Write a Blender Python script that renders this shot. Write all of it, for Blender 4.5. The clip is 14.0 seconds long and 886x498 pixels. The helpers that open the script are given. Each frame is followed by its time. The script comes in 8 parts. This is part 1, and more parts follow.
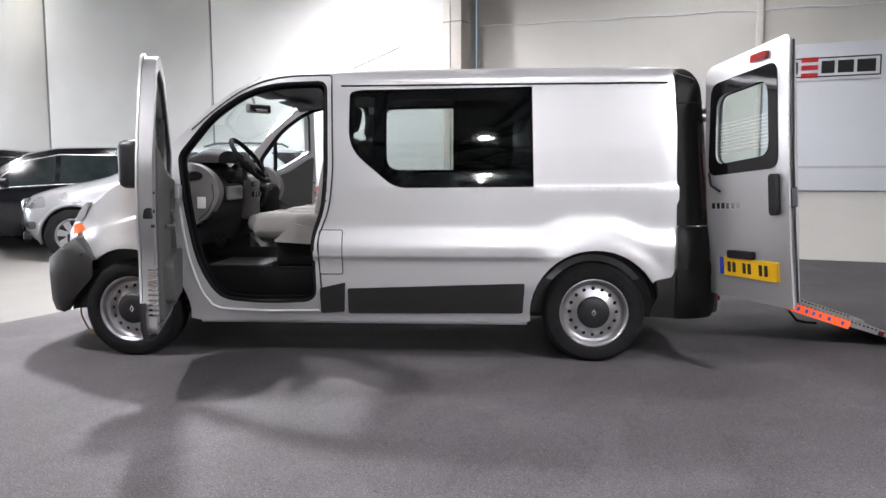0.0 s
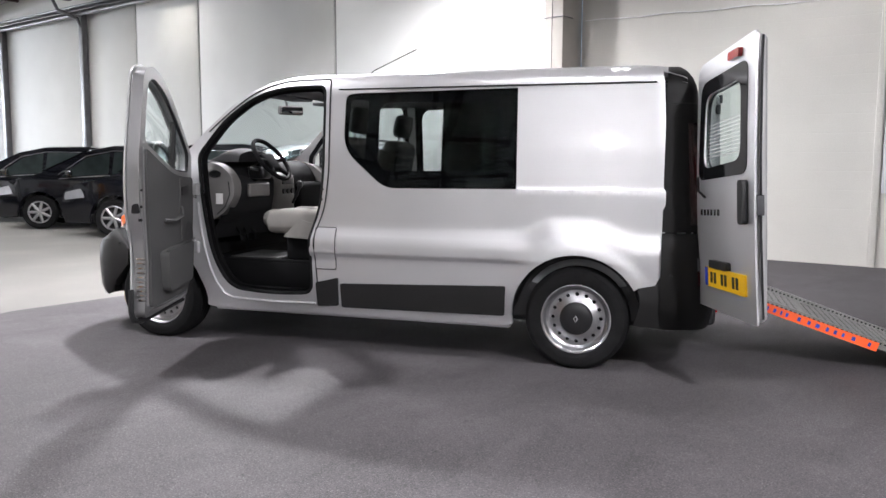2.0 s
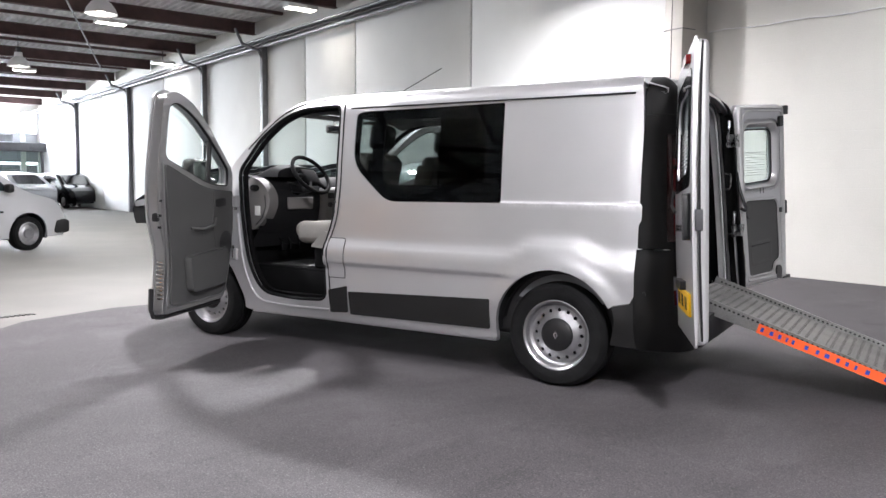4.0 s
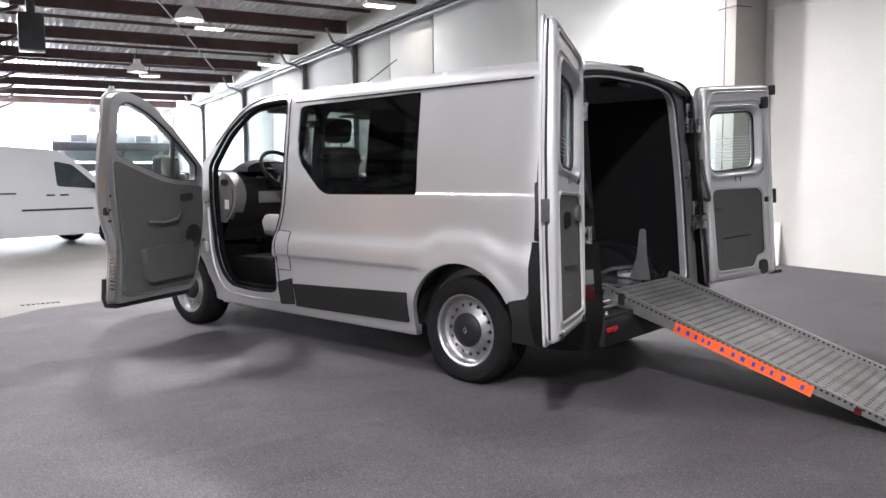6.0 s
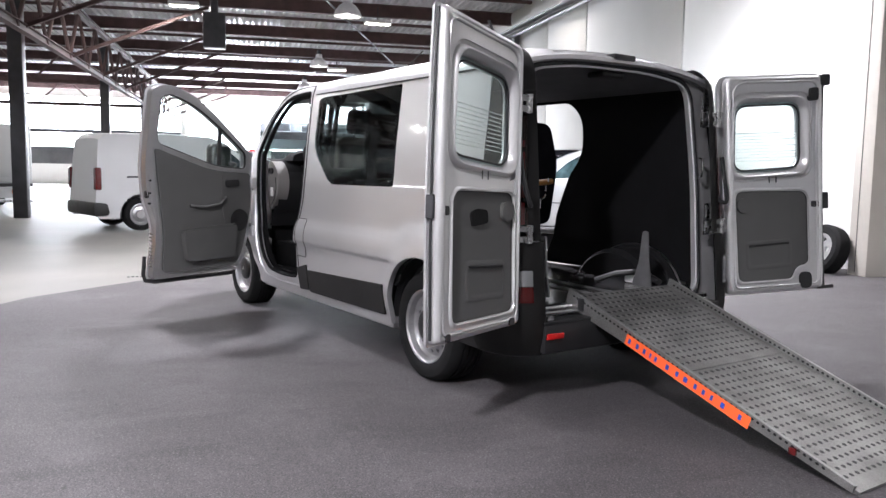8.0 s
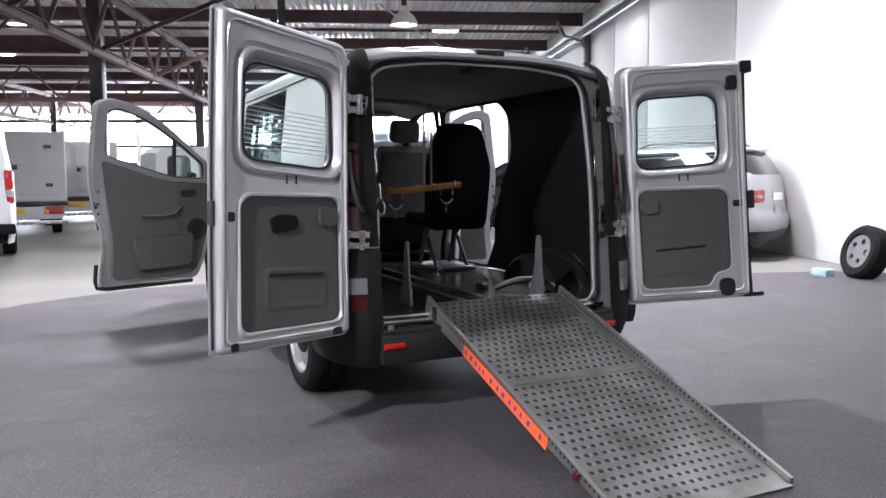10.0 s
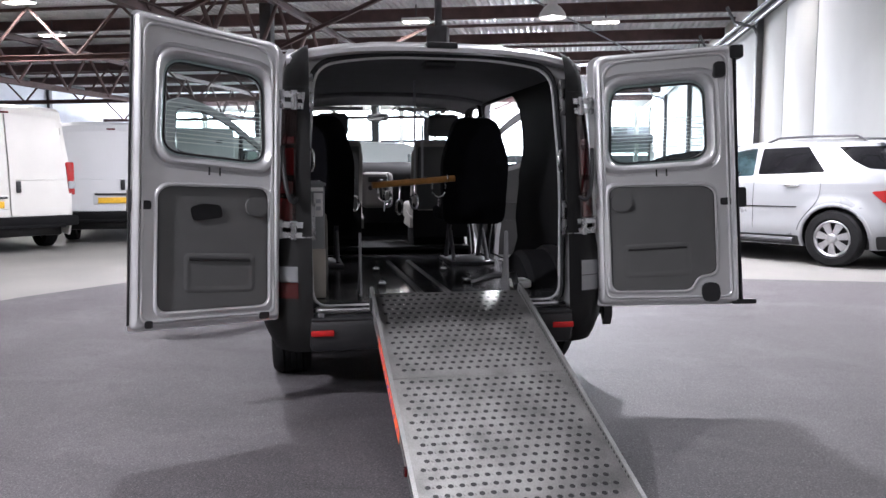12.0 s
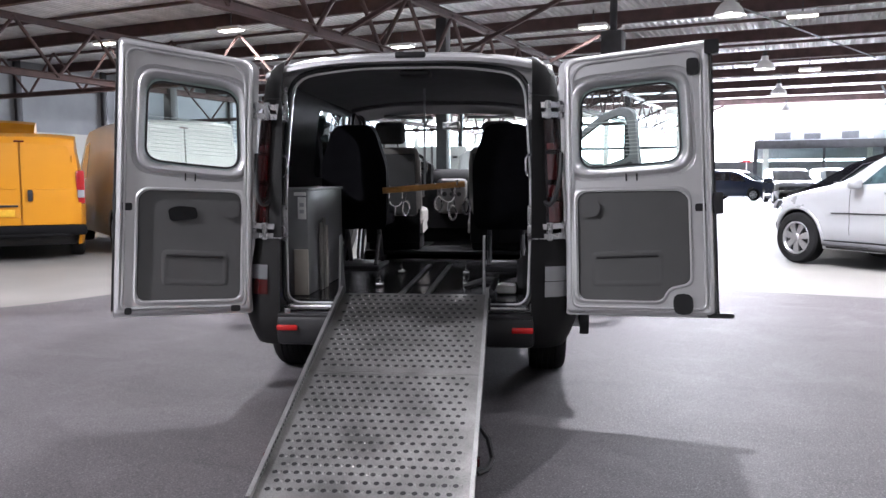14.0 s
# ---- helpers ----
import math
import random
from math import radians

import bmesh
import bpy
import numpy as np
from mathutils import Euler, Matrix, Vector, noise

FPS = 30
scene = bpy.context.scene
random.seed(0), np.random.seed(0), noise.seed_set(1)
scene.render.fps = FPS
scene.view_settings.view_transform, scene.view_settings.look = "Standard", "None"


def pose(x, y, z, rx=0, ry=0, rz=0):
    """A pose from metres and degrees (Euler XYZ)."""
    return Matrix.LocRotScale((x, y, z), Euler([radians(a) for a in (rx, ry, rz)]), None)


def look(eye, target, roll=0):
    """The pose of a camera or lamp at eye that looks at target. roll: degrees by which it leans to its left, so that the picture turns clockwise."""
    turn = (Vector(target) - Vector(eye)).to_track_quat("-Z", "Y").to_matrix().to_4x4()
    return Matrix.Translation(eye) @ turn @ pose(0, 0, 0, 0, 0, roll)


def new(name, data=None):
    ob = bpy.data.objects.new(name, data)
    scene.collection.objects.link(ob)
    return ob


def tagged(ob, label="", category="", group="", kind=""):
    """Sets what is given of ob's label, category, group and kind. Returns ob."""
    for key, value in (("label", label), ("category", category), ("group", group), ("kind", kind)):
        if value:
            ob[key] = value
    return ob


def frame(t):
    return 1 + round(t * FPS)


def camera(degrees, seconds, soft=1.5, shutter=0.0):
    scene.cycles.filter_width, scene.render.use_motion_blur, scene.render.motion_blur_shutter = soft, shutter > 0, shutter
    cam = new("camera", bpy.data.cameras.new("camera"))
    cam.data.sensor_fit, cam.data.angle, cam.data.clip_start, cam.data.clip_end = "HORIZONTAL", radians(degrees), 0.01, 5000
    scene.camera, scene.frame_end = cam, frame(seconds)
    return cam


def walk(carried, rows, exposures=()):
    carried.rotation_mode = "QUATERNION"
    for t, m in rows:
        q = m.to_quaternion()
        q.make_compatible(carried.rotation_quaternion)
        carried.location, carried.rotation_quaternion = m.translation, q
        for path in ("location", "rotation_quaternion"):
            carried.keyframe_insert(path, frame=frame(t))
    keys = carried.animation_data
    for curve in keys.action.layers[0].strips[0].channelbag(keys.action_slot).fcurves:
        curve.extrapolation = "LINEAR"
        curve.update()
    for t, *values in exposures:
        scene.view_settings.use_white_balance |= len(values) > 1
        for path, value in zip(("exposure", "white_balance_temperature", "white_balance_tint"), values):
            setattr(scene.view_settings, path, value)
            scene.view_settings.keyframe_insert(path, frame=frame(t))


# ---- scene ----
cam = camera(58.8, 14.0)
PATH = [
    (0, (0.938, -6.017, 1.251), (0.794, -4.032, 1.054), -0.2),
    (0.5, (1.242, -6.024, 1.261), (0.984, -4.052, 1.055), 0.3),
    (1, (1.516, -6.001, 1.262), (1.17, -4.042, 1.057), 0.5),
    (1.5, (1.835, -5.968, 1.267), (1.348, -4.039, 1.063), -0.0),
    (2, (2.173, -5.866, 1.298), (1.594, -3.963, 1.086), 0.3),
    (4.3, (3.668, -5.281, 1.261), (2.603, -3.597, 1.091), -0.0),
    (4.5, (3.792, -5.173, 1.257), (2.727, -3.493, 1.049), -0.7),
    (5, (4.05, -4.986, 1.254), (2.927, -3.341, 1.075), -0.4),
    (5.5, (4.311, -4.783, 1.261), (3.084, -3.213, 1.081), -0.3),
    (6, (4.553, -4.535, 1.257), (3.239, -3.038, 1.075), -0.4),
    (6.5, (4.795, -4.274, 1.266), (3.404, -2.849, 1.076), -0.2),
    (7, (5.006, -4.001, 1.262), (3.536, -2.66, 1.065), -0.2),
    (7.2, (5.095, -3.897, 1.267), (3.579, -2.607, 1.07), 0.0),
    (9.3, (5.834, -2.555, 1.264), (4.08, -1.612, 1.078), -0.1),
    (9.5, (5.882, -2.421, 1.253), (4.116, -1.5, 1.077), -0.7),
    (10, (6.013, -2.097, 1.258), (4.214, -1.243, 1.07), -0.4),
    (10.5, (6.135, -1.791, 1.256), (4.281, -1.064, 1.069), -0.2),
    (11, (6.254, -1.464, 1.258), (4.356, -0.862, 1.068), -0.5),
    (11.5, (6.366, -1.129, 1.25), (4.44, -0.626, 1.053), -0.6),
    (12, (6.461, -0.8, 1.245), (4.506, -0.424, 1.046), -0.0),
    (12.5, (6.547, -0.451, 1.248), (4.571, -0.206, 1.06), -0.7),
    (13, (6.599, -0.094, 1.234), (4.611, 0.003, 1.041), -0.4),
    (13.5, (6.622, 0.269, 1.221), (4.632, 0.224, 1.024), 0.0),
    (14, (6.637, 0.613, 1.225), (4.654, 0.43, 1.048), -0.2),
]
walk(cam, [(t, look(eye, target, roll)) for t, eye, target, roll in PATH], [(0, 0.32, 6260, 13), (4.5, 0.46, 6260, 13), (7.2, 0.54, 6260, 13), (9.3, 0.60, 6060, 16), (12, 0.60, 6060, 16), (14, 0.74, 6060, 16)])

# ---------------- light ----------------
HALL = Matrix.Rotation(radians(-20), 4, "Z")   # the hall's own axes: u along the long wall, v towards it


def hall(u, v, z):
    return HALL @ Vector((u, v, z))


world = bpy.data.worlds.new("daylight")
scene.world = world
world.use_nodes = True
wn = world.node_tree
sky = wn.nodes.new("ShaderNodeTexSky")
sky.sky_type, sky.sun_disc, sky.sun_elevation, sky.sun_rotation = "NISHITA", False, radians(40), radians(200)
wn.nodes["Background"].inputs["Strength"].default_value = 0.12
wn.links.new(sky.outputs[0], wn.nodes["Background"].inputs["Color"])


def lamp_light(name, m, power, size, color=(1, 0.975, 0.97), spread=160):
    data = bpy.data.lights.new(name, "AREA")
    data.shape, data.size, data.energy, data.color, data.spread = "DISK", size, power, color, radians(spread)
    ob = new(name, data)
    ob.matrix_world = m
    return ob


def tube_light(name, m, power, sx, sy, color=(1, 0.96, 0.88)):
    data = bpy.data.lights.new(name, "AREA")
    data.shape, data.size, data.size_y, data.energy, data.color = "RECTANGLE", sx, sy, power, color
    ob = new(name, data)
    ob.matrix_world = m
    return ob

# ---------------- materials ----------------
def material(name, color, rough=0.5, metal=0.0, coat=0.0, var=0.12, scale=6.0, bump=0.0, bump_scale=60.0, fine=0.0,
             rough_var=0.08, rand=0.0, ior=1.45, emit=None, sheen=0.0):
    """A surface with broad stains, fine grain and relief, in metres."""
    m = bpy.data.materials.new(name)
    m.use_nodes = True
    nt = m.node_tree
    b = nt.nodes["Principled BSDF"]
    b.inputs["Metallic"].default_value = metal
    b.inputs["Coat Weight"].default_value = coat
    b.inputs["Coat Roughness"].default_value = 0.06
    b.inputs["IOR"].default_value = ior
    if sheen:
        b.inputs["Sheen Weight"].default_value = sheen
    geo = nt.nodes.new("ShaderNodeTexCoord")
    n1 = nt.nodes.new("ShaderNodeTexNoise")
    n1.inputs["Scale"].default_value, n1.inputs["Detail"].default_value = scale, 6
    nt.links.new(geo.outputs["Object"], n1.inputs["Vector"])
    n2 = nt.nodes.new("ShaderNodeTexNoise")
    n2.inputs["Scale"].default_value, n2.inputs["Detail"].default_value = bump_scale * 2, 3
    nt.links.new(geo.outputs["Object"], n2.inputs["Vector"])
    ramp = nt.nodes.new("ShaderNodeMapRange")
    ramp.inputs["From Min"].default_value, ramp.inputs["From Max"].default_value = 0.3, 0.7
    ramp.inputs["To Min"].default_value, ramp.inputs["To Max"].default_value = 1 - var, 1 + var
    nt.links.new(n1.outputs["Fac"], ramp.inputs["Value"])
    ramp2 = nt.nodes.new("ShaderNodeMapRange")
    ramp2.inputs["From Min"].default_value, ramp2.inputs["From Max"].default_value = 0.25, 0.75
    ramp2.inputs["To Min"].default_value, ramp2.inputs["To Max"].default_value = 1 - fine, 1 + fine
    nt.links.new(n2.outputs["Fac"], ramp2.inputs["Value"])
    mul = nt.nodes.new("ShaderNodeMath")
    mul.operation = "MULTIPLY"
    nt.links.new(ramp.outputs[0], mul.inputs[0])
    nt.links.new(ramp2.outputs[0], mul.inputs[1])
    last = mul
    if rand:
        info = nt.nodes.new("ShaderNodeObjectInfo")
        r3 = nt.nodes.new("ShaderNodeMapRange")
        r3.inputs["To Min"].default_value, r3.inputs["To Max"].default_value = 1 - rand, 1 + rand
        nt.links.new(info.outputs["Random"], r3.inputs["Value"])
        m3 = nt.nodes.new("ShaderNodeMath")
        m3.operation = "MULTIPLY"
        nt.links.new(mul.outputs[0], m3.inputs[0])
        nt.links.new(r3.outputs[0], m3.inputs[1])
        last = m3
    vm = nt.nodes.new("ShaderNodeVectorMath")
    vm.operation = "SCALE"
    vm.inputs[0].default_value = color[:3]
    nt.links.new(last.outputs[0], vm.inputs["Scale"])
    nt.links.new(vm.outputs[0], b.inputs["Base Color"])
    rr = nt.nodes.new("ShaderNodeMapRange")
    rr.inputs["To Min"].default_value, rr.inputs["To Max"].default_value = max(0.02, rough - rough_var), min(1, rough + rough_var)
    nt.links.new(n1.outputs["Fac"], rr.inputs["Value"])
    nt.links.new(rr.outputs[0], b.inputs["Roughness"])
    if bump:
        bp = nt.nodes.new("ShaderNodeBump")
        bp.inputs["Strength"].default_value, bp.inputs["Distance"].default_value = 1.0, bump
        nt.links.new(n2.outputs["Fac"], bp.inputs["Height"])
        nt.links.new(bp.outputs[0], b.inputs["Normal"])
    if emit:
        b.inputs["Emission Color"].default_value = (*emit[:3], 1)
        b.inputs["Emission Strength"].default_value = emit[3]
    return m


def glass(name, tint=(1, 1, 1), rough=0.0, share=0.82):
    """A thin pane: clear or tinted passage with a mirror share by the angle of view."""
    m = bpy.data.materials.new(name)
    m.use_nodes = True
    nt = m.node_tree
    nt.nodes.remove(nt.nodes["Principled BSDF"])
    tr = nt.nodes.new("ShaderNodeBsdfTransparent")
    tr.inputs["Color"].default_value = (*tint, 1)
    gl = nt.nodes.new("ShaderNodeBsdfGlossy")
    gl.inputs["Roughness"].default_value = 0.02 + rough
    lw = nt.nodes.new("ShaderNodeLayerWeight")
    lw.inputs["Blend"].default_value = 0.5
    pw = nt.nodes.new("ShaderNodeMath")
    pw.operation = "POWER"
    pw.inputs[1].default_value = 4.0
    nt.links.new(lw.outputs["Facing"], pw.inputs[0])
    fr = nt.nodes.new("ShaderNodeMath")
    fr.operation = "MULTIPLY_ADD"
    fr.inputs[1].default_value, fr.inputs[2].default_value = 0.6, 0.03
    nt.links.new(pw.outputs[0], fr.inputs[0])
    mix = nt.nodes.new("ShaderNodeMixShader")
    nt.links.new(fr.outputs[0], mix.inputs[0])
    nt.links.new(tr.outputs[0], mix.inputs[1])
    nt.links.new(gl.outputs[0], mix.inputs[2])
    nt.links.new(mix.outputs[0], nt.nodes["Material Output"].inputs[0])
    return m


PAINT = material("silver_paint", (0.66, 0.66, 0.67), 0.37, 0.76, 0.35, var=0.03, scale=2, fine=0.04, bump_scale=400, rough_var=0.03)
# the body's silver on inner faces, tuned slightly darker and less metallic
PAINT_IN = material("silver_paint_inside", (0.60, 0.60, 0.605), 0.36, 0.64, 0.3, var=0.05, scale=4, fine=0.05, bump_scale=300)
TRIM = material("dark_grey_plastic", (0.012, 0.0118, 0.0118), 0.55, var=0.12, scale=8, bump=0.0004, bump_scale=600, fine=0.1)
BLACK = material("black_plastic", (0.012, 0.012, 0.013), 0.45, var=0.2, scale=10)
RUBBER = material("tyre_rubber", (0.009, 0.009, 0.0095), 0.85, ior=1.25, var=0.3, scale=12, bump=0.0006, bump_scale=200, fine=0.15)
CABBLACK = material("black_cab_plastic", (0.005, 0.005, 0.0055), 0.8, ior=1.2, var=0.2, scale=8, bump=0.0004, bump_scale=300)
# same silver paint, darkened for the shade inside the front doors
PAINT_SHADED = material("silver_paint_shaded", (0.42, 0.42, 0.425), 0.34, 0.85, 0.2, var=0.06, scale=4, fine=0.06, bump_scale=300, rough_var=0.08)
LINING = material("black_lining", (0.009, 0.009, 0.010), 0.8, ior=1.25, var=0.2, scale=5, bump=0.0005, bump_scale=300, fine=0.2)
HEADLINER = material("grey_headliner", (0.13, 0.129, 0.135), 0.9, var=0.1, scale=6, fine=0.15, bump_scale=400)
DOORCARD = material("grey_door_card", (0.080, 0.080, 0.079), 0.65, var=0.06, scale=6, bump=0.0004, bump_scale=500, fine=0.08)
STEEL = material("rim_steel", (0.40, 0.40, 0.41), 0.36, 0.9, var=0.1, scale=20, fine=0.06)
MIRROR = material("mirror_silver", (0.85, 0.86, 0.87), 0.02, 1.0, var=0.0)
CHROME = material("bright_metal", (0.7, 0.7, 0.7), 0.22, 1.0, var=0.08, scale=20)
# colour patches carry both scuffs and the bright reflections of the metal
DECKALU = material("scuffed_reflection_aluminium", (0.25, 0.247, 0.24), 0.40, 0.85, var=0.34, scale=5, fine=0.3, bump_scale=120, rough_var=0.12, bump=0.0004)
ALU = material("ramp_aluminium", (0.33, 0.33, 0.322), 0.40, 0.85, var=0.14, scale=9, fine=0.25, bump_scale=120, rough_var=0.15, bump=0.0004)
POSTALU = material("dull_aluminium", (0.22, 0.22, 0.225), 0.5, 0.6, var=0.15, scale=14)
CARPET = material("dark_carpet", (0.060, 0.0552, 0.059), 0.68, ior=1.34, var=0.18, scale=0.8, fine=0.65, bump=0.0016, bump_scale=75, rough_var=0.06)


def dusty(m, scale, lo, hi, gain, stretch=(1, 1, 1)):
    """Lighter trodden-in dust with ragged edges over a finished surface."""
    nt = m.node_tree
    vm = next(n for n in nt.nodes if n.bl_idname == "ShaderNodeVectorMath")
    source = vm.inputs["Scale"].links[0].from_socket
    co = nt.nodes.new("ShaderNodeTexCoord")
    mp = nt.nodes.new("ShaderNodeMapping")
    mp.inputs["Scale"].default_value = stretch
    mp.inputs["Rotation"].default_value = (0, 0, 0.7)
    nt.links.new(co.outputs["Object"], mp.inputs["Vector"])
    n = nt.nodes.new("ShaderNodeTexNoise")
    n.inputs["Scale"].default_value, n.inputs["Detail"].default_value = scale, 9
    n.inputs["Roughness"].default_value, n.inputs["Distortion"].default_value = 0.68, 0.6
    nt.links.new(mp.outputs[0], n.inputs["Vector"])
    r = nt.nodes.new("ShaderNodeMapRange")
    r.inputs["From Min"].default_value, r.inputs["From Max"].default_value = lo, hi
    r.inputs["To Min"].default_value, r.inputs["To Max"].default_value = 1.0, gain
    nt.links.new(n.outputs["Fac"], r.inputs["Value"])
    mu = nt.nodes.new("ShaderNodeMath")
    mu.operation = "MULTIPLY"
    nt.links.new(source, mu.inputs[0])
    nt.links.new(r.outputs[0], mu.inputs[1])
    nt.links.new(mu.outputs[0], vm.inputs["Scale"])


dusty(CARPET, 1.3, 0.50, 0.70, 1.45)
dusty(CARPET, 2.6, 0.48, 0.30, 0.72, (1, 0.35, 1))


def speckle(m, scale, low, high, strength, color):
    """Strews pale fibres over a material's base colour."""
    nt = m.node_tree
    b = nt.nodes["Principled BSDF"]
    src = b.inputs["Base Color"].links[0].from_socket
    tc = nt.nodes.new("ShaderNodeTexCoord")
    n = nt.nodes.new("ShaderNodeTexNoise")
    n.inputs["Scale"].default_value, n.inputs["Detail"].default_value, n.inputs["Roughness"].default_value = scale, 3, 0.65
    nt.links.new(tc.outputs["Object"], n.inputs["Vector"])
    r = nt.nodes.new("ShaderNodeMapRange")
    r.inputs["From Min"].default_value, r.inputs["From Max"].default_value, r.inputs["To Max"].default_value = low, high, strength
    nt.links.new(n.outputs["Fac"], r.inputs["Value"])
    mx = nt.nodes.new("ShaderNodeMix")
    mx.data_type = "RGBA"
    mx.inputs["B"].default_value = (*color, 1)
    nt.links.new(r.outputs[0], mx.inputs["Factor"])
    nt.links.new(src, mx.inputs["A"])
    nt.links.new(mx.outputs["Result"], b.inputs["Base Color"])


speckle(CARPET, 100, 0.55, 0.68, 0.42, (0.24, 0.228, 0.24))
speckle(CARPET, 40, 0.60, 0.72, 0.6, (0.02, 0.019, 0.02))


def coursed(m, length, height, depth):
    """Faint courses of painted blocks in a wall's relief (the wall runs along its own x)."""
    nt = m.node_tree
    b = nt.nodes["Principled BSDF"]
    tc = nt.nodes.new("ShaderNodeTexCoord")
    mp = nt.nodes.new("ShaderNodeMapping")
    mp.inputs["Rotation"].default_value = (radians(-90), 0, 0)
    nt.links.new(tc.outputs["Object"], mp.inputs["Vector"])
    br = nt.nodes.new("ShaderNodeTexBrick")
    br.inputs["Scale"].default_value = 1.0
    br.inputs["Brick Width"].default_value, br.inputs["Row Height"].default_value = length, height
    br.inputs["Mortar Size"].default_value, br.inputs["Mortar Smooth"].default_value = 0.006, 0.5
    nt.links.new(mp.outputs[0], br.inputs["Vector"])
    bp = nt.nodes.new("ShaderNodeBump")
    bp.invert = True
    bp.inputs["Distance"].default_value = depth
    nt.links.new(br.outputs["Fac"], bp.inputs["Height"])
    if b.inputs["Normal"].links:
        nt.links.new(b.inputs["Normal"].links[0].from_socket, bp.inputs["Normal"])
    nt.links.new(bp.outputs[0], b.inputs["Normal"])

CONCRETE = material("concrete_floor", (0.165, 0.159, 0.150), 0.6, ior=1.25, var=0.22, scale=0.8, fine=0.12, bump=0.0006, bump_scale=40, rough_var=0.18)
WALLPAINT = material("white_wall_paint", (0.58, 0.585, 0.575), 0.75, var=0.06, scale=0.7, fine=0.04, bump=0.0012, bump_scale=30)
BEIGEPAINT = material("off_white_wall_paint", (0.60, 0.59, 0.55), 0.75, var=0.05, scale=0.9, fine=0.04, bump=0.0012, bump_scale=30)
BLOCKPAINT = material("off_white_block_paint", (0.60, 0.59, 0.55), 0.75, var=0.05, scale=0.9, fine=0.04, bump=0.0012, bump_scale=30)
coursed(BLOCKPAINT, 0.60, 0.25, 0.0008)
PILASTER = material("beige_pilaster_paint", (0.40, 0.38, 0.345), 0.7, var=0.08, scale=2, fine=0.05)
JOINT = material("dark_joint_sealant", (0.07, 0.07, 0.07), 0.7, var=0.2)
PIPE = material("grey_pipe_paint", (0.16, 0.16, 0.17), 0.5, 0.3, var=0.2)
BEAM = material("brown_painted_steel", (0.085, 0.050, 0.048), 0.75, var=0.25, scale=3, fine=0.1)
DECK = material("corrugated_deck_metal", (0.82, 0.82, 0.83), 0.36, 0.40, var=0.2, scale=2, fine=0.1)
DARKSTEEL = material("dark_grey_steel", (0.06, 0.06, 0.065), 0.5, 0.3, var=0.2, scale=4)
GREYWALL = material("grey_wall_paint", (0.30, 0.31, 0.33), 0.7, var=0.10, scale=1.2, fine=0.05)
WHITECOAT = material("white_enamel", (0.75, 0.75, 0.75), 0.4, var=0.05)
WARMWHITE = material("warm_white_van_paint", (0.54, 0.53, 0.50), 0.42, coat=0.3, var=0.05, scale=2)
WHITECAR = material("white_car_paint", (0.50, 0.51, 0.52), 0.45, coat=0.0, var=0.03, scale=2)
SILVERCAR = material("pale_silver_car_paint", (0.34, 0.35, 0.36), 0.3, 0.35, 0.7, var=0.03, scale=2)
BLACKCAR = material("black_car_paint", (0.004, 0.0045, 0.007), 0.10, coat=0.5, ior=1.45, var=0.05)
DARKBLUECAR = material("dark_blue_car_paint", (0.012, 0.02, 0.045), 0.15, coat=0.4, var=0.05)
YELLOWCAR = material("yellow_car_paint", (0.56, 0.235, 0.006), 0.35, coat=0.5, var=0.04, scale=2)
CLOTH = material("beige_grey_seat_cloth", (0.21, 0.20, 0.186), 0.95, var=0.1, scale=10, fine=0.25, bump=0.0008, bump_scale=350)
SEATBACK = material("dark_grey_seat_vinyl", (0.055, 0.057, 0.056), 0.7, var=0.1, scale=8, bump=0.0004, bump_scale=300)
DARKCLOTH = material("black_seat_cloth", (0.008, 0.008, 0.010), 0.95, ior=1.15, var=0.15, scale=10, fine=0.3, bump=0.0008, bump_scale=350)
DASH = material("grey_dashboard_plastic", (0.15, 0.145, 0.14), 0.6, var=0.08, scale=6, bump=0.0004, bump_scale=500)
DASHDARK = material("charcoal_dashboard_plastic", (0.011, 0.011, 0.012), 0.75, ior=1.28, var=0.1, scale=6, bump=0.0004, bump_scale=500)
WOOD = material("varnished_wood_bar", (0.42, 0.20, 0.055), 0.4, var=0.25, scale=14, fine=0.1)
ORANGE = material("orange_reflective_tape", (0.95, 0.13, 0.03), 0.35, var=0.06, scale=6, emit=None)
BLUE = material("blue_print", (0.03, 0.06, 0.42), 0.45, var=0.05)
REDLAMP = material("bright_red_lens", (0.30, 0.012, 0.012), 0.15, coat=0.8, var=0.1)
SMOKEDLENS = material("smoked_red_lens", (0.020, 0.005, 0.005), 0.12, coat=0.8, var=0.2, scale=20)
HINGEMETAL = material("galvanised_hinge_metal", (0.42, 0.42, 0.43), 0.28, 1.0, var=0.15, scale=25, fine=0.1)
REDLENS = material("red_lens", (0.075, 0.004, 0.005), 0.15, coat=0.8, var=0.1)
ORANGELENS = material("orange_lens", (0.85, 0.16, 0.02), 0.15, coat=0.8, var=0.1)
CLEARLENS = material("clear_lens", (0.40, 0.41, 0.43), 0.12, 0.5, coat=0.9, var=0.1)
PLATE = material("yellow_plate", (0.85, 0.50, 0.01), 0.4, var=0.05)
DIRTYPLATE = material("dull_yellow_plate", (0.62, 0.36, 0.02), 0.5, var=0.15, scale=20)
BOARDWHITE = material("white_board_laminate", (0.60, 0.62, 0.65), 0.45, var=0.03, scale=1.5)
PAPER = material("white_paper", (0.75, 0.75, 0.73), 0.7, var=0.05)
BEIGEBOARD = material("beige_board", (0.42, 0.39, 0.34), 0.7, var=0.1)
GREYBOX = material("grey_cabinet_laminate", (0.20, 0.205, 0.21), 0.5, var=0.08)
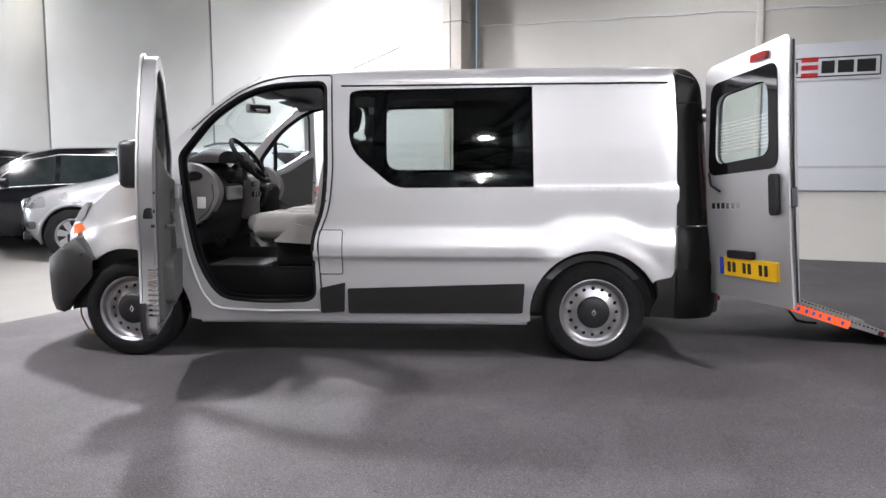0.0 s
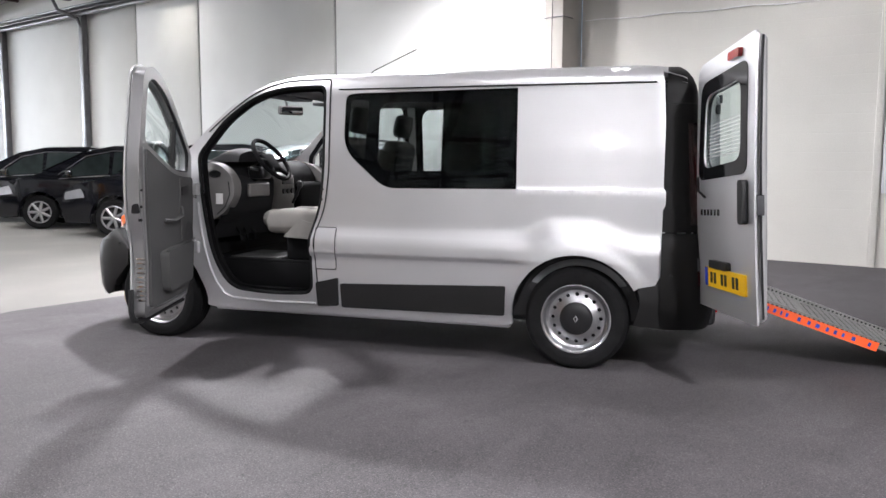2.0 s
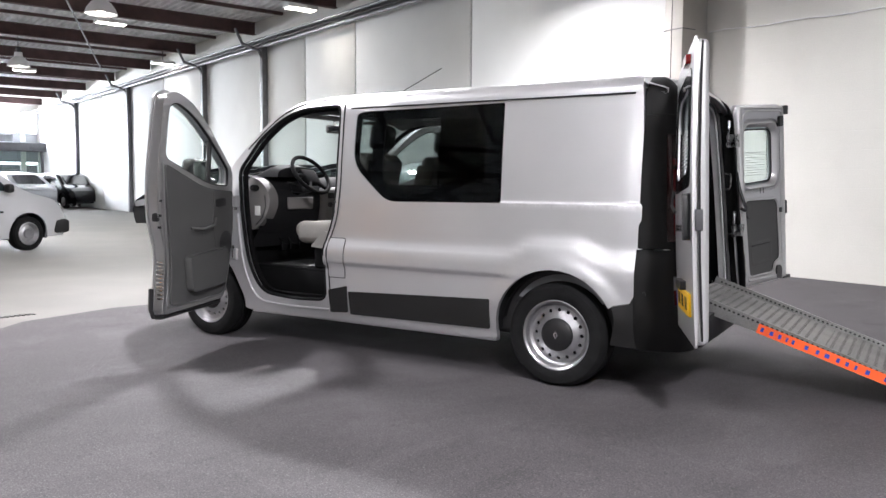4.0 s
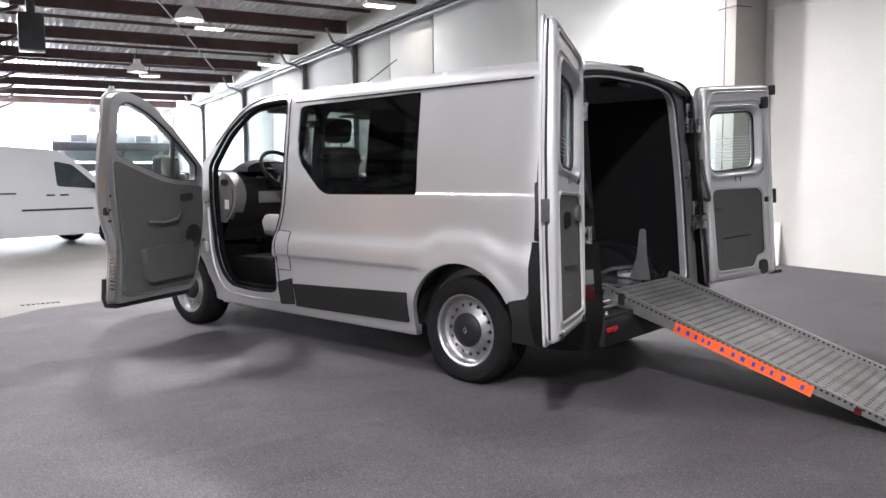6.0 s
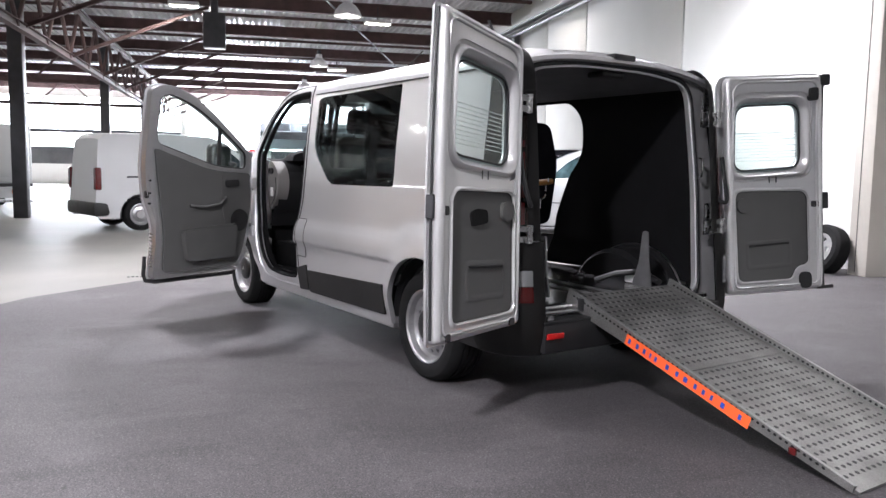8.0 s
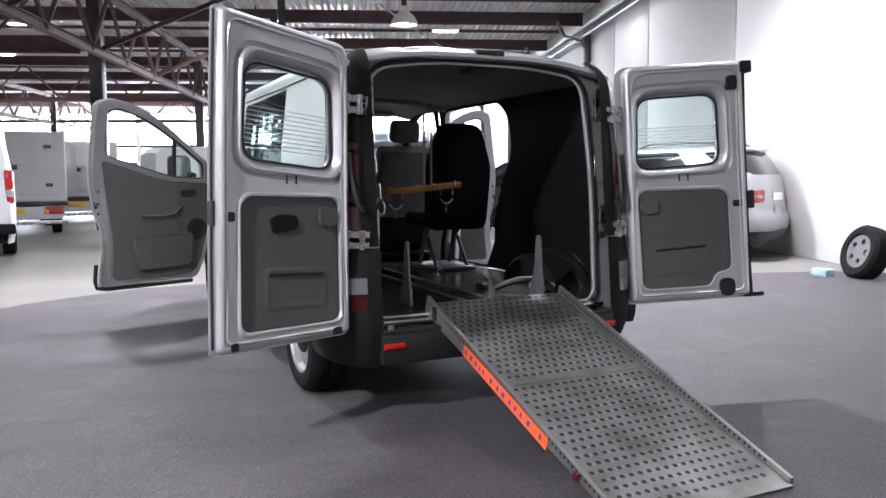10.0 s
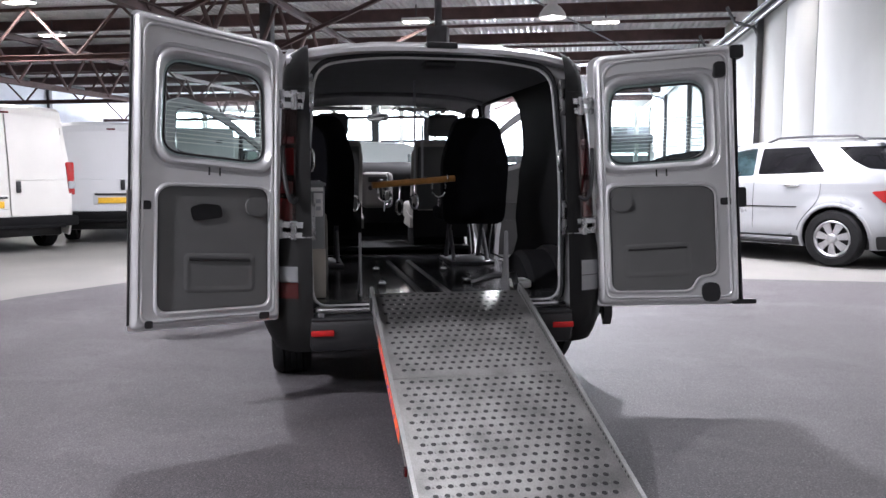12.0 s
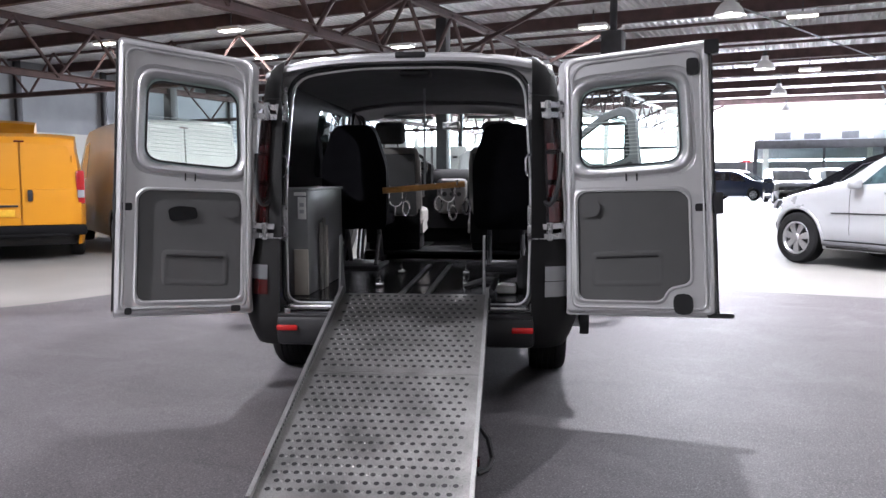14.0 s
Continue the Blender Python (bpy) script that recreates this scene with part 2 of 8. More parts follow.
TINT = glass("tinted_glass", (0.60, 0.64, 0.63))
PALEGLASS = glass("pale_glass", (0.88, 0.94, 0.93))
CARGLASS = material("dark_car_glass", (0.030, 0.040, 0.045), 0.06, ior=1.4, var=0.3, scale=3)
GREYGLASS = material("grey_reflecting_glass", (0.020, 0.026, 0.026), 0.03, ior=1.35, var=0.4, scale=3)
FRIT = material("black_glass_border", (0.006, 0.006, 0.007), 0.06, coat=0.3, var=0.05)
LAMPGLOW = material("lamp_glow", (0.9, 0.9, 0.9), 0.4, emit=(1, 0.95, 0.85, 14))
TUBEGLOW = material("tube_glow", (0.9, 0.9, 0.9), 0.4, emit=(1, 0.93, 0.78, 16))
REDPRINT = material("red_print", (0.55, 0.03, 0.03), 0.5, var=0.05)
BLACKPRINT = material("black_print", (0.015, 0.015, 0.015), 0.5, var=0.05)
GREYPRINT = material("grey_print", (0.42, 0.43, 0.45), 0.5, var=0.05)

# ---------------- building tools ----------------
from mathutils.geometry import delaunay_2d_cdt


def finish(ob, angle=35):
    me = ob.data
    for p in me.polygons:
        p.use_smooth = True
    me.set_sharp_from_angle(angle=radians(angle))
    return ob


def part(name, bm, mat, parent=None, label="", angle=35):
    """Links a bmesh as one mesh object under a thing or a part."""
    me = bpy.data.meshes.new(name)
    bmesh.ops.recalc_face_normals(bm, faces=bm.faces)
    bm.to_mesh(me)
    bm.free()
    me.materials.append(mat)
    ob = new(name, me)
    finish(ob, angle)
    if parent:
        ob.parent = parent
    if label:
        ob["label"] = label
    return ob


def thing(name, label, category, group="", kind="", m=None):
    ob = new(name)
    ob.empty_display_size = 0.1
    tagged(ob, label, category, group, kind)
    if m is not None:
        ob.matrix_world = m
    return ob


def add(bm, verts, faces, m=None):
    vs = [bm.verts.new(m @ Vector(v) if m is not None else v) for v in verts]
    for f in faces:
        try:
            bm.faces.new([vs[i] for i in f])
        except ValueError:
            pass
    return vs


def box(bm, c, s, bevel=0.0, m=None, seg=2):
    x, y, z = (v / 2 for v in s)
    vs = [(i * x + c[0], j * y + c[1], k * z + c[2]) for k in (-1, 1) for j in (-1, 1) for i in (-1, 1)]
    tmp = bmesh.new()
    add(tmp, vs, [(0, 2, 3, 1), (4, 5, 7, 6), (0, 1, 5, 4), (2, 6, 7, 3), (0, 4, 6, 2), (1, 3, 7, 5)])
    if bevel:
        bmesh.ops.bevel(tmp, geom=tmp.edges[:], offset=bevel, segments=seg, profile=0.5, affect="EDGES")
    merge(bm, tmp, m)


def merge(bm, tmp, m=None):
    if m is not None:
        bmesh.ops.transform(tmp, matrix=m, verts=tmp.verts)
    idx = {}
    for v in tmp.verts:
        idx[v] = bm.verts.new(v.co)
    for f in tmp.faces:
        bm.faces.new([idx[v] for v in f.verts])
    tmp.free()


def frame_of(a, b):
    a, b = Vector(a), Vector(b)
    d = (b - a)
    q = d.to_track_quat("Z", "Y").to_matrix().to_4x4()
    return Matrix.Translation(a) @ q, d.length


def cyl(bm, a, b, r, seg=16, r2=None, caps=True):
    m, length = frame_of(a, b)
    r2 = r if r2 is None else r2
    vs = [(rr * math.cos(2 * math.pi * i / seg), rr * math.sin(2 * math.pi * i / seg), z) for z, rr in ((0, r), (length, r2)) for i in range(seg)]
    fs = [(i, (i + 1) % seg, seg + (i + 1) % seg, seg + i) for i in range(seg)]
    if caps:
        fs += [tuple(range(seg))[::-1], tuple(range(seg, 2 * seg))]
    add(bm, vs, fs, m)


def lathe(bm, prof, m=None, seg=32, closed=False):
    """prof: (radius, height) pairs turned round z."""
    vs, n = [], len(prof)
    for i in range(seg):
        a = 2 * math.pi * i / seg
        vs += [(r * math.cos(a), r * math.sin(a), h) for r, h in prof]
    fs = []
    for i in range(seg):
        j = (i + 1) % seg
        for k in range(n - 1 + closed):
            l = (k + 1) % n
            fs.append((i * n + k, j * n + k, j * n + l, i * n + l))
    add(bm, vs, fs, m)
    bmesh.ops.remove_doubles(bm, verts=bm.verts, dist=1e-5)


def tube(bm, pts, r, seg=8, caps=True):
    """A round bar along points."""
    pts = [Vector(p) for p in pts]
    rings, up = [], None
    for i, p in enumerate(pts):
        d = (pts[min(i + 1, len(pts) - 1)] - pts[max(i - 1, 0)]).normalized()
        if up is None:
            up = d.orthogonal().normalized()
        up = (up - d * up.dot(d)).normalized()
        side = d.cross(up)
        rings.append([bm.verts.new(p + r * (math.cos(2 * math.pi * k / seg) * up + math.sin(2 * math.pi * k / seg) * side)) for k in range(seg)])
    for a, b in zip(rings, rings[1:]):
        for k in range(seg):
            bm.faces.new((a[k], a[(k + 1) % seg], b[(k + 1) % seg], b[k]))
    if caps:
        bm.faces.new(rings[0][::-1])
        bm.faces.new(rings[-1])


def inside(p, poly):
    x, y = p
    hit = False
    for (x1, y1), (x2, y2) in zip(poly, poly[1:] + poly[:1]):
        if (y1 > y) != (y2 > y) and x < (x2 - x1) * (y - y1) / (y2 - y1) + x1:
            hit = not hit
    return hit


def dense(poly, step, closed=True):
    out = []
    pairs = list(zip(poly, poly[1:] + poly[:1])) if closed else list(zip(poly, poly[1:]))
    for a, b in pairs:
        n = max(1, int(math.dist(a, b) / step))
        out += [(a[0] + (b[0] - a[0]) * i / n, a[1] + (b[1] - a[1]) * i / n) for i in range(n)]
    return out if closed else out + [poly[-1]]


def rounded(poly, r, n=5):
    """The polygon with its corners rounded; r is one radius or one for each corner."""
    out = []
    for i, b in enumerate(poly):
        a, c = Vector(poly[i - 1]), Vector(poly[(i + 1) % len(poly)])
        b = Vector(b)
        ri = r[i] if isinstance(r, (list, tuple)) else r
        d1, d2 = (a - b), (c - b)
        t = min(ri, 0.48 * d1.length, 0.48 * d2.length)
        p, q = b + d1.normalized() * t, b + d2.normalized() * t
        if t < 1e-4:
            out.append(tuple(b))
            continue
        for k in range(n + 1):
            s = k / n
            out.append(tuple((1 - s) ** 2 * p + 2 * s * (1 - s) * b + s * s * q))
    return out


def sheet(outline, holes=(), step=0.12, extra=()):
    """Triangles that fill an outline in the plane, with holes left open."""
    loops = [dense(list(l), step) for l in (outline, *holes)]
    pts, edges = [], []
    for l in loops:
        o = len(pts)
        pts += [Vector(p) for p in l]
        edges += [(o + i, o + (i + 1) % len(l)) for i in range(len(l))]
    xs, ys = [p[0] for p in loops[0]], [p[1] for p in loops[0]]
    nx, ny = int((max(xs) - min(xs)) / step), int((max(ys) - min(ys)) / step)
    for i in range(1, nx + 1):
        for j in range(1, ny + 1):
            p = (min(xs) + (i - 0.5) * step + 0.001, min(ys) + (j - 0.5) * step + 0.0013)
            if inside(p, loops[0]) and not any(inside(p, h) for h in loops[1:]):
                if all((p[0] - q[0]) ** 2 + (p[1] - q[1]) ** 2 > (0.4 * step) ** 2 for q in pts[:sum(map(len, loops))]):
                    pts.append(Vector(p))
    pts += [Vector(p) for p in extra if inside(p, loops[0]) and not any(inside(p, h) for h in loops[1:])]
    v, e, f, *_ = delaunay_2d_cdt(pts, edges, [], 0, 1e-6)
    tris = []
    for t in f:
        c = (sum(v[i][0] for i in t) / len(t), sum(v[i][1] for i in t) / len(t))
        if inside(c, loops[0]) and not any(inside(c, h) for h in loops[1:]):
            tris.append(tuple(t))
    return [tuple(p) for p in v], tris


def panel(bm, outline, fmap, thick, holes=(), step=0.12, extra=()):
    """A shell: the outline in the plane, bent by fmap(a, b, depth), with thickness and edges."""
    v, tris = sheet(outline, holes, step, extra)
    n = len(v)
    vs = [bm.verts.new(fmap(a, b, 0)) for a, b in v] + [bm.verts.new(fmap(a, b, thick)) for a, b in v]
    count = {}
    for t in tris:
        bm.faces.new([vs[i] for i in t])
        bm.faces.new([vs[i + n] for i in reversed(t)])
        for i, j in zip(t, t[1:] + t[:1]):
            count[(i, j)] = count.get((i, j), 0) + 1
    for (i, j) in list(count):
        if (j, i) not in count:
            bm.faces.new((vs[i], vs[i + n], vs[j + n], vs[j]))
    for w in [w for w in vs if not w.link_faces]:
        bm.verts.remove(w)


def lerp(x, table):
    for (a, p), (b, q) in zip(table, table[1:]):
        if x <= b:
            s = min(1, max(0, (x - a) / (b - a)))
            return p + (q - p) * s
    return table[-1][1]


def ease(x, a, b):
    s = min(1, max(0, (x - a) / (b - a)))
    return s * s * (3 - 2 * s)


def loft(bm, rows, close_rows=False):
    """A skin over rows of points."""
    vs = [[bm.verts.new(p) for p in r] for r in rows]
    for a, b in zip(vs, vs[1:]):
        for i in range(len(a) - 1 + close_rows):
            j = (i + 1) % len(a)
            try:
                bm.faces.new((a[i], a[j], b[j], b[i]))
            except ValueError:
                pass
    return vs


def arc(cx, cy, r, a0, a1, n):
    return [(cx + r * math.cos(radians(a0 + (a1 - a0) * i / n)), cy + r * math.sin(radians(a0 + (a1 - a0) * i / n))) for i in range(n + 1)]

# ---------------- the hall ----------------
def structure(name, label, category, bm, mat, angle=35):
    ob = part(name, bm, mat, None, label, angle)
    ob.matrix_world = HALL
    return tagged(ob, label, category, kind="structure")


U0, U1, V0, V1 = -46.0, 16.0, -26.0, 6.7   # the hall's inner faces
VL = 6.5                                    # the panel wall beyond the pilaster

bm = bmesh.new()
box(bm, ((U0 + U1) / 2, (V0 + V1) / 2, -0.1), (U1 - U0 + 30, V1 - V0 + 30, 0.2))
structure("floor", "pale worn concrete floor of the hall", "floor", bm, CONCRETE)

# dark carpet laid over the concrete
bm = bmesh.new()
edge = [(-3.0, 6.48), (-3.02, 2.4), (-3.05, -1.6), (-2.7, -2.5), (-1.7, -3.35), (-0.5, -3.85), (0.7, -4.05), (2, -4.6), (3.4, -8.5), (14, -8.5), (14, 6.68), (-1.85, 6.68), (-1.86, 6.48)]
vs, tris = sheet(edge, (), 1.2)
top = [bm.verts.new((a, b, 0.008)) for a, b in vs]
for t in tris:
    bm.faces.new([top[i] for i in t])
structure("carpet", "dark grey speckled needle-felt carpet on the concrete", "carpet", bm, CARPET)

# long wall: smooth block wall beside the pilaster, panel wall beyond it
bm = bmesh.new()
box(bm, ((U1 - 1.85) / 2, V1 + 0.15, 3.0), (U1 + 1.85, 0.3, 6.0))
structure("wall_north", "off-white painted smooth block wall", "wall", bm, BLOCKPAINT)
wall_panels = thing("wall_north_panels", "white painted panel wall with dark vertical joints", "wall", kind="structure", m=HALL)
seams = [-2.2, -7.08, -11.40, -13.9, -16.2, -20.7, -24.8, -28.8, -33.0, -37.2, -41.4, -46.0]
for a, b in zip(seams, seams[1:]):
    bm = bmesh.new()
    mid = (a + b) / 2
    box(bm, (mid, VL + 0.1, 2.65), (a - b - 0.05, 0.2, 5.3), 0.012)
    part("panel", bm, WALLPAINT, wall_panels)
    bm = bmesh.new()
    box(bm, (b, VL + 0.12, 2.65), (0.05, 0.16, 5.3))
    part("joint", bm, JOINT, wall_panels, "dark sealed joint")
bm = bmesh.new()
box(bm, (-2.03, 6.435, 3.0), (0.31, 0.63, 6.0), 0.01)
pil = structure("pilaster", "beige painted pilaster with a fine joint", "pilaster", bm, PILASTER)
bm = bmesh.new()
box(bm, (-2.06, 6.117, 3.0), (0.010, 0.006, 5.9))
part("joint", bm, JOINT, pil, "fine dark joint")
bm = bmesh.new()
tube(bm, [(-2.19, 6.10, 3.55), (-2.10, 6.10, 3.56), (-1.86, 6.10, 3.56), (-1.855, 6.40, 3.57)], 0.008, 6)
part("cable", bm, PIPE, pil, "thin cable across the pilaster")
bm = bmesh.new()
box(bm, ((U0 - 2.2) / 2, VL + 0.15, 5.65), (-2.2 - U0, 0.3, 0.7))
structure("wall_north_upper", "grey strip of wall above the panels", "wall", bm, BEIGEPAINT)

# closing walls behind the camera and on the yard side
bm = bmesh.new()
box(bm, (U1 + 0.15, (V0 + V1) / 2, 3), (0.3, V1 - V0 + 0.6, 6.4))
structure("wall_east", "off-white painted end wall", "wall", bm, BEIGEPAINT)
south = thing("wall_south", "pale grey panel wall with dark posts", "wall", kind="structure", m=HALL)
bm = bmesh.new()
box(bm, ((U0 + U1) / 2, V0 - 0.15, 1.6), (U1 - U0, 0.3, 3.2))
part("lower_wall", bm, BEIGEPAINT, south)
bm = bmesh.new()
box(bm, ((U0 + U1) / 2, V0 - 0.15, 4.6), (U1 - U0, 0.28, 2.8))
part("upper_wall", bm, GREYWALL, south, "grey upper wall")
for i in range(12):
    bm = bmesh.new()
    box(bm, (U1 - 2 - i * 4.2, V0 + 0.08, 3.0), (0.25, 0.16, 6.0), 0.01)
    part("post", bm, DARKSTEEL, south)

# far end: a band of bright windows, an office front with a dark fascia below, and an open gate beside it
west = thing("wall_west", "end wall with a band of bright windows and an open gate", "wall", kind="structure", m=HALL)
VS, VN = V0 - 0.3, VL + 0.3
for name, z0, z1, v0, v1, mat in (("lintel", 5.28, 6.2, VS, VN, BEIGEPAINT), ("breast", 2.35, 4.03, -0.45, VN, GREYWALL), ("parapet", 0.0, 1.05, -0.45, VN, GREYWALL), ("low_wall", 0.0, 1.2, VS, -5.1, BEIGEPAINT), ("rail", 3.1, 3.3, VS, -5.1, DARKSTEEL)):
    bm = bmesh.new()
    box(bm, (U0 - 0.15, (v0 + v1) / 2, (z0 + z1) / 2), (0.3 if name != "rail" else 0.2, v1 - v0, z1 - z0), 0.01)
    part(name, bm, mat, west)
for v, w in ((6.62, 0.4), (5.65, 0.28), (0.06, 0.34), (-5.1, 0.34), (-9.8, 0.3), (-14.5, 0.3), (-19.2, 0.3), (-23.9, 0.3)):
    bm = bmesh.new()
    box(bm, (U0 - 0.15, v, 2.65), (0.34, w, 5.3), 0.01)
    part("pier", bm, BEIGEPAINT, west)
for i, (v0, v1) in enumerate(((5.51, 0.23), (-5.27, -9.65), (-9.95, -14.35), (-14.65, -19.05), (-19.35, -23.75))):
    w = thing("window_%d" % (i + 1), "tall bright window in the end wall", "window", kind="structure", m=HALL)
    bm = bmesh.new()
    box(bm, (U0 - 0.12, (v0 + v1) / 2, 4.66), (0.05, 0.05, 1.2))
    part("glazing_bar", bm, WHITECOAT, w)
    bm = bmesh.new()
    box(bm, (U0 - 0.12, (v0 + v1) / 2, 4.06), (0.08, v0 - v1, 0.06))
    part("sill", bm, WHITECOAT, w)
office = thing("office_front", "glazed office front with a dark fascia and plinth", "office", kind="structure", m=HALL)
OU = U0 + 1.6
bm = bmesh.new()
box(bm, (OU, 3.0, 3.165), (0.35, 7.0, 0.47), 0.01)
part("fascia", bm, DARKSTEEL, office, "dark fascia beam")
bm = bmesh.new()
box(bm, (OU - 0.7, 3.0, 3.42), (1.6, 7.0, 0.06))
part("office_roof", bm, GREYWALL, office)
bm = bmesh.new()
box(bm, (OU, 3.0, 0.56), (0.2, 6.9, 0.80), 0.01)
part("plinth", bm, DARKSTEEL, office, "dark plinth below the glazing")
for v, w in ((-0.42, 0.24), (3.25, 0.14), (6.3, 0.14)):
    bm = bmesh.new()
    box(bm, (OU, v, 1.94), (0.16, w, 1.98), 0.01)
    part("post", bm, DARKSTEEL, office)
for v0, v1 in ((-0.30, 3.18), (3.32, 6.23)):
    bm = bmesh.new()
    box(bm, (OU, (v0 + v1) / 2, 1.945), (0.02, v1 - v0, 1.95))
    part("pane", bm, PALEGLASS, office, "clear office pane").visible_shadow = False
bm = bmesh.new()
box(bm, (OU - 0.55, 1.6, 1.28), (0.5, 1.6, 0.55), 0.02)
part("counter", bm, GREYWALL, office, "grey counter behind the glass")
sign = thing("red_sign", "small red sign board on a post beside the office", "sign", m=HALL @ pose(OU + 0.1, -0.9, 0))
bm = bmesh.new()
box(bm, (0, 0, 2.22), (0.04, 0.55, 0.16), 0.01)
part("board", bm, REDPRINT, sign)
bm = bmesh.new()
cyl(bm, (0, 0, 0), (0, 0, 2.2), 0.03, 8)
part("post", bm, WHITECOAT, sign)
for u, v, h in ((U0 + 0.02, 1.0, 0.5), (U0 + 0.02, 2.6, 0.42), (U0 + 0.02, 4.6, 0.48)):
    bm = bmesh.new()
    box(bm, (u + 0.25, v, 3.45 + h / 2), (0.4, 0.9, h), 0.03)
    tagged(part("crate", bm, DARKSTEEL), "dark crate stored on the office roof", "crate", "crates on the office roof").matrix_world = HALL

# daylight beyond the glass
bm = bmesh.new()
add(bm, [(U0 - 14, V0 - 20, -1), (U0 - 14, V1 + 20, -1), (U0 - 14, V1 + 20, 14), (U0 - 14, V0 - 20, 14)], [(0, 1, 2, 3)])
DAY = material("bright_overcast_day", (0.8, 0.82, 0.85), 0.9, emit=(0.93, 0.96, 1.0, 8.0))
structure("backdrop", "bright overcast daylight outside the windows", "sky", bm, DAY)
# added wall: it dims the white seen through the lower openings
bm = bmesh.new()
box(bm, (U0 - 9, (V0 + V1) / 2, 1.2), (0.3, V1 - V0 + 30, 2.4))
structure("dimming_wall", "plain grey wall added outside to darken the low glass", "wall", bm, CONCRETE)
tube_light("window_daylight", HALL @ pose(U0 + 0.4, -9.5, 4.3, 0, -90, 0), 11000, 1.8, 30, (0.93, 0.97, 1.0))
tube_light("gate_daylight", HALL @ pose(U0 + 0.4, -2.7, 2.4, 0, -86, 0), 1900, 4.4, 4.2, (0.93, 0.97, 1.0))

# roof: corrugated deck on brown beams
bm = bmesh.new()
rib, zc = 0.20, 5.98
n = int((VL + 0.4 - V0) / rib)
rows = []
for k in range(n + 1):
    v = V0 + k * rib
    rows += [(v, zc), (v + 0.07, zc), (v + 0.095, zc + 0.09), (v + 0.175, zc + 0.09)]
vs = []
for v, z in rows:
    vs.append((bm.verts.new((U0 - 0.3, v, z)), bm.verts.new((U1 + 0.3, v, z))))
for a, b in zip(vs, vs[1:]):
    bm.faces.new((a[0], a[1], b[1], b[0]))
structure("ceiling", "grey corrugated metal roof deck", "ceiling", bm, DECK, 20)
bm = bmesh.new()
box(bm, ((U0 + U1) / 2, (V0 + V1) / 2, 6.3), (U1 - U0 + 1, V1 - V0 + 2.0, 0.2))
structure("roof_slab", "plain roof above the deck", "roof", bm, DARKSTEEL)


def ibeam(bm, a, b, h=0.36, w=0.16, t=0.02):
    """An I-shaped girder between two points."""
    a, b = Vector(a), Vector(b)
    d = (b - a).normalized()
    side = d.cross(Vector((0, 0, 1))).normalized()
    for du, dz, ww, hh in ((0, h / 2, w, t), (0, -h / 2, w, t), (0, 0, t, h)):
        vs = []
        for p in (a, b):
            for i, j in ((-1, -1), (1, -1), (1, 1), (-1, 1)):
                vs.append(p + side * (i * ww / 2) + Vector((0, 0, dz + j * hh / 2)))
        add(bm, vs, [(0, 1, 2, 3), (7, 6, 5, 4), (0, 4, 5, 1), (1, 5, 6, 2), (2, 6, 7, 3), (3, 7, 4, 0)])


for i in range(13):
    u = 11.0 - 4.65 * i
    bm = bmesh.new()
    ibeam(bm, (u, V0, 5.79), (u, VL - 0.02 if u < -2 else V1 - 0.02, 5.79), 0.34)
    structure("roof_beam", "dark brown steel roof beam", "roof beam", bm, BEAM)


for i in range(24):
    u = 10.2 - 2.325 * i
    bm = bmesh.new()
    box(bm, (u + 0.3, (V0 + VL) / 2, 5.935), (0.09, VL - V0 - 0.1, 0.085))
    structure("roof_purlin", "dark brown steel purlin under the deck", "roof beam", bm, BEAM)


def truss(u0, u1, v, z0, z1):
    bm = bmesh.new()
    ibeam(bm, (u0, v, z1), (u1, v, z1), 0.16, 0.14)
    ibeam(bm, (u0, v, z0), (u1, v, z0), 0.16, 0.16)
    step = 1.25
    for i in range(int((u1 - u0) / step)):
        a, b = u0 + i * step, u0 + (i + 1) * step
        za, zb = (z0, z1) if i % 2 else (z1, z0)
        cyl(bm, (a, v, za), (b, v, zb), 0.05, 8)
    structure("roof_truss", "reddish brown lattice girder under the roof", "roof truss", bm, BEAM)


def cross_truss(u, v0, v1, z0, z1):
    bm = bmesh.new()
    ibeam(bm, (u, v0, z0), (u, v1, z0), 0.14, 0.14)
    step = 1.3
    for i in range(int((v1 - v0) / step)):
        a, b = v0 + i * step, v0 + (i + 1) * step
        za, zb = (z0, z1) if i % 2 else (z1, z0)
        cyl(bm, (u, a, za), (u, b, zb), 0.04, 8)
    structure("roof_truss", "reddish brown lattice girder under the roof", "roof truss", bm, BEAM)


truss(-45.5, 14, -5.85, 4.05, 5.45)
truss(-45.5, 14, -16.0, 4.05, 5.45)
for u in (-12.6, -24.5, -36.4):
    cross_truss(u, -25.5, -6.4, 4.15, 5.45)
for i in range(12):
    u = 6.35 - 4.65 * i
    bm = bmesh.new()
    ibeam(bm, (u, -5.80, 4.12), (u, -2.3, 5.60), 0.09, 0.09, 0.015)
    structure("knee_brace", "reddish brown raking brace under a roof beam", "brace", bm, BEAM)
for u in (-13.4, -24.9, -36.4):
    for v in (-6.3, -16.0):
        bm = bmesh.new()
        box(bm, (u, v, 2.75), (0.30, 0.30, 5.5), 0.01)
        structure("column", "dark steel column", "column", bm, DARKSTEEL)

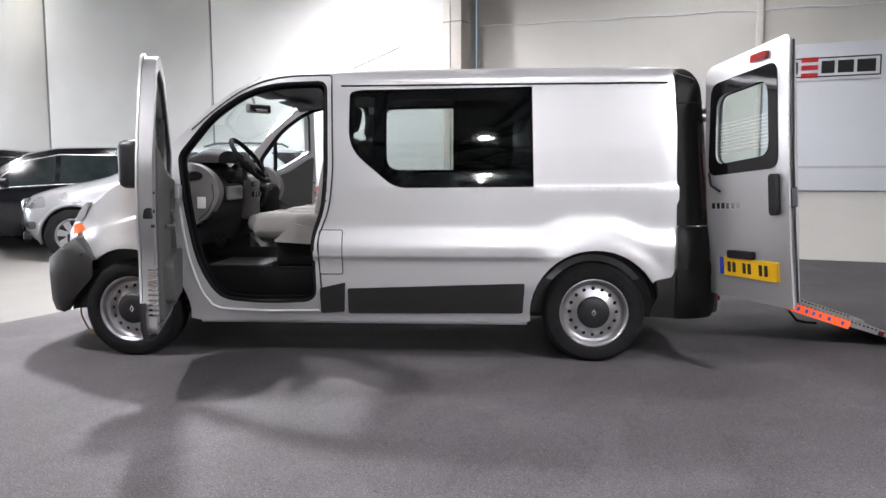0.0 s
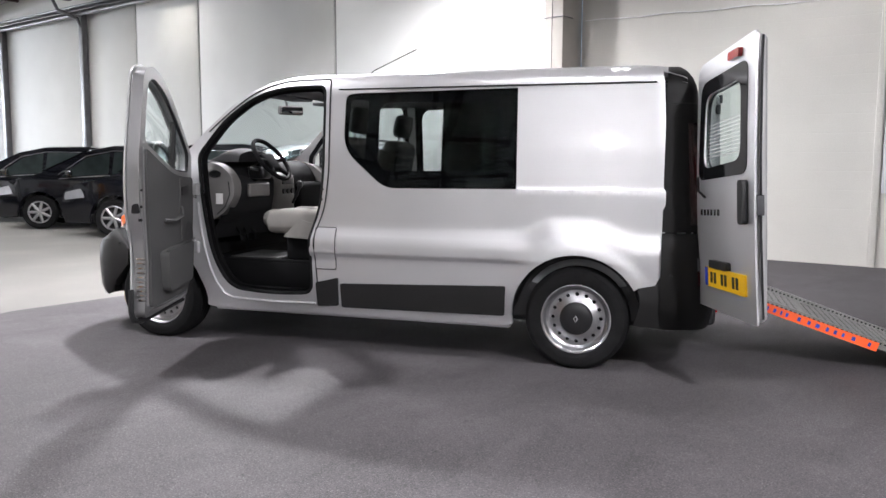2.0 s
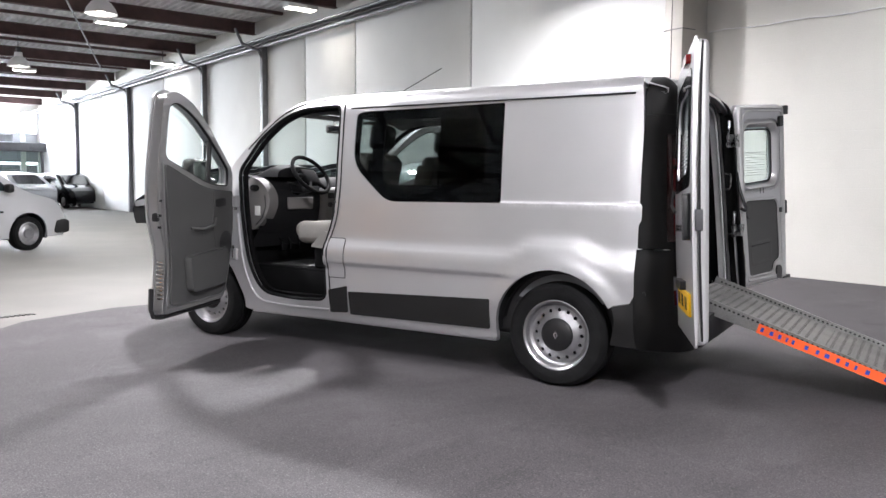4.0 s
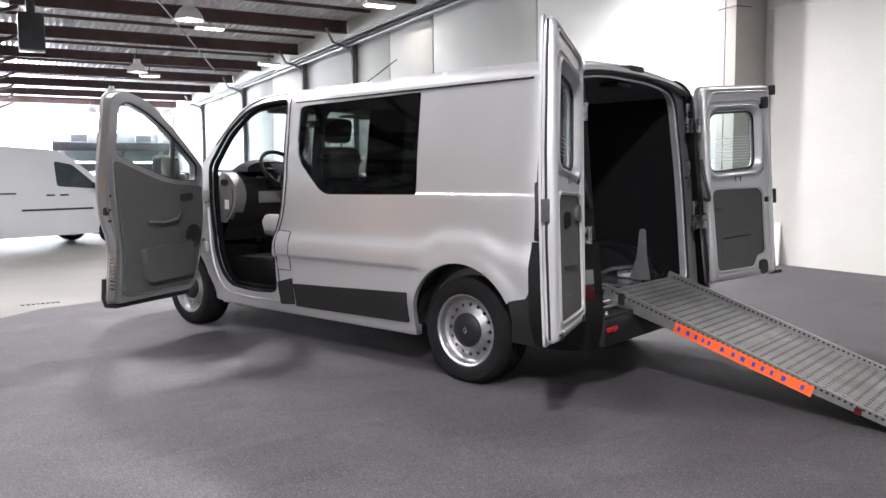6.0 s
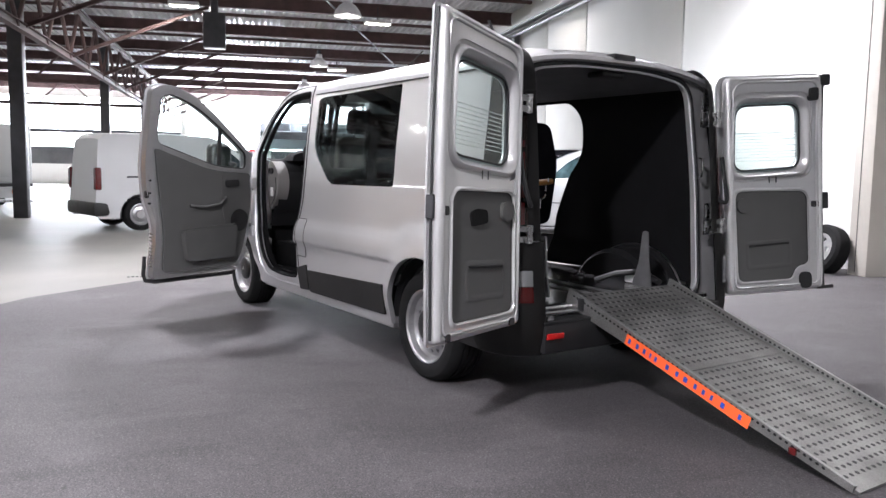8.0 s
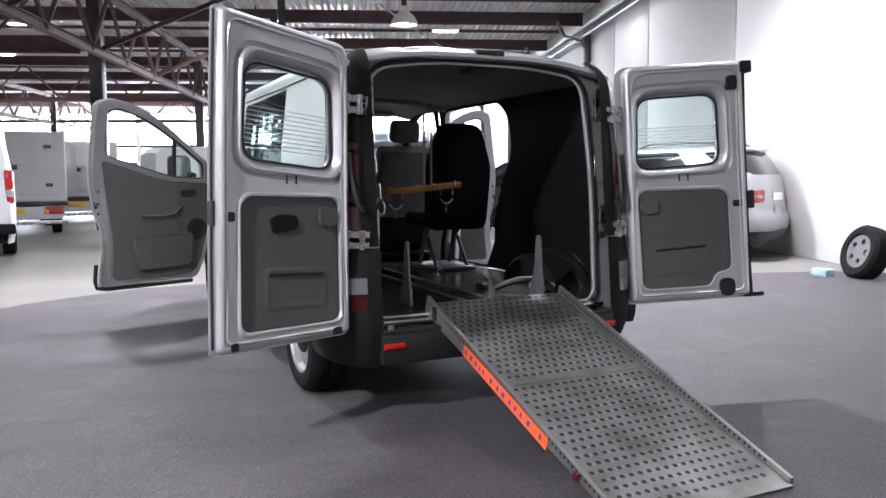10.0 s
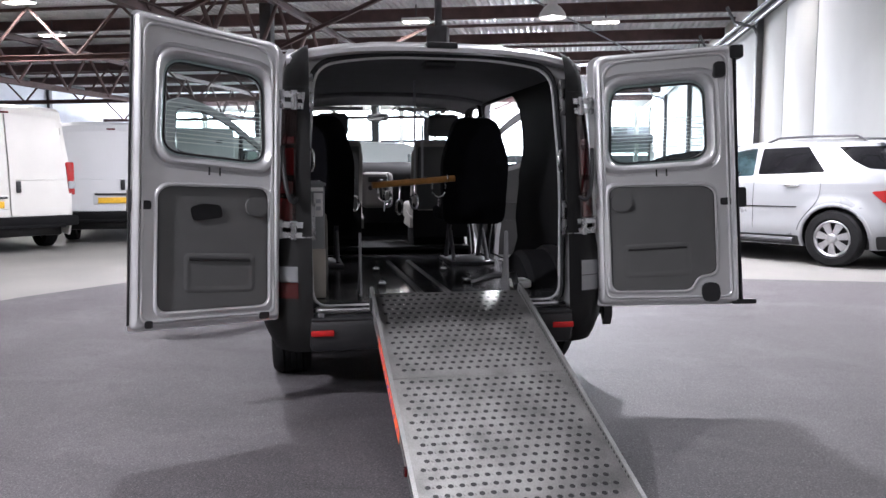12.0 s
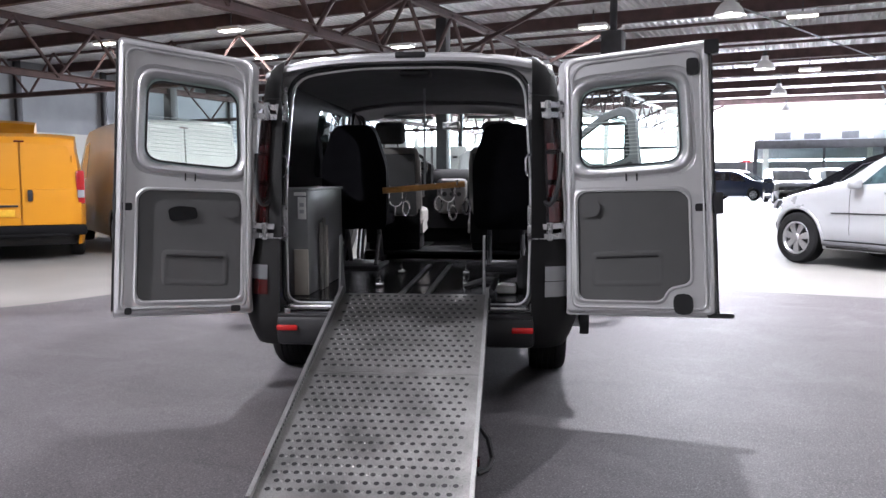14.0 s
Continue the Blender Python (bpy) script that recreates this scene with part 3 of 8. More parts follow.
# dark posts on the panel wall
for u in (-16.2, -20.7, -28.8, -37.2):
    bm = bmesh.new()
    box(bm, (u, VL - 0.09, 2.65), (0.17, 0.16, 5.3), 0.01)
    tube(bm, [(u, VL - 0.14, 4.85), (u, VL - 0.24, 5.05), (u, VL - 0.75, 5.20), (u, VL - 0.95, 5.60)], 0.045, 8)
    structure("wall_post", "dark steel post with a raking strut on the wall", "post", bm, PIPE)

# service pipes along the top of the wall
for v, z, r in ((VL - 0.30, 5.12, 0.045), (VL - 0.45, 5.28, 0.03)):
    bm = bmesh.new()
    cyl(bm, (-3.5, v, z), (-45.5, v, z), r, 10)
    structure("pipe", "grey service pipe along the top of the wall", "pipe", bm, PIPE)
bm = bmesh.new()
box(bm, (-24.5, VL - 0.16, 5.26), (42.0, 0.22, 0.06), 0.01)
box(bm, (-24.5, VL - 0.26, 5.30), (42.0, 0.02, 0.12), 0.005)
structure("cable_tray", "dark cable tray along the top of the wall", "cable tray", bm, DARKSTEEL)
for a, b in (((-8.0, -1.5, 5.5), (-26.0, 4.6, 5.45)), ((-9.5, -4.0, 5.5), (-12.8, 1.1, 5.5))):
    bm = bmesh.new()
    cyl(bm, a, b, 0.025, 8)
    structure("wind_brace", "thin grey steel brace under the roof", "brace", bm, PIPE)

heater = thing("air_heater", "dark grey air heater hung under the roof", "heater", m=HALL @ pose(-15.0, -2.1, 0))
bm = bmesh.new()
box(bm, (0, 0, 4.65), (0.5, 0.55, 0.85), 0.03)
part("casing", bm, DARKSTEEL, heater)
bm = bmesh.new()
cyl(bm, (0, 0, 5.05), (0, 0, 5.98), 0.1, 12)
part("flue", bm, DARKSTEEL, heater)


def bell_lamp(u, v, z, power):
    t = thing("bell_lamp", "white enamelled bell-shaped hanging lamp, some added as unseen fill", "lamp", "bell lamps under the roof", m=HALL @ pose(u, v, z))
    bm = bmesh.new()
    lathe(bm, [(0.05, 0.44), (0.11, 0.43), (0.12, 0.30), (0.20, 0.24), (0.29, 0.12), (0.33, 0.0), (0.32, 0.0), (0.28, 0.115), (0.19, 0.225), (0.0, 0.24)])
    part("shade", bm, SHADE, t, "white bell shade")
    bm = bmesh.new()
    lathe(bm, [(0.0, 0.02), (0.07, 0.05), (0.09, 0.11), (0.06, 0.18), (0.0, 0.2)], seg=16)
    part("bulb", bm, LAMPGLOW, t, "glowing bulb")
    bm = bmesh.new()
    cyl(bm, (0, 0, 0.43), (0, 0, 5.9 - z), 0.012, 8)
    box(bm, (0, 0, 0.50), (0.12, 0.12, 0.18), 0.01)
    part("hanger", bm, DARKSTEEL, t)
    if power:
        lamp_light("lamp", HALL @ pose(u, v, z - 0.02), power, 0.3)


def strip_lamp(u, v, z, power, turn=90):
    t = thing("strip_lamp", "glowing rectangular strip lamp under the roof, one added unseen", "lamp", "strip lamps under the roof", m=HALL @ pose(u, v, z, 0, 0, turn))
    bm = bmesh.new()
    box(bm, (0, 0, 0.05), (0.78, 0.34, 0.10), 0.015)
    part("housing", bm, WHITECOAT, t)
    bm = bmesh.new()
    box(bm, (0, 0, -0.008), (0.70, 0.26, 0.012))
    part("diffuser", bm, TUBEGLOW, t, "glowing diffuser")
    bm = bmesh.new()
    cyl(bm, (0, 0, 0.1), (0, 0, 5.9 - z), 0.02, 6)
    part("hanger", bm, DARKSTEEL, t)
    if power:
        tube_light("lamp", HALL @ pose(u, v, z - 0.02, 0, 0, turn), power, 0.6, 0.25)


SHADE = material("lamp_shade_enamel", (0.75, 0.75, 0.75), 0.35, var=0.05)
# (-3.6, 4.6), (1.6, 4.9): added out of view to brighten the long wall
# (9.4, -0.9), (7.0, -3.8), (5.0, -12.0): fill lamps added out of view
for u, v, p in ((-12.7, 1.0, 200), (-22.4, 1.2, 100), (-30.9, 1.3, 0), (-40.4, 1.3, 0), (-3.2, 1.2, 540), (-3.6, 4.6, 250), (-2.3, -3.1, 260), (9.4, -0.9, 120), (1.2, 1.0, 25), (1.6, 4.9, 45), (7.0, -3.8, 700), (2.3, -3.9, 50), (5.0, -12.0, 760)):
    bell_lamp(u, v, 4.8, p)
# (-6.2, 4.6) is out of view, added to lighten the panel wall
for u, v, p in ((-12.1, 5.4, 20), (-16.9, 2.4, 130), (-23.1, 5.9, 40), (-28.4, 2.5, 0), (-16.0, -2.9, 260), (-16.5, -9.2, 150), (-11.9, -12.2, 260), (-16.4, -14.5, 0), (-11.9, -17.1, 100), (-22.1, -12.2, 60), (-6.2, 4.6, 8)):
    strip_lamp(u, v, 5.42, p)

# conduit and a slack cable on the block wall
bm = bmesh.new()
box(bm, (2.40, V1 - 0.02, 2.98), (0.09, 0.05, 5.96), 0.012)
structure("conduit", "off-white boxed conduit running down the wall", "conduit", bm, BLOCKPAINT)
bm = bmesh.new()
tube(bm, [(-1.8 + 0.3 * i, V1 - 0.012, 3.56 - 0.02 * i / 3 + 0.012 * math.sin(i * 1.7)) for i in range(36)], 0.009, 6)
structure("wall_cable", "thin pale cable along the wall", "cable", bm, WHITECOAT)

# printed board on the wall
board = thing("wall_board", "white printed board on the wall with dark and red shapes", "sign", m=HALL)
bm = bmesh.new()
box(bm, (5.17, V1 - 0.03, 1.96), (5.4, 0.05, 1.98), 0.006)
part("panel", bm, BOARDWHITE, board)


def wall_mark(name, u0, u1, z0, z1, mat, label=""):
    b = bmesh.new()
    box(b, ((u0 + u1) / 2, V1 - 0.058, (z0 + z1) / 2), (u1 - u0, 0.006, z1 - z0))
    part(name, b, mat, board, label)


for z in (2.756, 2.508):
    wall_mark("frame_bar", 2.68, 3.90, z - 0.008, z + 0.008, BLACKPRINT)
for u in (2.685, 3.895):
    wall_mark("frame_bar", u - 0.008, u + 0.008, 2.516, 2.748, BLACKPRINT)
for u0, u1 in ((2.73, 2.90), (3.19, 3.35), (3.39, 3.58), (3.62, 3.84)):
    wall_mark("dark_bar", u0, u1, 2.55, 2.715, BLACKPRINT, "plain dark bar")
for z in (2.495, 2.60, 2.705):
    wall_mark("red_bar", 2.94, 3.15, z, z + 0.065, REDPRINT, "plain red bar")
wall_mark("grey_line", 2.72, 3.90, 2.44, 2.465, GREYPRINT, "thin grey line")
wall_mark("grey_line", 2.6, 7.5, 1.275, 1.305, GREYPRINT, "thin grey line")

# ---------------- the silver van ----------------
van = thing("van", "silver panel van with its doors wide open on the carpet", "van")
WT = [(0.25, 0.905), (0.5, 0.930), (0.70, 0.938), (0.90, 0.936), (1.15, 0.926), (1.4, 0.905), (1.8, 0.855), (1.86, 0.835), (1.92, 0.79)]


def half(x, z):
    """Half the van's width at a place on its side."""
    w = lerp(z, WT)
    if x < -1.45:
        w -= 0.24 * ((-1.45 - x) / 0.6) ** 2
    if x > 1.95:
        w -= 0.10 * ((x - 1.95) / 0.35) ** 2
    # the shoulder: it runs level and climbs over the rear arch
    over = ease(x, 1.20, 1.42) * (1 - ease(x, 1.66, 1.92))
    top = 0.888 + 0.078 * over
    swell = 0.034 * (1 - ease(z, top - 0.125, top)) * ease(x, -1.1, -0.6)
    low = ease(z, 0.668, 0.698)
    low += (1 - low) * max(ease(x, 1.12, 1.34), 1 - ease(x, -0.5, -0.3))
    w += swell * (0.45 + 0.55 * low) * ease(z, 0.25, 0.5)
    for cx in (1.549, -1.549):
        r = math.hypot(x - cx, z - 0.33)
        w += 0.016 * (1 - ease(r, 0.43, 0.53)) * ease(z, 0.3, 0.5)
        if cx < 0:
            w += 0.020 * (1 - ease(r, 0.52, 0.66)) * ease(z, 0.3, 0.5)
    # pressed line over the front wing
    if x < -1.15:
        line = 0.83 + (x + 1.93) * 0.27
        w -= 0.014 * ease(z, line - 0.004, line + 0.016) * ease(-x, 1.2, 1.4)
    # the recess that holds the windows
    w -= 0.009 * ease(z, 1.150, 1.162) * (1 - ease(z, 1.800, 1.808)) * ease(x, 0.20, 0.32)
    return w


def side_map(s, proud=0.0):
    return lambda x, z, d: Vector((x, s * (half(x, z) + proud - d), z))


R_ARCH = 0.415
ARCH_F = [(x, z) for x, z in arc(-1.549, 0.33, R_ARCH, 128, -8, 18)]
ARCH_R = [(x, z) for x, z in arc(1.549, 0.33, R_ARCH, 188, 30, 18)]
SIDE = ARCH_F + [(-1.08, 0.26), (1.10, 0.26)] + ARCH_R + [(1.93, 0.555), (2.03, 0.575), (2.075, 0.66), (2.075, 0.90), (2.075, 1.165), (2.06, 1.55), (2.045, 1.80), (2.03, 1.90),
    (1.2, 1.905), (0.2, 1.90), (-0.45, 1.895), (-0.62, 1.87), (-0.80, 1.795), (-0.95, 1.695), (-1.12, 1.545), (-1.27, 1.40), (-1.45, 1.262), (-1.62, 1.165), (-1.72, 1.11), (-1.88, 0.995), (-1.965, 0.88), (-1.96, 0.84)]
DOOR_HOLE = rounded([(-1.19, 1.36), (-0.985, 1.61), (-0.76, 1.765), (-0.55, 1.825), (-0.20, 1.835), (-0.192, 1.25), (-0.215, 1.0), (-0.285, 0.82), (-0.275, 0.40), (-0.62, 0.388), (-0.925, 0.41), (-1.03, 0.57), (-1.095, 0.74), (-1.15, 1.02)],
    [0.05, 0.1, 0.1, 0.1, 0.06, 0.1, 0.1, 0.08, 0.09, 0.2, 0.1, 0.12, 0.12, 0.1], 4)
WIN = rounded([(-0.045, 1.765), (-0.05, 1.40), (0.255, 1.142), (1.155, 1.148), (1.142, 1.792), (0.02, 1.780)], [0.05, 0.12, 0.08, 0.01, 0.01, 0.05], 5)
SLIDE = rounded([(-0.08, 1.80), (-0.08, 0.36), (1.03, 0.36), (1.10, 0.9), (1.06, 1.25), (1.03, 1.80)], [0.1, 0.08, 0.1, 0.2, 0.2, 0.1], 4)

FOLDS = [(-2.0 + 0.03 * i, z) for i in range(136) for z in (0.664, 0.674, 0.683, 0.692, 0.702, 1.147, 1.153, 1.159, 1.165)] + [(x, 0.83 + (x + 1.93) * 0.27 + dz) for x in [-1.96 + 0.025 * i for i in range(30)] for dz in (-0.012, -0.003, 0.006, 0.015, 0.024)]
bm = bmesh.new()
panel(bm, SIDE, side_map(-1), 0.035, [DOOR_HOLE, WIN], 0.036, FOLDS)
part("side_panel", bm, PAINT, van, "silver metallic side panel", 40)
bm = bmesh.new()
panel(bm, SIDE, side_map(1), 0.035, [DOOR_HOLE, SLIDE], 0.11)
part("side_panel", bm, PAINT, van, "silver metallic side panel", 40)

# roof with two shallow grooves
bm = bmesh.new()
rows = []
for i in range(25):
    x = -0.66 + (2.16 + 0.66) * i / 24
    row = []
    for k in range(41):
        y = -0.815 + 1.63 * k / 40
        a = abs(y) / 0.815
        z = 1.885 + 0.085 * (1 - a ** 3.2) - 0.006 * (1 if 0.50 < a < 0.58 else 0)
        z -= 0.05 * max(0, (x - 1.9) / 0.26) ** 2 + 0.03 * max(0, (-0.45 - x) / 0.21) ** 2
        row.append((x, y, z))
    rows.append(row)
loft(bm, rows)
loft(bm, [[(x, y, z - 0.03) for x, y, z in r] for r in rows])
part("roof", bm, PAINT, van, "silver metallic roof", 40)

# dark drip line between the roof and the sides
for s in (-1, 1):
    bm = bmesh.new()
    tube(bm, [(x, s * (half(x, 1.808) - 0.0005), 1.808) for x in [-0.10 + 0.1 * i for i in range(22)]], 0.0055, 6)
    part("roof_seam", bm, BLACK, van, "dark roof seam")

# bonnet and windscreen
bm = bmesh.new()
rows = []
edge_line = [(-1.27, 1.40), (-1.45, 1.262), (-1.62, 1.165), (-1.72, 1.11), (-1.88, 0.995), (-1.965, 0.88)]
mid_line = [(-1.62, 1.205), (-1.76, 1.165), (-1.93, 1.115), (-2.06, 1.06), (-2.20, 0.97), (-2.28, 0.86)]
for (x, z), (xm, zm) in zip(edge_line, mid_line):
    row = []
    for k in range(25):
        y = -1 + 2 * k / 24
        w = half(x, z) - 0.004
        f = 1 - abs(y) ** 2.6
        row.append((x + (xm - x) * f, y * w, z + (zm - z) * f))
    rows.append(row)
loft(bm, rows)
part("bonnet", bm, PAINT, van, "short sloping silver bonnet", 50)
bm = bmesh.new()
rows = []
for i in range(9):
    s = i / 8
    row = []
    for k in range(17):
        y = -1 + 2 * k / 16
        f = 1 - abs(y) ** 2.2
        w = 0.84 - 0.06 * s
        row.append((-1.27 + 0.62 * s - 0.35 * f * (1 - 0.62 * s), y * w, 1.42 + 0.47 * s - 0.19 * f * (1 - s) + 0.03 * f * s))
    rows.append(row)
loft(bm, rows)
part("windscreen", bm, glass("windscreen_glass", (0.80, 0.88, 0.86)), van, "greenish windscreen").visible_shadow = False

# front bumper
PLAN_F = [(-1.80, -0.93), (-1.95, -0.915), (-2.08, -0.865), (-2.20, -0.76), (-2.29, -0.60), (-2.35, -0.35), (-2.37, 0.0)]
BUMPER_TOP = (0.66, 0.80, 0.725, 0.65, 0.62, 0.605, 0.60)
PLAN_F = PLAN_F + [(x, -y) for x, y in PLAN_F[-2::-1]]
bm = bmesh.new()
rows = []
for z, inset in ((0.30, 0.08), (0.29, 0.03), (0.36, 0.0), (0.55, -0.012), (0.72, -0.006), (0.84, 0.02), (0.885, 0.05), (0.87, 0.12)):
    row = []
    for i, (x, y) in enumerate(PLAN_F):
        zz = z
        if i in (0, len(PLAN_F) - 1):
            zz = min(z, 0.66)
        if i in (0, len(PLAN_F) - 1) and z < 0.5:
            zz = max(0.60, z)
        elif i in (1, len(PLAN_F) - 2) and z < 0.45:
            zz = max(0.40, z)
        zz = min(zz, zz * 0.12 + 0.88 * BUMPER_TOP[min(i, len(PLAN_F) - 1 - i)])
        f = 1 - inset / 1.2
        row.append((-1.6 + (x + 1.6) * f, y * f, zz))
    rows.append(row)
loft(bm, rows)
part("front_bumper", bm, TRIM, van, "dark grey plastic front bumper", 50)
# silver front between the bonnet's edge and the bumper, with a dark grille
bm = bmesh.new()
rows = []
for dz, dx in ((0.0, 0.0), (-0.05, -0.035), (-0.14, -0.045), (-0.26, -0.02)):
    row = []
    for k in range(25):
        y = -1 + 2 * k / 24
        f = 1 - abs(y) ** 2.6
        row.append((-1.965 - 0.315 * f + dx * f, y * (half(-1.965, 0.88) - 0.004), 0.88 - 0.02 * f + dz * (0.45 + 0.55 * f)))
    rows.append(row)
loft(bm, rows)
part("front_panel", bm, PAINT, van, "silver front panel below the bonnet", 50)
bm = bmesh.new()
box(bm, (-2.315, 0, 0.74), (0.03, 0.62, 0.10), 0.012)
part("grille", bm, BLACK, van, "dark grille")
for s in (-1, 1):
    bm = bmesh.new()
    panel(bm, rounded([(-2.065, 0.795), (-2.06, 0.885), (-1.97, 0.905), (-1.925, 0.86)], 0.02), side_map(s, 0.006), 0.03, (), 0.04)
    part("indicator", bm, ORANGELENS, van, "orange turn signal")
    bm = bmesh.new()
    panel(bm, rounded([(-2.045, 0.905), (-1.96, 0.918), (-1.90, 0.975), (-1.872, 1.055), (-1.92, 1.035), (-1.995, 0.97)], 0.02), side_map(s, 0.010), 0.05, (), 0.04)
    part("headlight", bm, CLEARLENS, van, "clear headlight lens")

# rear bumper, corner pillars and lamps
def rear_x(z):
    return 2.335 - 0.125 * max(0, (z - 0.46)) / 1.4


def corner(bm, zs, a0, a1, proud=0.0, n=10, inset=None):
    """A skin round a rear corner; a runs from the side (0) to the rear face (1)."""
    rows = []
    for j, z in enumerate(zs):
        row = []
        for k in range(n + 1):
            a = a0 + (a1 - a0) * k / n
            xr, w = rear_x(z) + 0.02, half(2.05, z) + proud
            k = min(1, max(0, (z - 1.74) / 0.175))          # the cap rounds off towards the roof
            k = max(k, 0.62 * min(1, max(0, (0.44 - z) / 0.15)))   # and the bumper towards its lower edge
            f = 1 - math.sqrt(max(0, 1 - k * k))
            xr -= 0.13 * f
            w -= 0.10 * f
            p0, p1, p2 = Vector((2.06, w)), Vector((xr, w - 0.005)), Vector((xr + proud * (1 - f), 0.70))
            p = (1 - a) ** 2 * p0 + 2 * a * (1 - a) * p1 + a * a * p2
            row.append((p.x, p.y, z))
        rows.append(row)
    return rows


for s in (-1, 1):
    flip = Matrix.Diagonal((1, s, 1, 1))
    bm = bmesh.new()
    loft(bm, corner(bm, [0.90, 1.0, 1.2, 1.4, 1.6, 1.70, 1.76, 1.80, 1.84, 1.87, 1.89, 1.905, 1.912], 0, 1))
    bmesh.ops.solidify(bm, geom=bm.faces[:], thickness=0.02)
    bmesh.ops.transform(bm, matrix=flip, verts=bm.verts)
    pillar = part("corner_pillar", bm, TRIM, van, "dark grey plastic corner pillar", 40)
    bm = bmesh.new()
    tube(bm, [(x, s * y, z) for x, y, z in corner(bm, [1.68], 0, 1, 0.001, 14)[0]], 0.0035, 6)
    part("pillar_joint", bm, BLACK, pillar, "fine joint below the cap")
    bm = bmesh.new()
    loft(bm, corner(bm, [0.945, 0.955, 0.97, 1.1, 1.25, 1.4, 1.53, 1.55, 1.56], 0.40, 0.80, 0.008))
    bmesh.ops.solidify(bm, geom=bm.faces[:], thickness=0.02)
    bmesh.ops.transform(bm, matrix=flip, verts=bm.verts)
    lens = part("tail_light", bm, SMOKEDLENS, van, "tall smoked red tail light lens", 40)
    for z0, z1, mat in ((0.985, 1.10, REDLENS), (1.125, 1.19, REDLENS), (1.22, 1.36, REDLENS), (1.385, 1.42, REDLENS)):
        bm = bmesh.new()
        loft(bm, corner(bm, [z0, (z0 + z1) / 2, z1], 0.52, 0.76, 0.0105, 6))
        bmesh.ops.transform(bm, matrix=flip, verts=bm.verts)
        part("lamp_chamber", bm, mat, lens, "red chamber of the tail light", 40)
    bm = bmesh.new()
    loft(bm, corner(bm, [0.295, 0.31, 0.33, 0.36, 0.40, 0.44, 0.55, 0.75, 0.86, 0.885, 0.895], 0, 1, 0.022))
    bmesh.ops.solidify(bm, geom=bm.faces[:], thickness=0.025)
    bmesh.ops.transform(bm, matrix=flip, verts=bm.verts)
    part("bumper_corner", bm, TRIM, van, "dark grey bumper corner", 40)
    bm = bmesh.new()
    loft(bm, corner(bm, [0.668, 0.70, 0.735, 0.748], 0.50, 0.86, 0.030, 8))
    bmesh.ops.solidify(bm, geom=bm.faces[:], thickness=0.015)
    bmesh.ops.transform(bm, matrix=flip, verts=bm.verts)
    part("reversing_light", bm, CLEARLENS, van, "clear reversing light in the bumper", 40)
    bm = bmesh.new()
    loft(bm, corner(bm, [0.582, 0.60, 0.64, 0.664], 0.50, 0.86, 0.030, 8))
    bmesh.ops.solidify(bm, geom=bm.faces[:], thickness=0.015)
    bmesh.ops.transform(bm, matrix=flip, verts=bm.verts)
    part("fog_light", bm, REDLENS if s < 0 else CLEARLENS, van, "lower lens of the bumper light", 40)
    # lower bumper wing between wheel and corner
    bm = bmesh.new()
    panel(bm, [(1.905, 0.31), (2.075, 0.30), (2.075, 0.655), (2.03, 0.57), (1.93, 0.55), (1.945, 0.45)], side_map(s, 0.010), 0.03, (), 0.08)
    part("bumper_wing", bm, TRIM, van, "dark grey bumper wing", 40)
bm = bmesh.new()
box(bm, (2.345, 0, 0.385), (0.10, 1.44, 0.17), 0.03)
box(bm, (2.33, 0, 0.47), (0.12, 1.42, 0.02), 0.006)
part("rear_bumper", bm, BLACK, van, "black rear bumper")
for s in (-1, 1):
    bm = bmesh.new()
    box(bm, (2.40, s * 0.655, 0.402), (0.014, 0.12, 0.032), 0.006)
    part("reflector", bm, material("red_reflector", (0.45, 0.012, 0.012), 0.25, coat=0.8), van, "red reflector")

# rear door frame with its rubber seal
def rear_map(y, z, d):
    return Vector((rear_x(z) - 0.10 - d, y, z))


OPEN = rounded([(-0.715, 0.50), (0.705, 0.50), (0.72, 1.2), (0.675, 1.825), (0.32, 1.878), (-0.32, 1.878), (-0.685, 1.825), (-0.73, 1.2)], [0.09, 0.09, 0.2, 0.13, 0.3, 0.3, 0.13, 0.2], 6)
FRAME = [(-0.88, 0.44), (0.88, 0.44), (0.87, 1.2), (0.82, 1.80), (0.70, 1.885), (0.4, 1.935), (0, 1.95), (-0.4, 1.935), (-0.70, 1.885), (-0.82, 1.80), (-0.87, 1.2)]
bm = bmesh.new()
panel(bm, FRAME, rear_map, 0.05, [OPEN], 0.12)
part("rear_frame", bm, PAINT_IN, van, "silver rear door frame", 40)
bm = bmesh.new()
pts = [rear_map(y, z, -0.004) for y, z in dense(OPEN, 0.05)]
tube(bm, pts + pts[:1], 0.013, 8, False)
part("door_seal", bm, BLACK, van, "black rubber door seal")
bm = bmesh.new()
pts = [rear_map(y * 0.974, 1.16 + (z - 1.16) * 0.974, -0.002) for y, z in dense(OPEN, 0.05)]
tube(bm, pts + pts[:1], 0.008, 8, False)
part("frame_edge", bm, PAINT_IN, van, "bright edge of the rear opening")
bm = bmesh.new()
box(bm, (2.135, 0.02, 1.922), (0.10, 0.175, 0.035), 0.01)
part("roof_lamp", bm, BLACK, van, "black lamp housing over the rear doors")
bm = bmesh.new()
lathe(bm, [(0.016, 0.0), (0.018, 0.008), (0.013, 0.010), (0.010, 0.002), (0.0, 0.001)], Matrix.Translation((2.36, -0.66, 0.487)) @ Matrix.Rotation(radians(90), 4, "Y"), 18)
part("lock_ring", bm, STEEL, van, "small round socket above the bumper")
bm = bmesh.new()
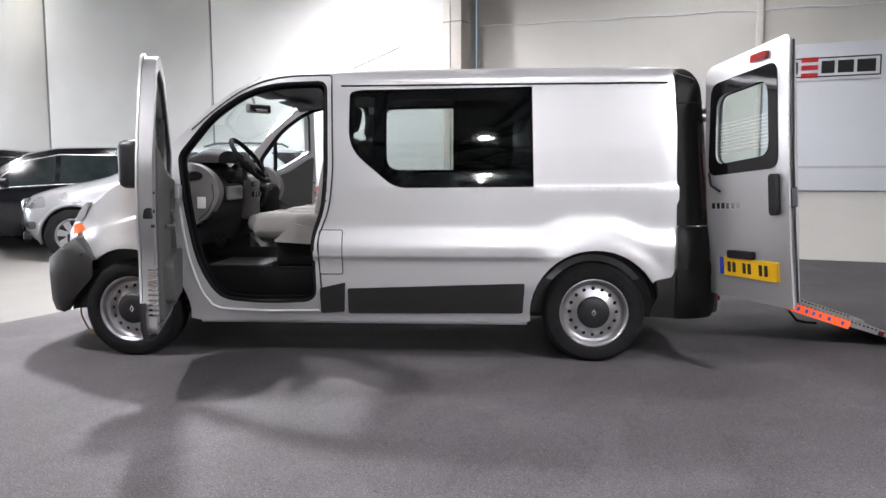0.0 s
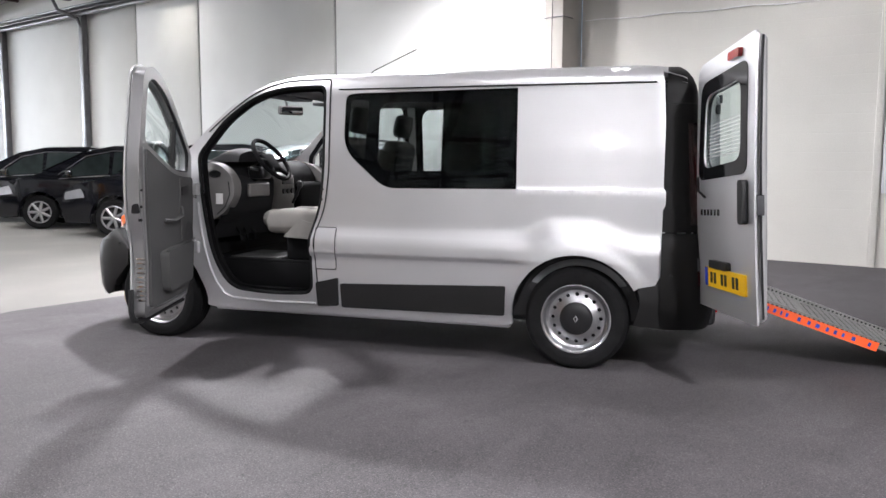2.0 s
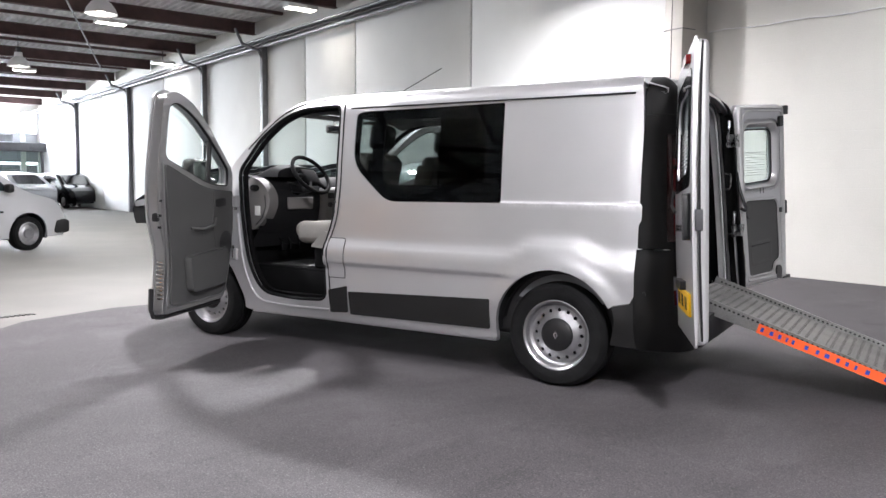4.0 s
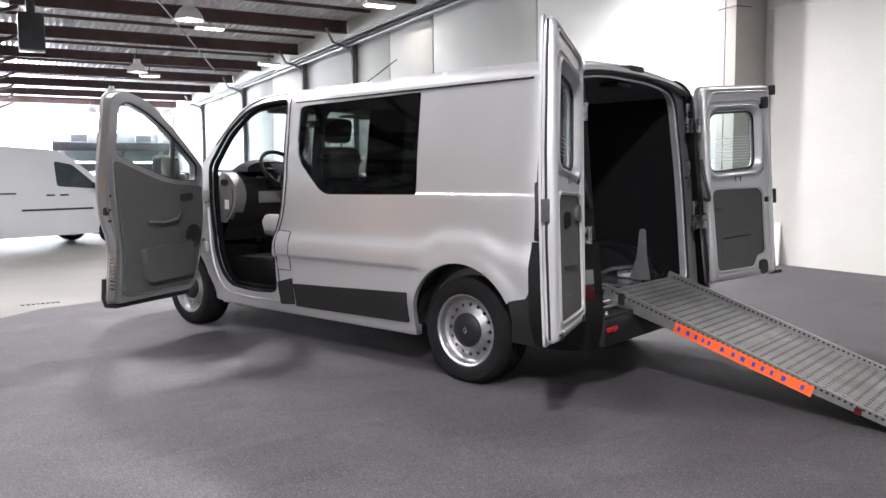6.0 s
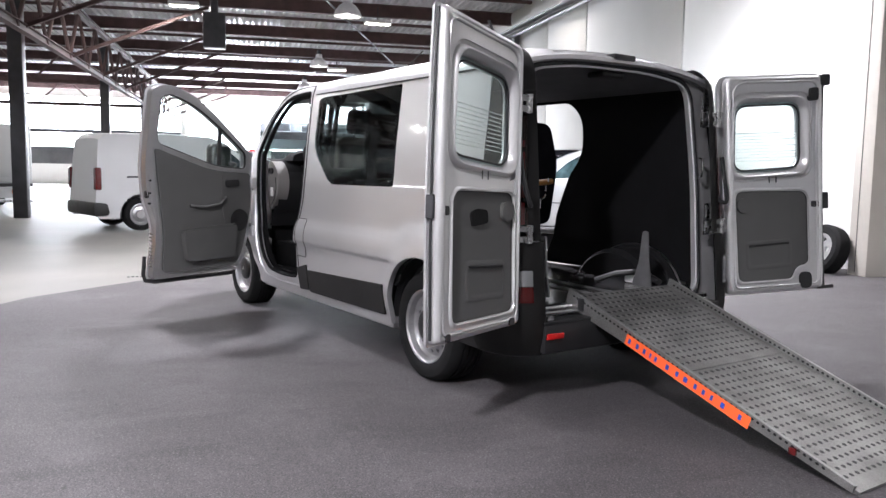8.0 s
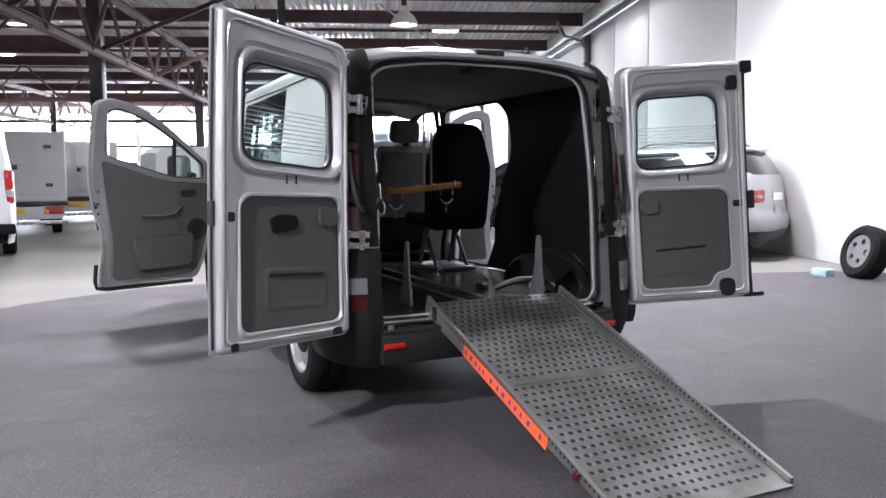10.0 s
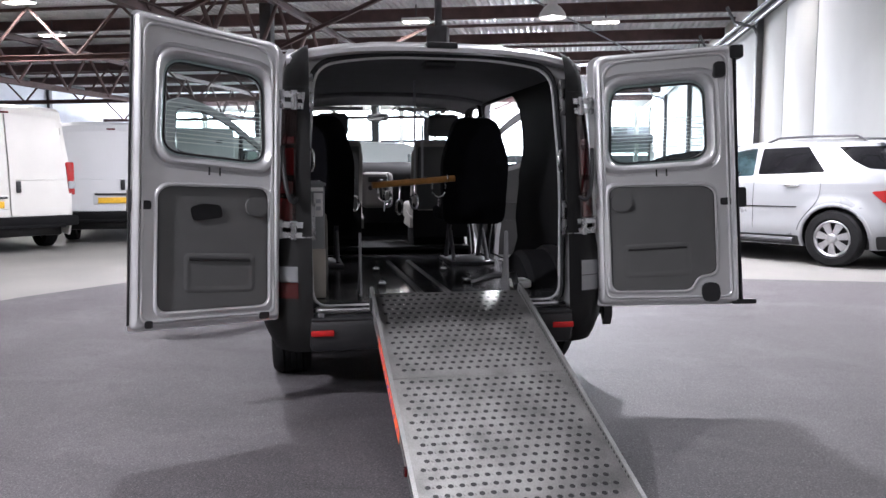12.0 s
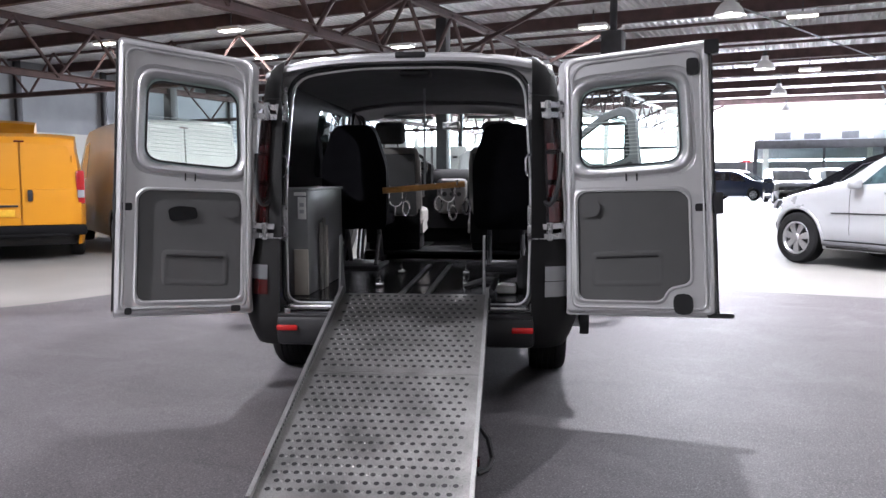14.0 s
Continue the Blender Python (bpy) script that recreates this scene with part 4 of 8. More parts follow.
panel(bm, [(2.03, 0.46), (2.19, 0.46), (2.19, 0.40), (2.165, 0.345), (2.14, 0.40), (2.03, 0.42)], lambda x, z, d: Vector((x, 1.03 - d, z)), 0.05, (), 0.1)
part("slide_arm", bm, BLACK, van, "black lower guide arm of the sliding door")
# roof edge over the rear doors
bm = bmesh.new()
rows = []
for k in range(31):
    y = -0.815 + 1.63 * k / 30
    a = abs(y) / 0.815
    z = 1.885 + 0.085 * (1 - a ** 3.2) - 0.05
    rows.append([(2.155, y, z), (2.175, y, z - 0.010), (2.178, y, z - 0.032), (2.15, y, z - 0.042)])
loft(bm, rows)
part("roof_edge", bm, PAINT, van, "silver rear roof edge", 50)
bm = bmesh.new()
box(bm, (2.18, 0, 0.505), (0.26, 1.40, 0.025), 0.008)
part("load_sill", bm, CHROME, van, "worn metal load sill")

# sill strips, fuel flap, window
for a, b in ((-0.245, -0.075), (-0.06, 1.10)):
    bm = bmesh.new()
    panel(bm, rounded([(a, 0.315), (b - 0.012, 0.325), (b, 0.525), (a, 0.485)], 0.012, 3), side_map(-1, 0.014), 0.03, (), 0.12)
    part("side_strip", bm, TRIM, van, "dark grey plastic side strip")
bm = bmesh.new()
panel(bm, rounded([(-0.06, 0.315), (1.088, 0.325), (1.10, 0.525), (-0.06, 0.485)], 0.012, 3), side_map(1, 0.014), 0.03, (), 0.2)
part("side_strip", bm, TRIM, van, "dark grey plastic side strip")
bm = bmesh.new()
panel(bm, rounded([(-0.24, 0.585), (-0.095, 0.585), (-0.095, 0.865), (-0.24, 0.865)], 0.012, 3), side_map(-1, 0.004), 0.01, (), 0.06)
flap = part("fuel_flap", bm, PAINT, van, "silver fuel flap")
bm = bmesh.new()
pts = [side_map(-1, 0.001)(x, z, 0) for x, z in dense(rounded([(-0.245, 0.58), (-0.09, 0.58), (-0.09, 0.87), (-0.245, 0.87)], 0.014, 3), 0.05)]
tube(bm, pts + pts[:1], 0.003, 6, False)
part("flap_gap", bm, BLACK, flap, "dark gap round the flap")
bm = bmesh.new()
panel(bm, WIN, side_map(-1, -0.002), 0.005, (), 0.12)
w = part("side_window", bm, TINT, van, "dark tinted side window")
w.visible_shadow = False
bm = bmesh.new()
INNER = rounded([(0.20, 1.26), (1.02, 1.26), (1.02, 1.70), (0.20, 1.72)], 0.09, 5)
INNER2 = rounded([(-0.02, 1.45), (0.10, 1.32), (0.12, 1.73), (-0.01, 1.74)], 0.03, 4)
panel(bm, WIN, side_map(-1, -0.010), 0.004, [INNER, INNER2], 0.12)
part("window_border", bm, FRIT, w, "black printed border inside the glass")

# small round sensors in the bumpers
for x, z, d in ((-1.885, 0.70, 0.92), (2.12, 0.64, 0.97)):
    bm = bmesh.new()
    lathe(bm, [(0.0, 0.012), (0.010, 0.011), (0.012, 0.0)], Matrix.Translation((x, -d, z)) @ Matrix.Rotation(radians(90), 4, "X"), 16)
    part("parking_sensor", bm, BLACK, van, "small round black sensor")
# aerial
bm = bmesh.new()
tube(bm, [(-0.20, -0.1, 1.97), (-0.15, -0.1, 2.02), (0.20, -0.1, 2.17)], 0.004, 6)
cyl(bm, (-0.21, -0.1, 1.955), (-0.20, -0.1, 1.985), 0.016, 10)
part("aerial", bm, BLACK, van, "thin black roof aerial")


def wheel(parent, x, s, spokes="steel"):
    """A tyre with a pierced steel rim and a dark hub cap; s is the side it faces."""
    m = Matrix.Translation((x, s * 0.905, 0.33)) @ Matrix.Rotation(radians(90 * s), 4, "X") @ Matrix.Diagonal((1, 1, -1, 1))
    bm = bmesh.new()
    tread = [q for k in range(4) for q in ((0.331, -0.040 - k * 0.035), (0.324, -0.044 - k * 0.035), (0.324, -0.050 - k * 0.035), (0.331, -0.054 - k * 0.035))]
    lathe(bm, [(0.218, 0.01), (0.235, 0.022), (0.27, 0.026), (0.30, 0.02), (0.318, 0.004), (0.328, -0.02)] + tread + [(0.328, -0.18), (0.312, -0.20), (0.26, -0.205), (0.218, -0.19)], m, 48)
    t = part("wheel", bm, RUBBER, parent, "black tyre on a silver steel rim with a dark cap", 30)
    bm = bmesh.new()
    prof = [(0.221, -0.10), (0.221, 0.006), (0.228, 0.012), (0.216, 0.014), (0.205, 0.004), (0.196, -0.030), (0.180, -0.042)]
    lathe(bm, prof, m, 48)
    # pierced ring: sixteen round holes
    ring = [(0.180 * math.cos(2 * math.pi * i / 64), 0.180 * math.sin(2 * math.pi * i / 64)) for i in range(64)]
    holes = [[(0.153 * math.cos(2 * math.pi * k / 16) + 0.013 * math.cos(2 * math.pi * j / 10), 0.153 * math.sin(2 * math.pi * k / 16) + 0.013 * math.sin(2 * math.pi * j / 10)) for j in range(10)] for k in range(16)]
    holes.append([(0.10 * math.cos(2 * math.pi * i / 32), 0.10 * math.sin(2 * math.pi * i / 32)) for i in range(32)])
    panel(bm, ring, lambda a, b, d: m @ Vector((a, b, -0.042 + 0.5 * max(0, 0.155 - math.hypot(a, b)) - d)), 0.012, holes, 0.05)
    part("rim", bm, STEEL, t, "silver pierced steel rim", 30)
    bm = bmesh.new()
    lathe(bm, [(0.20, -0.09), (0.0, -0.09)], m, 32)
    part("brake", bm, BLACK, t, "dark brake behind the rim")
    bm = bmesh.new()
    lathe(bm, [(0.106, -0.03), (0.104, -0.006), (0.092, 0.004), (0.05, 0.010), (0.0, 0.010)], m, 40)
    part("hub_cap", bm, BLACK, t, "dark grey hub cap", 50)
    bm = bmesh.new()
    q = [(0.0, 0.026), (0.016, 0), (0.0, -0.026), (-0.016, 0)]
    qi = [(a * 0.5, b * 0.5) for a, b in q]
    panel(bm, q, lambda a, b, d: m @ Vector((a, b, 0.0135 - d)), 0.004, [qi], 0.05)
    part("badge", bm, CHROME, t, "small bright diamond badge")
    return t


for x in (-1.549, 1.549):
    for s in (-1, 1):
        wheel(van, x, s)
        bm = bmesh.new()
        # liner plus an added black plate that stands for the arch's dark depth
        rows = []
        for k in range(19):
            a = radians(-2 + 184 * k / 18)
            rows.append([(x + r * math.cos(a), s * yy, 0.33 + r * math.sin(a)) for r, yy in ((0.43, 0.885), (0.43, 0.835), (0.42, 0.815), (0.28, 0.80))])
        loft(bm, rows)
        part("wheel_liner", bm, BLACK, van, "black wheel arch liner with an added dark plate")

# underside
bm = bmesh.new()
box(bm, (0.2, 0, 0.33), (3.6, 1.5, 0.12), 0.03)
box(bm, (2.0, 0.1, 0.33), (0.5, 0.9, 0.12), 0.03)
for x in (-1.549, 1.549):
    cyl(bm, (x, -0.75, 0.33), (x, 0.75, 0.33), 0.05, 10)
part("underbody", bm, BLACK, van, "black underbody and axles")
for s in (-1, 1):
    bm = bmesh.new()
    box(bm, (0.02, s * 0.86, 0.275), (2.2, 0.06, 0.07), 0.01)
    part("sill", bm, PAINT if s < 0 else PAINT, van, "silver sill")


# -------- interior of the van --------
bm = bmesh.new()
box(bm, (1.02, 0, 0.515), (2.35, 1.62, 0.03))
box(bm, (0.75, 0.02, 0.534), (1.6, 0.10, 0.008))
part("cargo_floor", bm, material("ribbed_dark_floor", (0.03, 0.03, 0.032), 0.20, var=0.3, scale=6, bump=0.0002, bump_scale=80), van, "dark ribbed cargo floor")
bm = bmesh.new()
box(bm, (-0.75, 0, 0.585), (1.2, 1.42, 0.03), 0.008)
box(bm, (-0.75, -0.70, 0.475), (1.2, 0.03, 0.21), 0.01)
box(bm, (-0.75, 0.70, 0.475), (1.2, 0.03, 0.21), 0.01)
box(bm, (-0.20, 0, 0.46), (0.12, 1.66, 0.12), 0.02)
box(bm, (-0.75, 0, 0.36), (1.2, 1.66, 0.03))
part("cab_floor", bm, CABBLACK, van, "black rubber cab floor")
bm = bmesh.new()
box(bm, (-0.90, -0.42, 0.603), (0.40, 0.46, 0.008), 0.003)
part("floor_mat", bm, SEATBACK, van, "dark grey worn floor mat")
bm = bmesh.new()
box(bm, (-1.27, 0, 0.75), (0.03, 1.5, 0.66), 0.01)
part("bulkhead", bm, CABBLACK, van, "black bulkhead behind the dashboard")
for yy in (-0.52, -0.42, -0.31):
    bm = bmesh.new()
    tube(bm, [(-1.20, yy, 0.98), (-1.13, yy, 0.82), (-1.08, yy, 0.74)], 0.008, 6)
    box(bm, (-1.075, yy, 0.735), (0.02, 0.06, 0.05), 0.006)
    part("pedal", bm, CABBLACK, van, "black foot pedal")


def lining_map(s):
    return lambda x, z, d: Vector((x, s * (half(x, z) - 0.055 - d), z))


NOTCH = arc(1.549, 0.33, 0.42, 151.6, 28.4, 12)
LIN = [(-0.12, 0.53)] + NOTCH + [(2.15, 0.53), (2.12, 1.2), (2.06, 1.82), (-0.12, 1.80)]
IN_WIN = rounded([(0.18, 1.24), (1.04, 1.24), (1.04, 1.72), (0.18, 1.74)], 0.09, 5)
IN_WIN2 = rounded([(-0.05, 1.40), (0.11, 1.30), (0.13, 1.75), (-0.04, 1.75)], 0.03, 4)
bm = bmesh.new()
panel(bm, LIN, lining_map(-1), 0.012, [IN_WIN, IN_WIN2], 0.12)
part("side_lining", bm, LINING, van, "black side lining of the load bay", 40)
bm = bmesh.new()
panel(bm, [(0.632, 1.235), (1.05, 1.235), (1.05, 1.735), (0.632, 1.745)], lambda x, z, d: Vector((x, -(half(x, z) - 0.050 - d), z)), 0.004, (), 0.2)
part("inner_pane", bm, glass("nearly_black_glass", (0.10, 0.115, 0.11)), w, "nearly black inner pane").visible_shadow = False
bm = bmesh.new()
SL2 = rounded([(-0.06, 1.78), (-0.06, 0.54), (0.56, 0.54), (0.74, 1.0), (0.84, 1.20), (1.03, 1.40), (1.04, 1.66), (0.92, 1.785)], [0.1, 0.02, 0.03, 0.2, 0.2, 0.12, 0.12, 0.08], 4)
panel(bm, LIN, lining_map(1), 0.012, [SL2], 0.12)
part("side_lining", bm, LINING, van, "black side lining of the load bay", 40)
for s in (-1, 1):
    bm = bmesh.new()
    lathe(bm, [(0.40, 0.0), (0.40, 0.20), (0.37, 0.235), (0.0, 0.235)], Matrix.Translation((1.549, s * 0.86, 0.33)) @ Matrix.Rotation(radians(90 * s), 4, "X"), 40)
    bmesh.ops.bisect_plane(bm, geom=bm.verts[:] + bm.edges[:] + bm.faces[:], plane_co=(0, 0, 0.40), plane_no=(0, 0, 1), clear_inner=True)
    part("wheel_box", bm, LINING, van, "black wheel box in the load bay")
bm = bmesh.new()
rows = []
for i in range(13):
    x = -0.80 + 2.92 * i / 12
    rows.append([(x, y, 1.80 - 0.035 * (1 - ease(x, -0.80, -0.5)) + 0.07 * (1 - (abs(y) / 0.8) ** 3)) for y in [-0.8 + 0.1 * k for k in range(17)]])
loft(bm, rows)
part("headliner", bm, HEADLINER, van, "dark grey headliner", 50)
bm = bmesh.new()
tube(bm, [(0.05, y, 1.785 + 0.07 * (1 - (abs(y) / 0.8) ** 3)) for y in [-0.76 + 0.08 * k for k in range(20)]], 0.02, 8)
part("roof_bow", bm, HEADLINER, van)


def seat(name, label, x, y, z0, cloth, head=True, wide=0.50):
    base = bmesh.new()
    box(base, (x + 0.06, y, z0 + 0.19), (0.34, wide - 0.04, 0.18), 0.02)
    s = part(name, base, CABBLACK, van, label)
    bm = bmesh.new()
    box(bm, (x - 0.02, y, z0 + 0.37), (0.52, wide, 0.16), 0.06, seg=4)
    box(bm, (x - 0.02, y - wide / 2 + 0.04, z0 + 0.39), (0.48, 0.09, 0.16), 0.04, seg=3)
    box(bm, (x - 0.02, y + wide / 2 - 0.04, z0 + 0.39), (0.48, 0.09, 0.16), 0.04, seg=3)
    box(bm, (x - 0.20, y, z0 + 0.395), (0.24, wide - 0.03, 0.13), 0.062, seg=5)
    part("cushion", bm, cloth, s)
    for side in (-1, 1):
        bm = bmesh.new()
        panel(bm, rounded([(x - 0.12, z0 + 0.27), (x + 0.26, z0 + 0.25), (x + 0.27, z0 + 0.34), (x + 0.02, z0 + 0.40)], 0.02, 3), lambda a, b, d, side=side: Vector((a, y + side * (wide / 2 + 0.012 - d), b)), 0.03, (), 0.1)
        part("side_cover", bm, cloth, s, "pale side cover of the seat")
    bm = bmesh.new()
    tilt = Matrix.Translation((x + 0.24, y, z0 + 0.40)) @ Matrix.Rotation(radians(12), 4, "Y")
    box(bm, (0, 0, 0.30), (0.14, wide - 0.02, 0.62), 0.06, tilt, 4)
    box(bm, (-0.03, -wide / 2 + 0.05, 0.28), (0.14, 0.10, 0.50), 0.045, tilt, 3)
    box(bm, (-0.03, wide / 2 - 0.05, 0.28), (0.14, 0.10, 0.50), 0.045, tilt, 3)
    part("backrest", bm, cloth, s)
    bm = bmesh.new()
    box(bm, (0.068, 0, 0.30), (0.025, wide - 0.07, 0.54), 0.012, tilt, 3)
    part("back_panel", bm, SEATBACK, s, "dark grey rear panel of the backrest")
    # added black panel that darkens the seat's lower back
    bm = bmesh.new()
    box(bm, (x + 0.285, y, z0 + 0.32), (0.03, wide - 0.02, 0.30), 0.01)
    part("lower_back_panel", bm, CABBLACK, s, "black panel behind the seat base")
    if head:
        bm = bmesh.new()
        box(bm, (0.0, 0, 0.735), (0.10, 0.26, 0.19), 0.045, tilt, 4)
        part("headrest", bm, SEATBACK, s, "dark grey headrest")
        for k in (-0.06, 0.06):
            bm = bmesh.new()
            cyl(bm, tilt @ Vector((0, k, 0.58)), tilt @ Vector((0, k, 0.68)), 0.008, 8)
            part("headrest_stem", bm, CHROME, s)
    return s


seat("driver_seat", "beige grey cloth driver's seat with a headrest", -0.50, -0.46, 0.50, CLOTH)
seat("passenger_seat", "beige grey cloth passenger seat with a headrest", -0.50, 0.46, 0.50, CLOTH)


def folding_seat(y):
    bm = bmesh.new()
    for s in (-0.13, 0.13):
        tube(bm, [(0.30, y + s, 0.56), (0.42, y + s, 0.80), (0.56, y + s, 0.92)], 0.018, 8)
        tube(bm, [(0.62, y + s, 0.56), (0.45, y + s, 0.78)], 0.016, 8)
    box(bm, (0.45, y, 0.545), (0.50, 0.34, 0.03), 0.008)
    f = part("rear_seat", bm, DARKSTEEL, van, "black folding rear seat on a steel leg frame")
    bm = bmesh.new()
    box(bm, (0.44, y, 0.92), (0.44, 0.46, 0.11), 0.04, seg=4)
    part("cushion", bm, DARKCLOTH, f)
    bm = bmesh.new()
    tilt = Matrix.Translation((0.64, y, 0.85)) @ Matrix.Rotation(radians(7), 4, "Y")
    prof = rounded([(-0.235, 0), (0.235, 0), (0.25, 0.48), (0.15, 0.79), (-0.15, 0.79), (-0.25, 0.48)], 0.08, 5)
    panel(bm, prof, lambda a, b, d: tilt @ Vector((d - 0.05 + 0.03 * (a / 0.22) ** 2, a, b)), 0.10, (), 0.07)
    part("backrest", bm, DARKCLOTH, f, "tall black shaped backrest", 60)


folding_seat(-0.60)
folding_seat(0.54)

# dashboard and steering wheel
bm = bmesh.new()
rows = []
dp = [(-1.16, 0.74), (-1.06, 0.90), (-1.03, 1.06), (-1.03, 1.18), (-1.08, 1.27), (-1.15, 1.315), (-1.24, 1.325)]
for k in range(17):
    y = -0.80 + 1.6 * k / 16
    f = 0.03 * math.cos(y * 3.6)
    deep = 0.30 * (1 - (y / 0.8) ** 2)
    rows.append([(x + f, y, z) for x, z in dp] + [(-1.27 - deep * 0.6, y, 1.335 - 0.05 * deep), (-1.27 - deep, y, 1.33 - 0.28 * deep)])
loft(bm, rows)
part("dashboard", bm, DASHDARK, van, "charcoal dashboard", 60)
bm = bmesh.new()
rows = []
for i in range(9):
    x = -1.30 + 0.29 * i / 8
    h = 0.02 + 0.085 * ease(x, -1.30, -1.12) - 0.02 * ease(x, -1.08, -1.01)
    rows.append([(x, -0.42 + 0.24 * math.cos(math.pi * (1 - k / 12)), 1.315 + h * math.sin(math.pi * k / 12) ** 0.6) for k in range(13)])
loft(bm, rows)
bmesh.ops.contextual_create(bm, geom=[e for e in bm.edges if e.is_boundary and all(abs(v.co.x + 1.01) < 0.002 for v in e.verts)])
part("instrument_hood", bm, DASHDARK, van, "charcoal domed hood over the instruments", 50)
bm = bmesh.new()
rows = []
for k in range(9):
    y = -0.79 + 0.56 * k / 8
    rows.append([(-1.10, y, 0.86), (-1.005 + 0.02 * math.cos(y * 5), y, 0.95), (-0.99 + 0.02 * math.cos(y * 5), y, 1.06), (-0.995, y, 1.15), (-1.06, y, 1.215)])
loft(bm, rows)
part("lower_dashboard", bm, DASHDARK, van, "charcoal lower dashboard panel", 60)
bm = bmesh.new()
box(bm, (-0.985, -0.42, 1.10), (0.03, 0.30, 0.10), 0.012, seg=3)
part("dashboard_tray", bm, DASH, van, "grey panel under the steering wheel")
for s in (-1, 1):
    bm = bmesh.new()
    panel(bm, rounded([(-1.20, 0.90), (-1.14, 0.885), (-1.03, 0.955), (-0.965, 1.06), (-0.955, 1.15), (-1.00, 1.235), (-1.09, 1.30), (-1.20, 1.315)], 0.07, 4), lambda a, b, d, s=s: Vector((a, s * (0.815 - 0.04 * ((a + 1.07) ** 2 + (b - 1.1) ** 2) / 0.02 * 0.12 - d), b)), 0.10, (), 0.05)
    e = part("dashboard_end", bm, DASH, van, "rounded grey dashboard end", 50)
    bm = bmesh.new()
    lathe(bm, [(0.048, 0.0), (0.046, 0.012), (0.038, 0.014), (0.034, 0.004), (0.0, 0.002)], Matrix.Translation((-1.115, s * 0.812, 1.225)) @ Matrix.Rotation(radians(90 * -s), 4, "X") @ Matrix.Diagonal((1, 0.6, 1, 1)), 24)
    part("air_vent", bm, BLACK, e, "dark oval air vent")
    bm = bmesh.new()
    tube(bm, [(x, s * 0.822, z) for x, z in ((-1.0, 1.17), (-0.99, 1.08), (-1.03, 0.99), (-1.10, 0.93))], 0.004, 6)
    part("panel_gap", bm, BLACK, e, "dark joint in the dashboard end")
bm = bmesh.new()
box(bm, (-1.075, -0.826, 1.045), (0.058, 0.004, 0.078), 0.001)
part("sticker", bm, PAPER, van, "white sticker on the dashboard end")
bm = bmesh.new()
box(bm, (-0.97, -0.42, 1.235), (0.16, 0.12, 0.10), 0.03, seg=3)
tube(bm, [(-0.96, -0.60, 1.27), (-0.95, -0.42, 1.25), (-0.96, -0.24, 1.28)], 0.010, 8)
part("column_shroud", bm, BLACK, van, "black steering column shroud with stalks")
bm = bmesh.new()
box(bm, (-1.02, 0.0, 1.06), (0.12, 0.30, 0.34), 0.05, seg=3)
part("dashboard_console", bm, DASH, van, "grey centre console")
bm = bmesh.new()
for k in (-0.07, 0.0, 0.07):
    cyl(bm, (-0.96, k, 1.08), (-0.945, k, 1.08), 0.022, 12)
box(bm, (-0.958, 0.0, 1.16), (0.012, 0.18, 0.05), 0.004)
part("control_knobs", bm, BLACK, van, "black radio and heater controls")
bm = bmesh.new()
tube(bm, [(-0.93, 0.03, 0.98), (-0.88, 0.02, 1.06), (-0.86, 0.02, 1.12)], 0.012, 8)
box(bm, (-0.858, 0.02, 1.135), (0.045, 0.045, 0.06), 0.018, seg=3)
part("gear_lever", bm, BLACK, van, "black gear lever")
bm = bmesh.new()
box(bm, (-1.02, 0.48, 1.02), (0.10, 0.50, 0.26), 0.05, seg=3)
part("glove_box", bm, CABBLACK, van, "charcoal glove box")
sw = Matrix.Translation((-0.868, -0.42, 1.335)) @ Matrix.Rotation(radians(-38), 4, "Y")
bm = bmesh.new()
pts = [sw @ Vector((0, 0.185 * math.cos(2 * math.pi * i / 36), 0.185 * math.sin(2 * math.pi * i / 36))) for i in range(37)]
tube(bm, pts, 0.0165, 10, False)
for a in (0, 180, 235, 305):
    p = sw @ Vector((-0.005, 0.18 * math.cos(radians(a)), 0.18 * math.sin(radians(a))))
    cyl(bm, sw @ Vector((-0.03, 0, 0)), p, 0.024, 8, 0.014)
box(bm, (-0.025, 0, -0.01), (0.05, 0.19, 0.16), 0.024, sw, 3)
cyl(bm, sw @ Vector((-0.03, 0, 0)), sw @ Vector((-0.22, 0, 0.0)), 0.045, 12)
part("steering_wheel", bm, CABBLACK, van, "black steering wheel")
turned = Matrix.Translation((-0.92, 0, 1.735)) @ Matrix.Rotation(radians(-38), 4, "Z")
bm = bmesh.new()
box(bm, (0, 0, 0), (0.045, 0.215, 0.072), 0.018, turned, 3)
cyl(bm, (-0.94, 0, 1.745), (-0.97, 0, 1.83), 0.010, 8)
rm = part("rear_view_mirror", bm, DASH, van, "grey rear-view mirror")
bm = bmesh.new()
box(bm, (0.0235, 0, 0), (0.003, 0.185, 0.05), 0.001, turned)
part("mirror_glass", bm, MIRROR, rm, "mirror glass")
for s in (-1, 1):
    bm = bmesh.new()
    box(bm, (-0.72, s * 0.38, 1.798), (0.17, 0.44, 0.02), 0.008)
    part("sun_visor", bm, HEADLINER, van, "grey sun visor")


# loose fittings in the load bay
bm = bmesh.new()
box(bm, (1.575, -0.715, 0.845), (0.93, 0.19, 0.63), 0.012)
cab = part("side_cabinet", bm, GREYBOX, van, "grey laminate cabinet along the side over the wheel box")
bm = bmesh.new()
box(bm, (1.575, -0.715, 1.168), (0.95, 0.205, 0.018), 0.006)
part("cabinet_top", bm, GREYBOX, cab, "grey cabinet top")
bm = bmesh.new()
box(bm, (2.043, -0.655, 1.055), (0.006, 0.050, 0.13), 0.002)
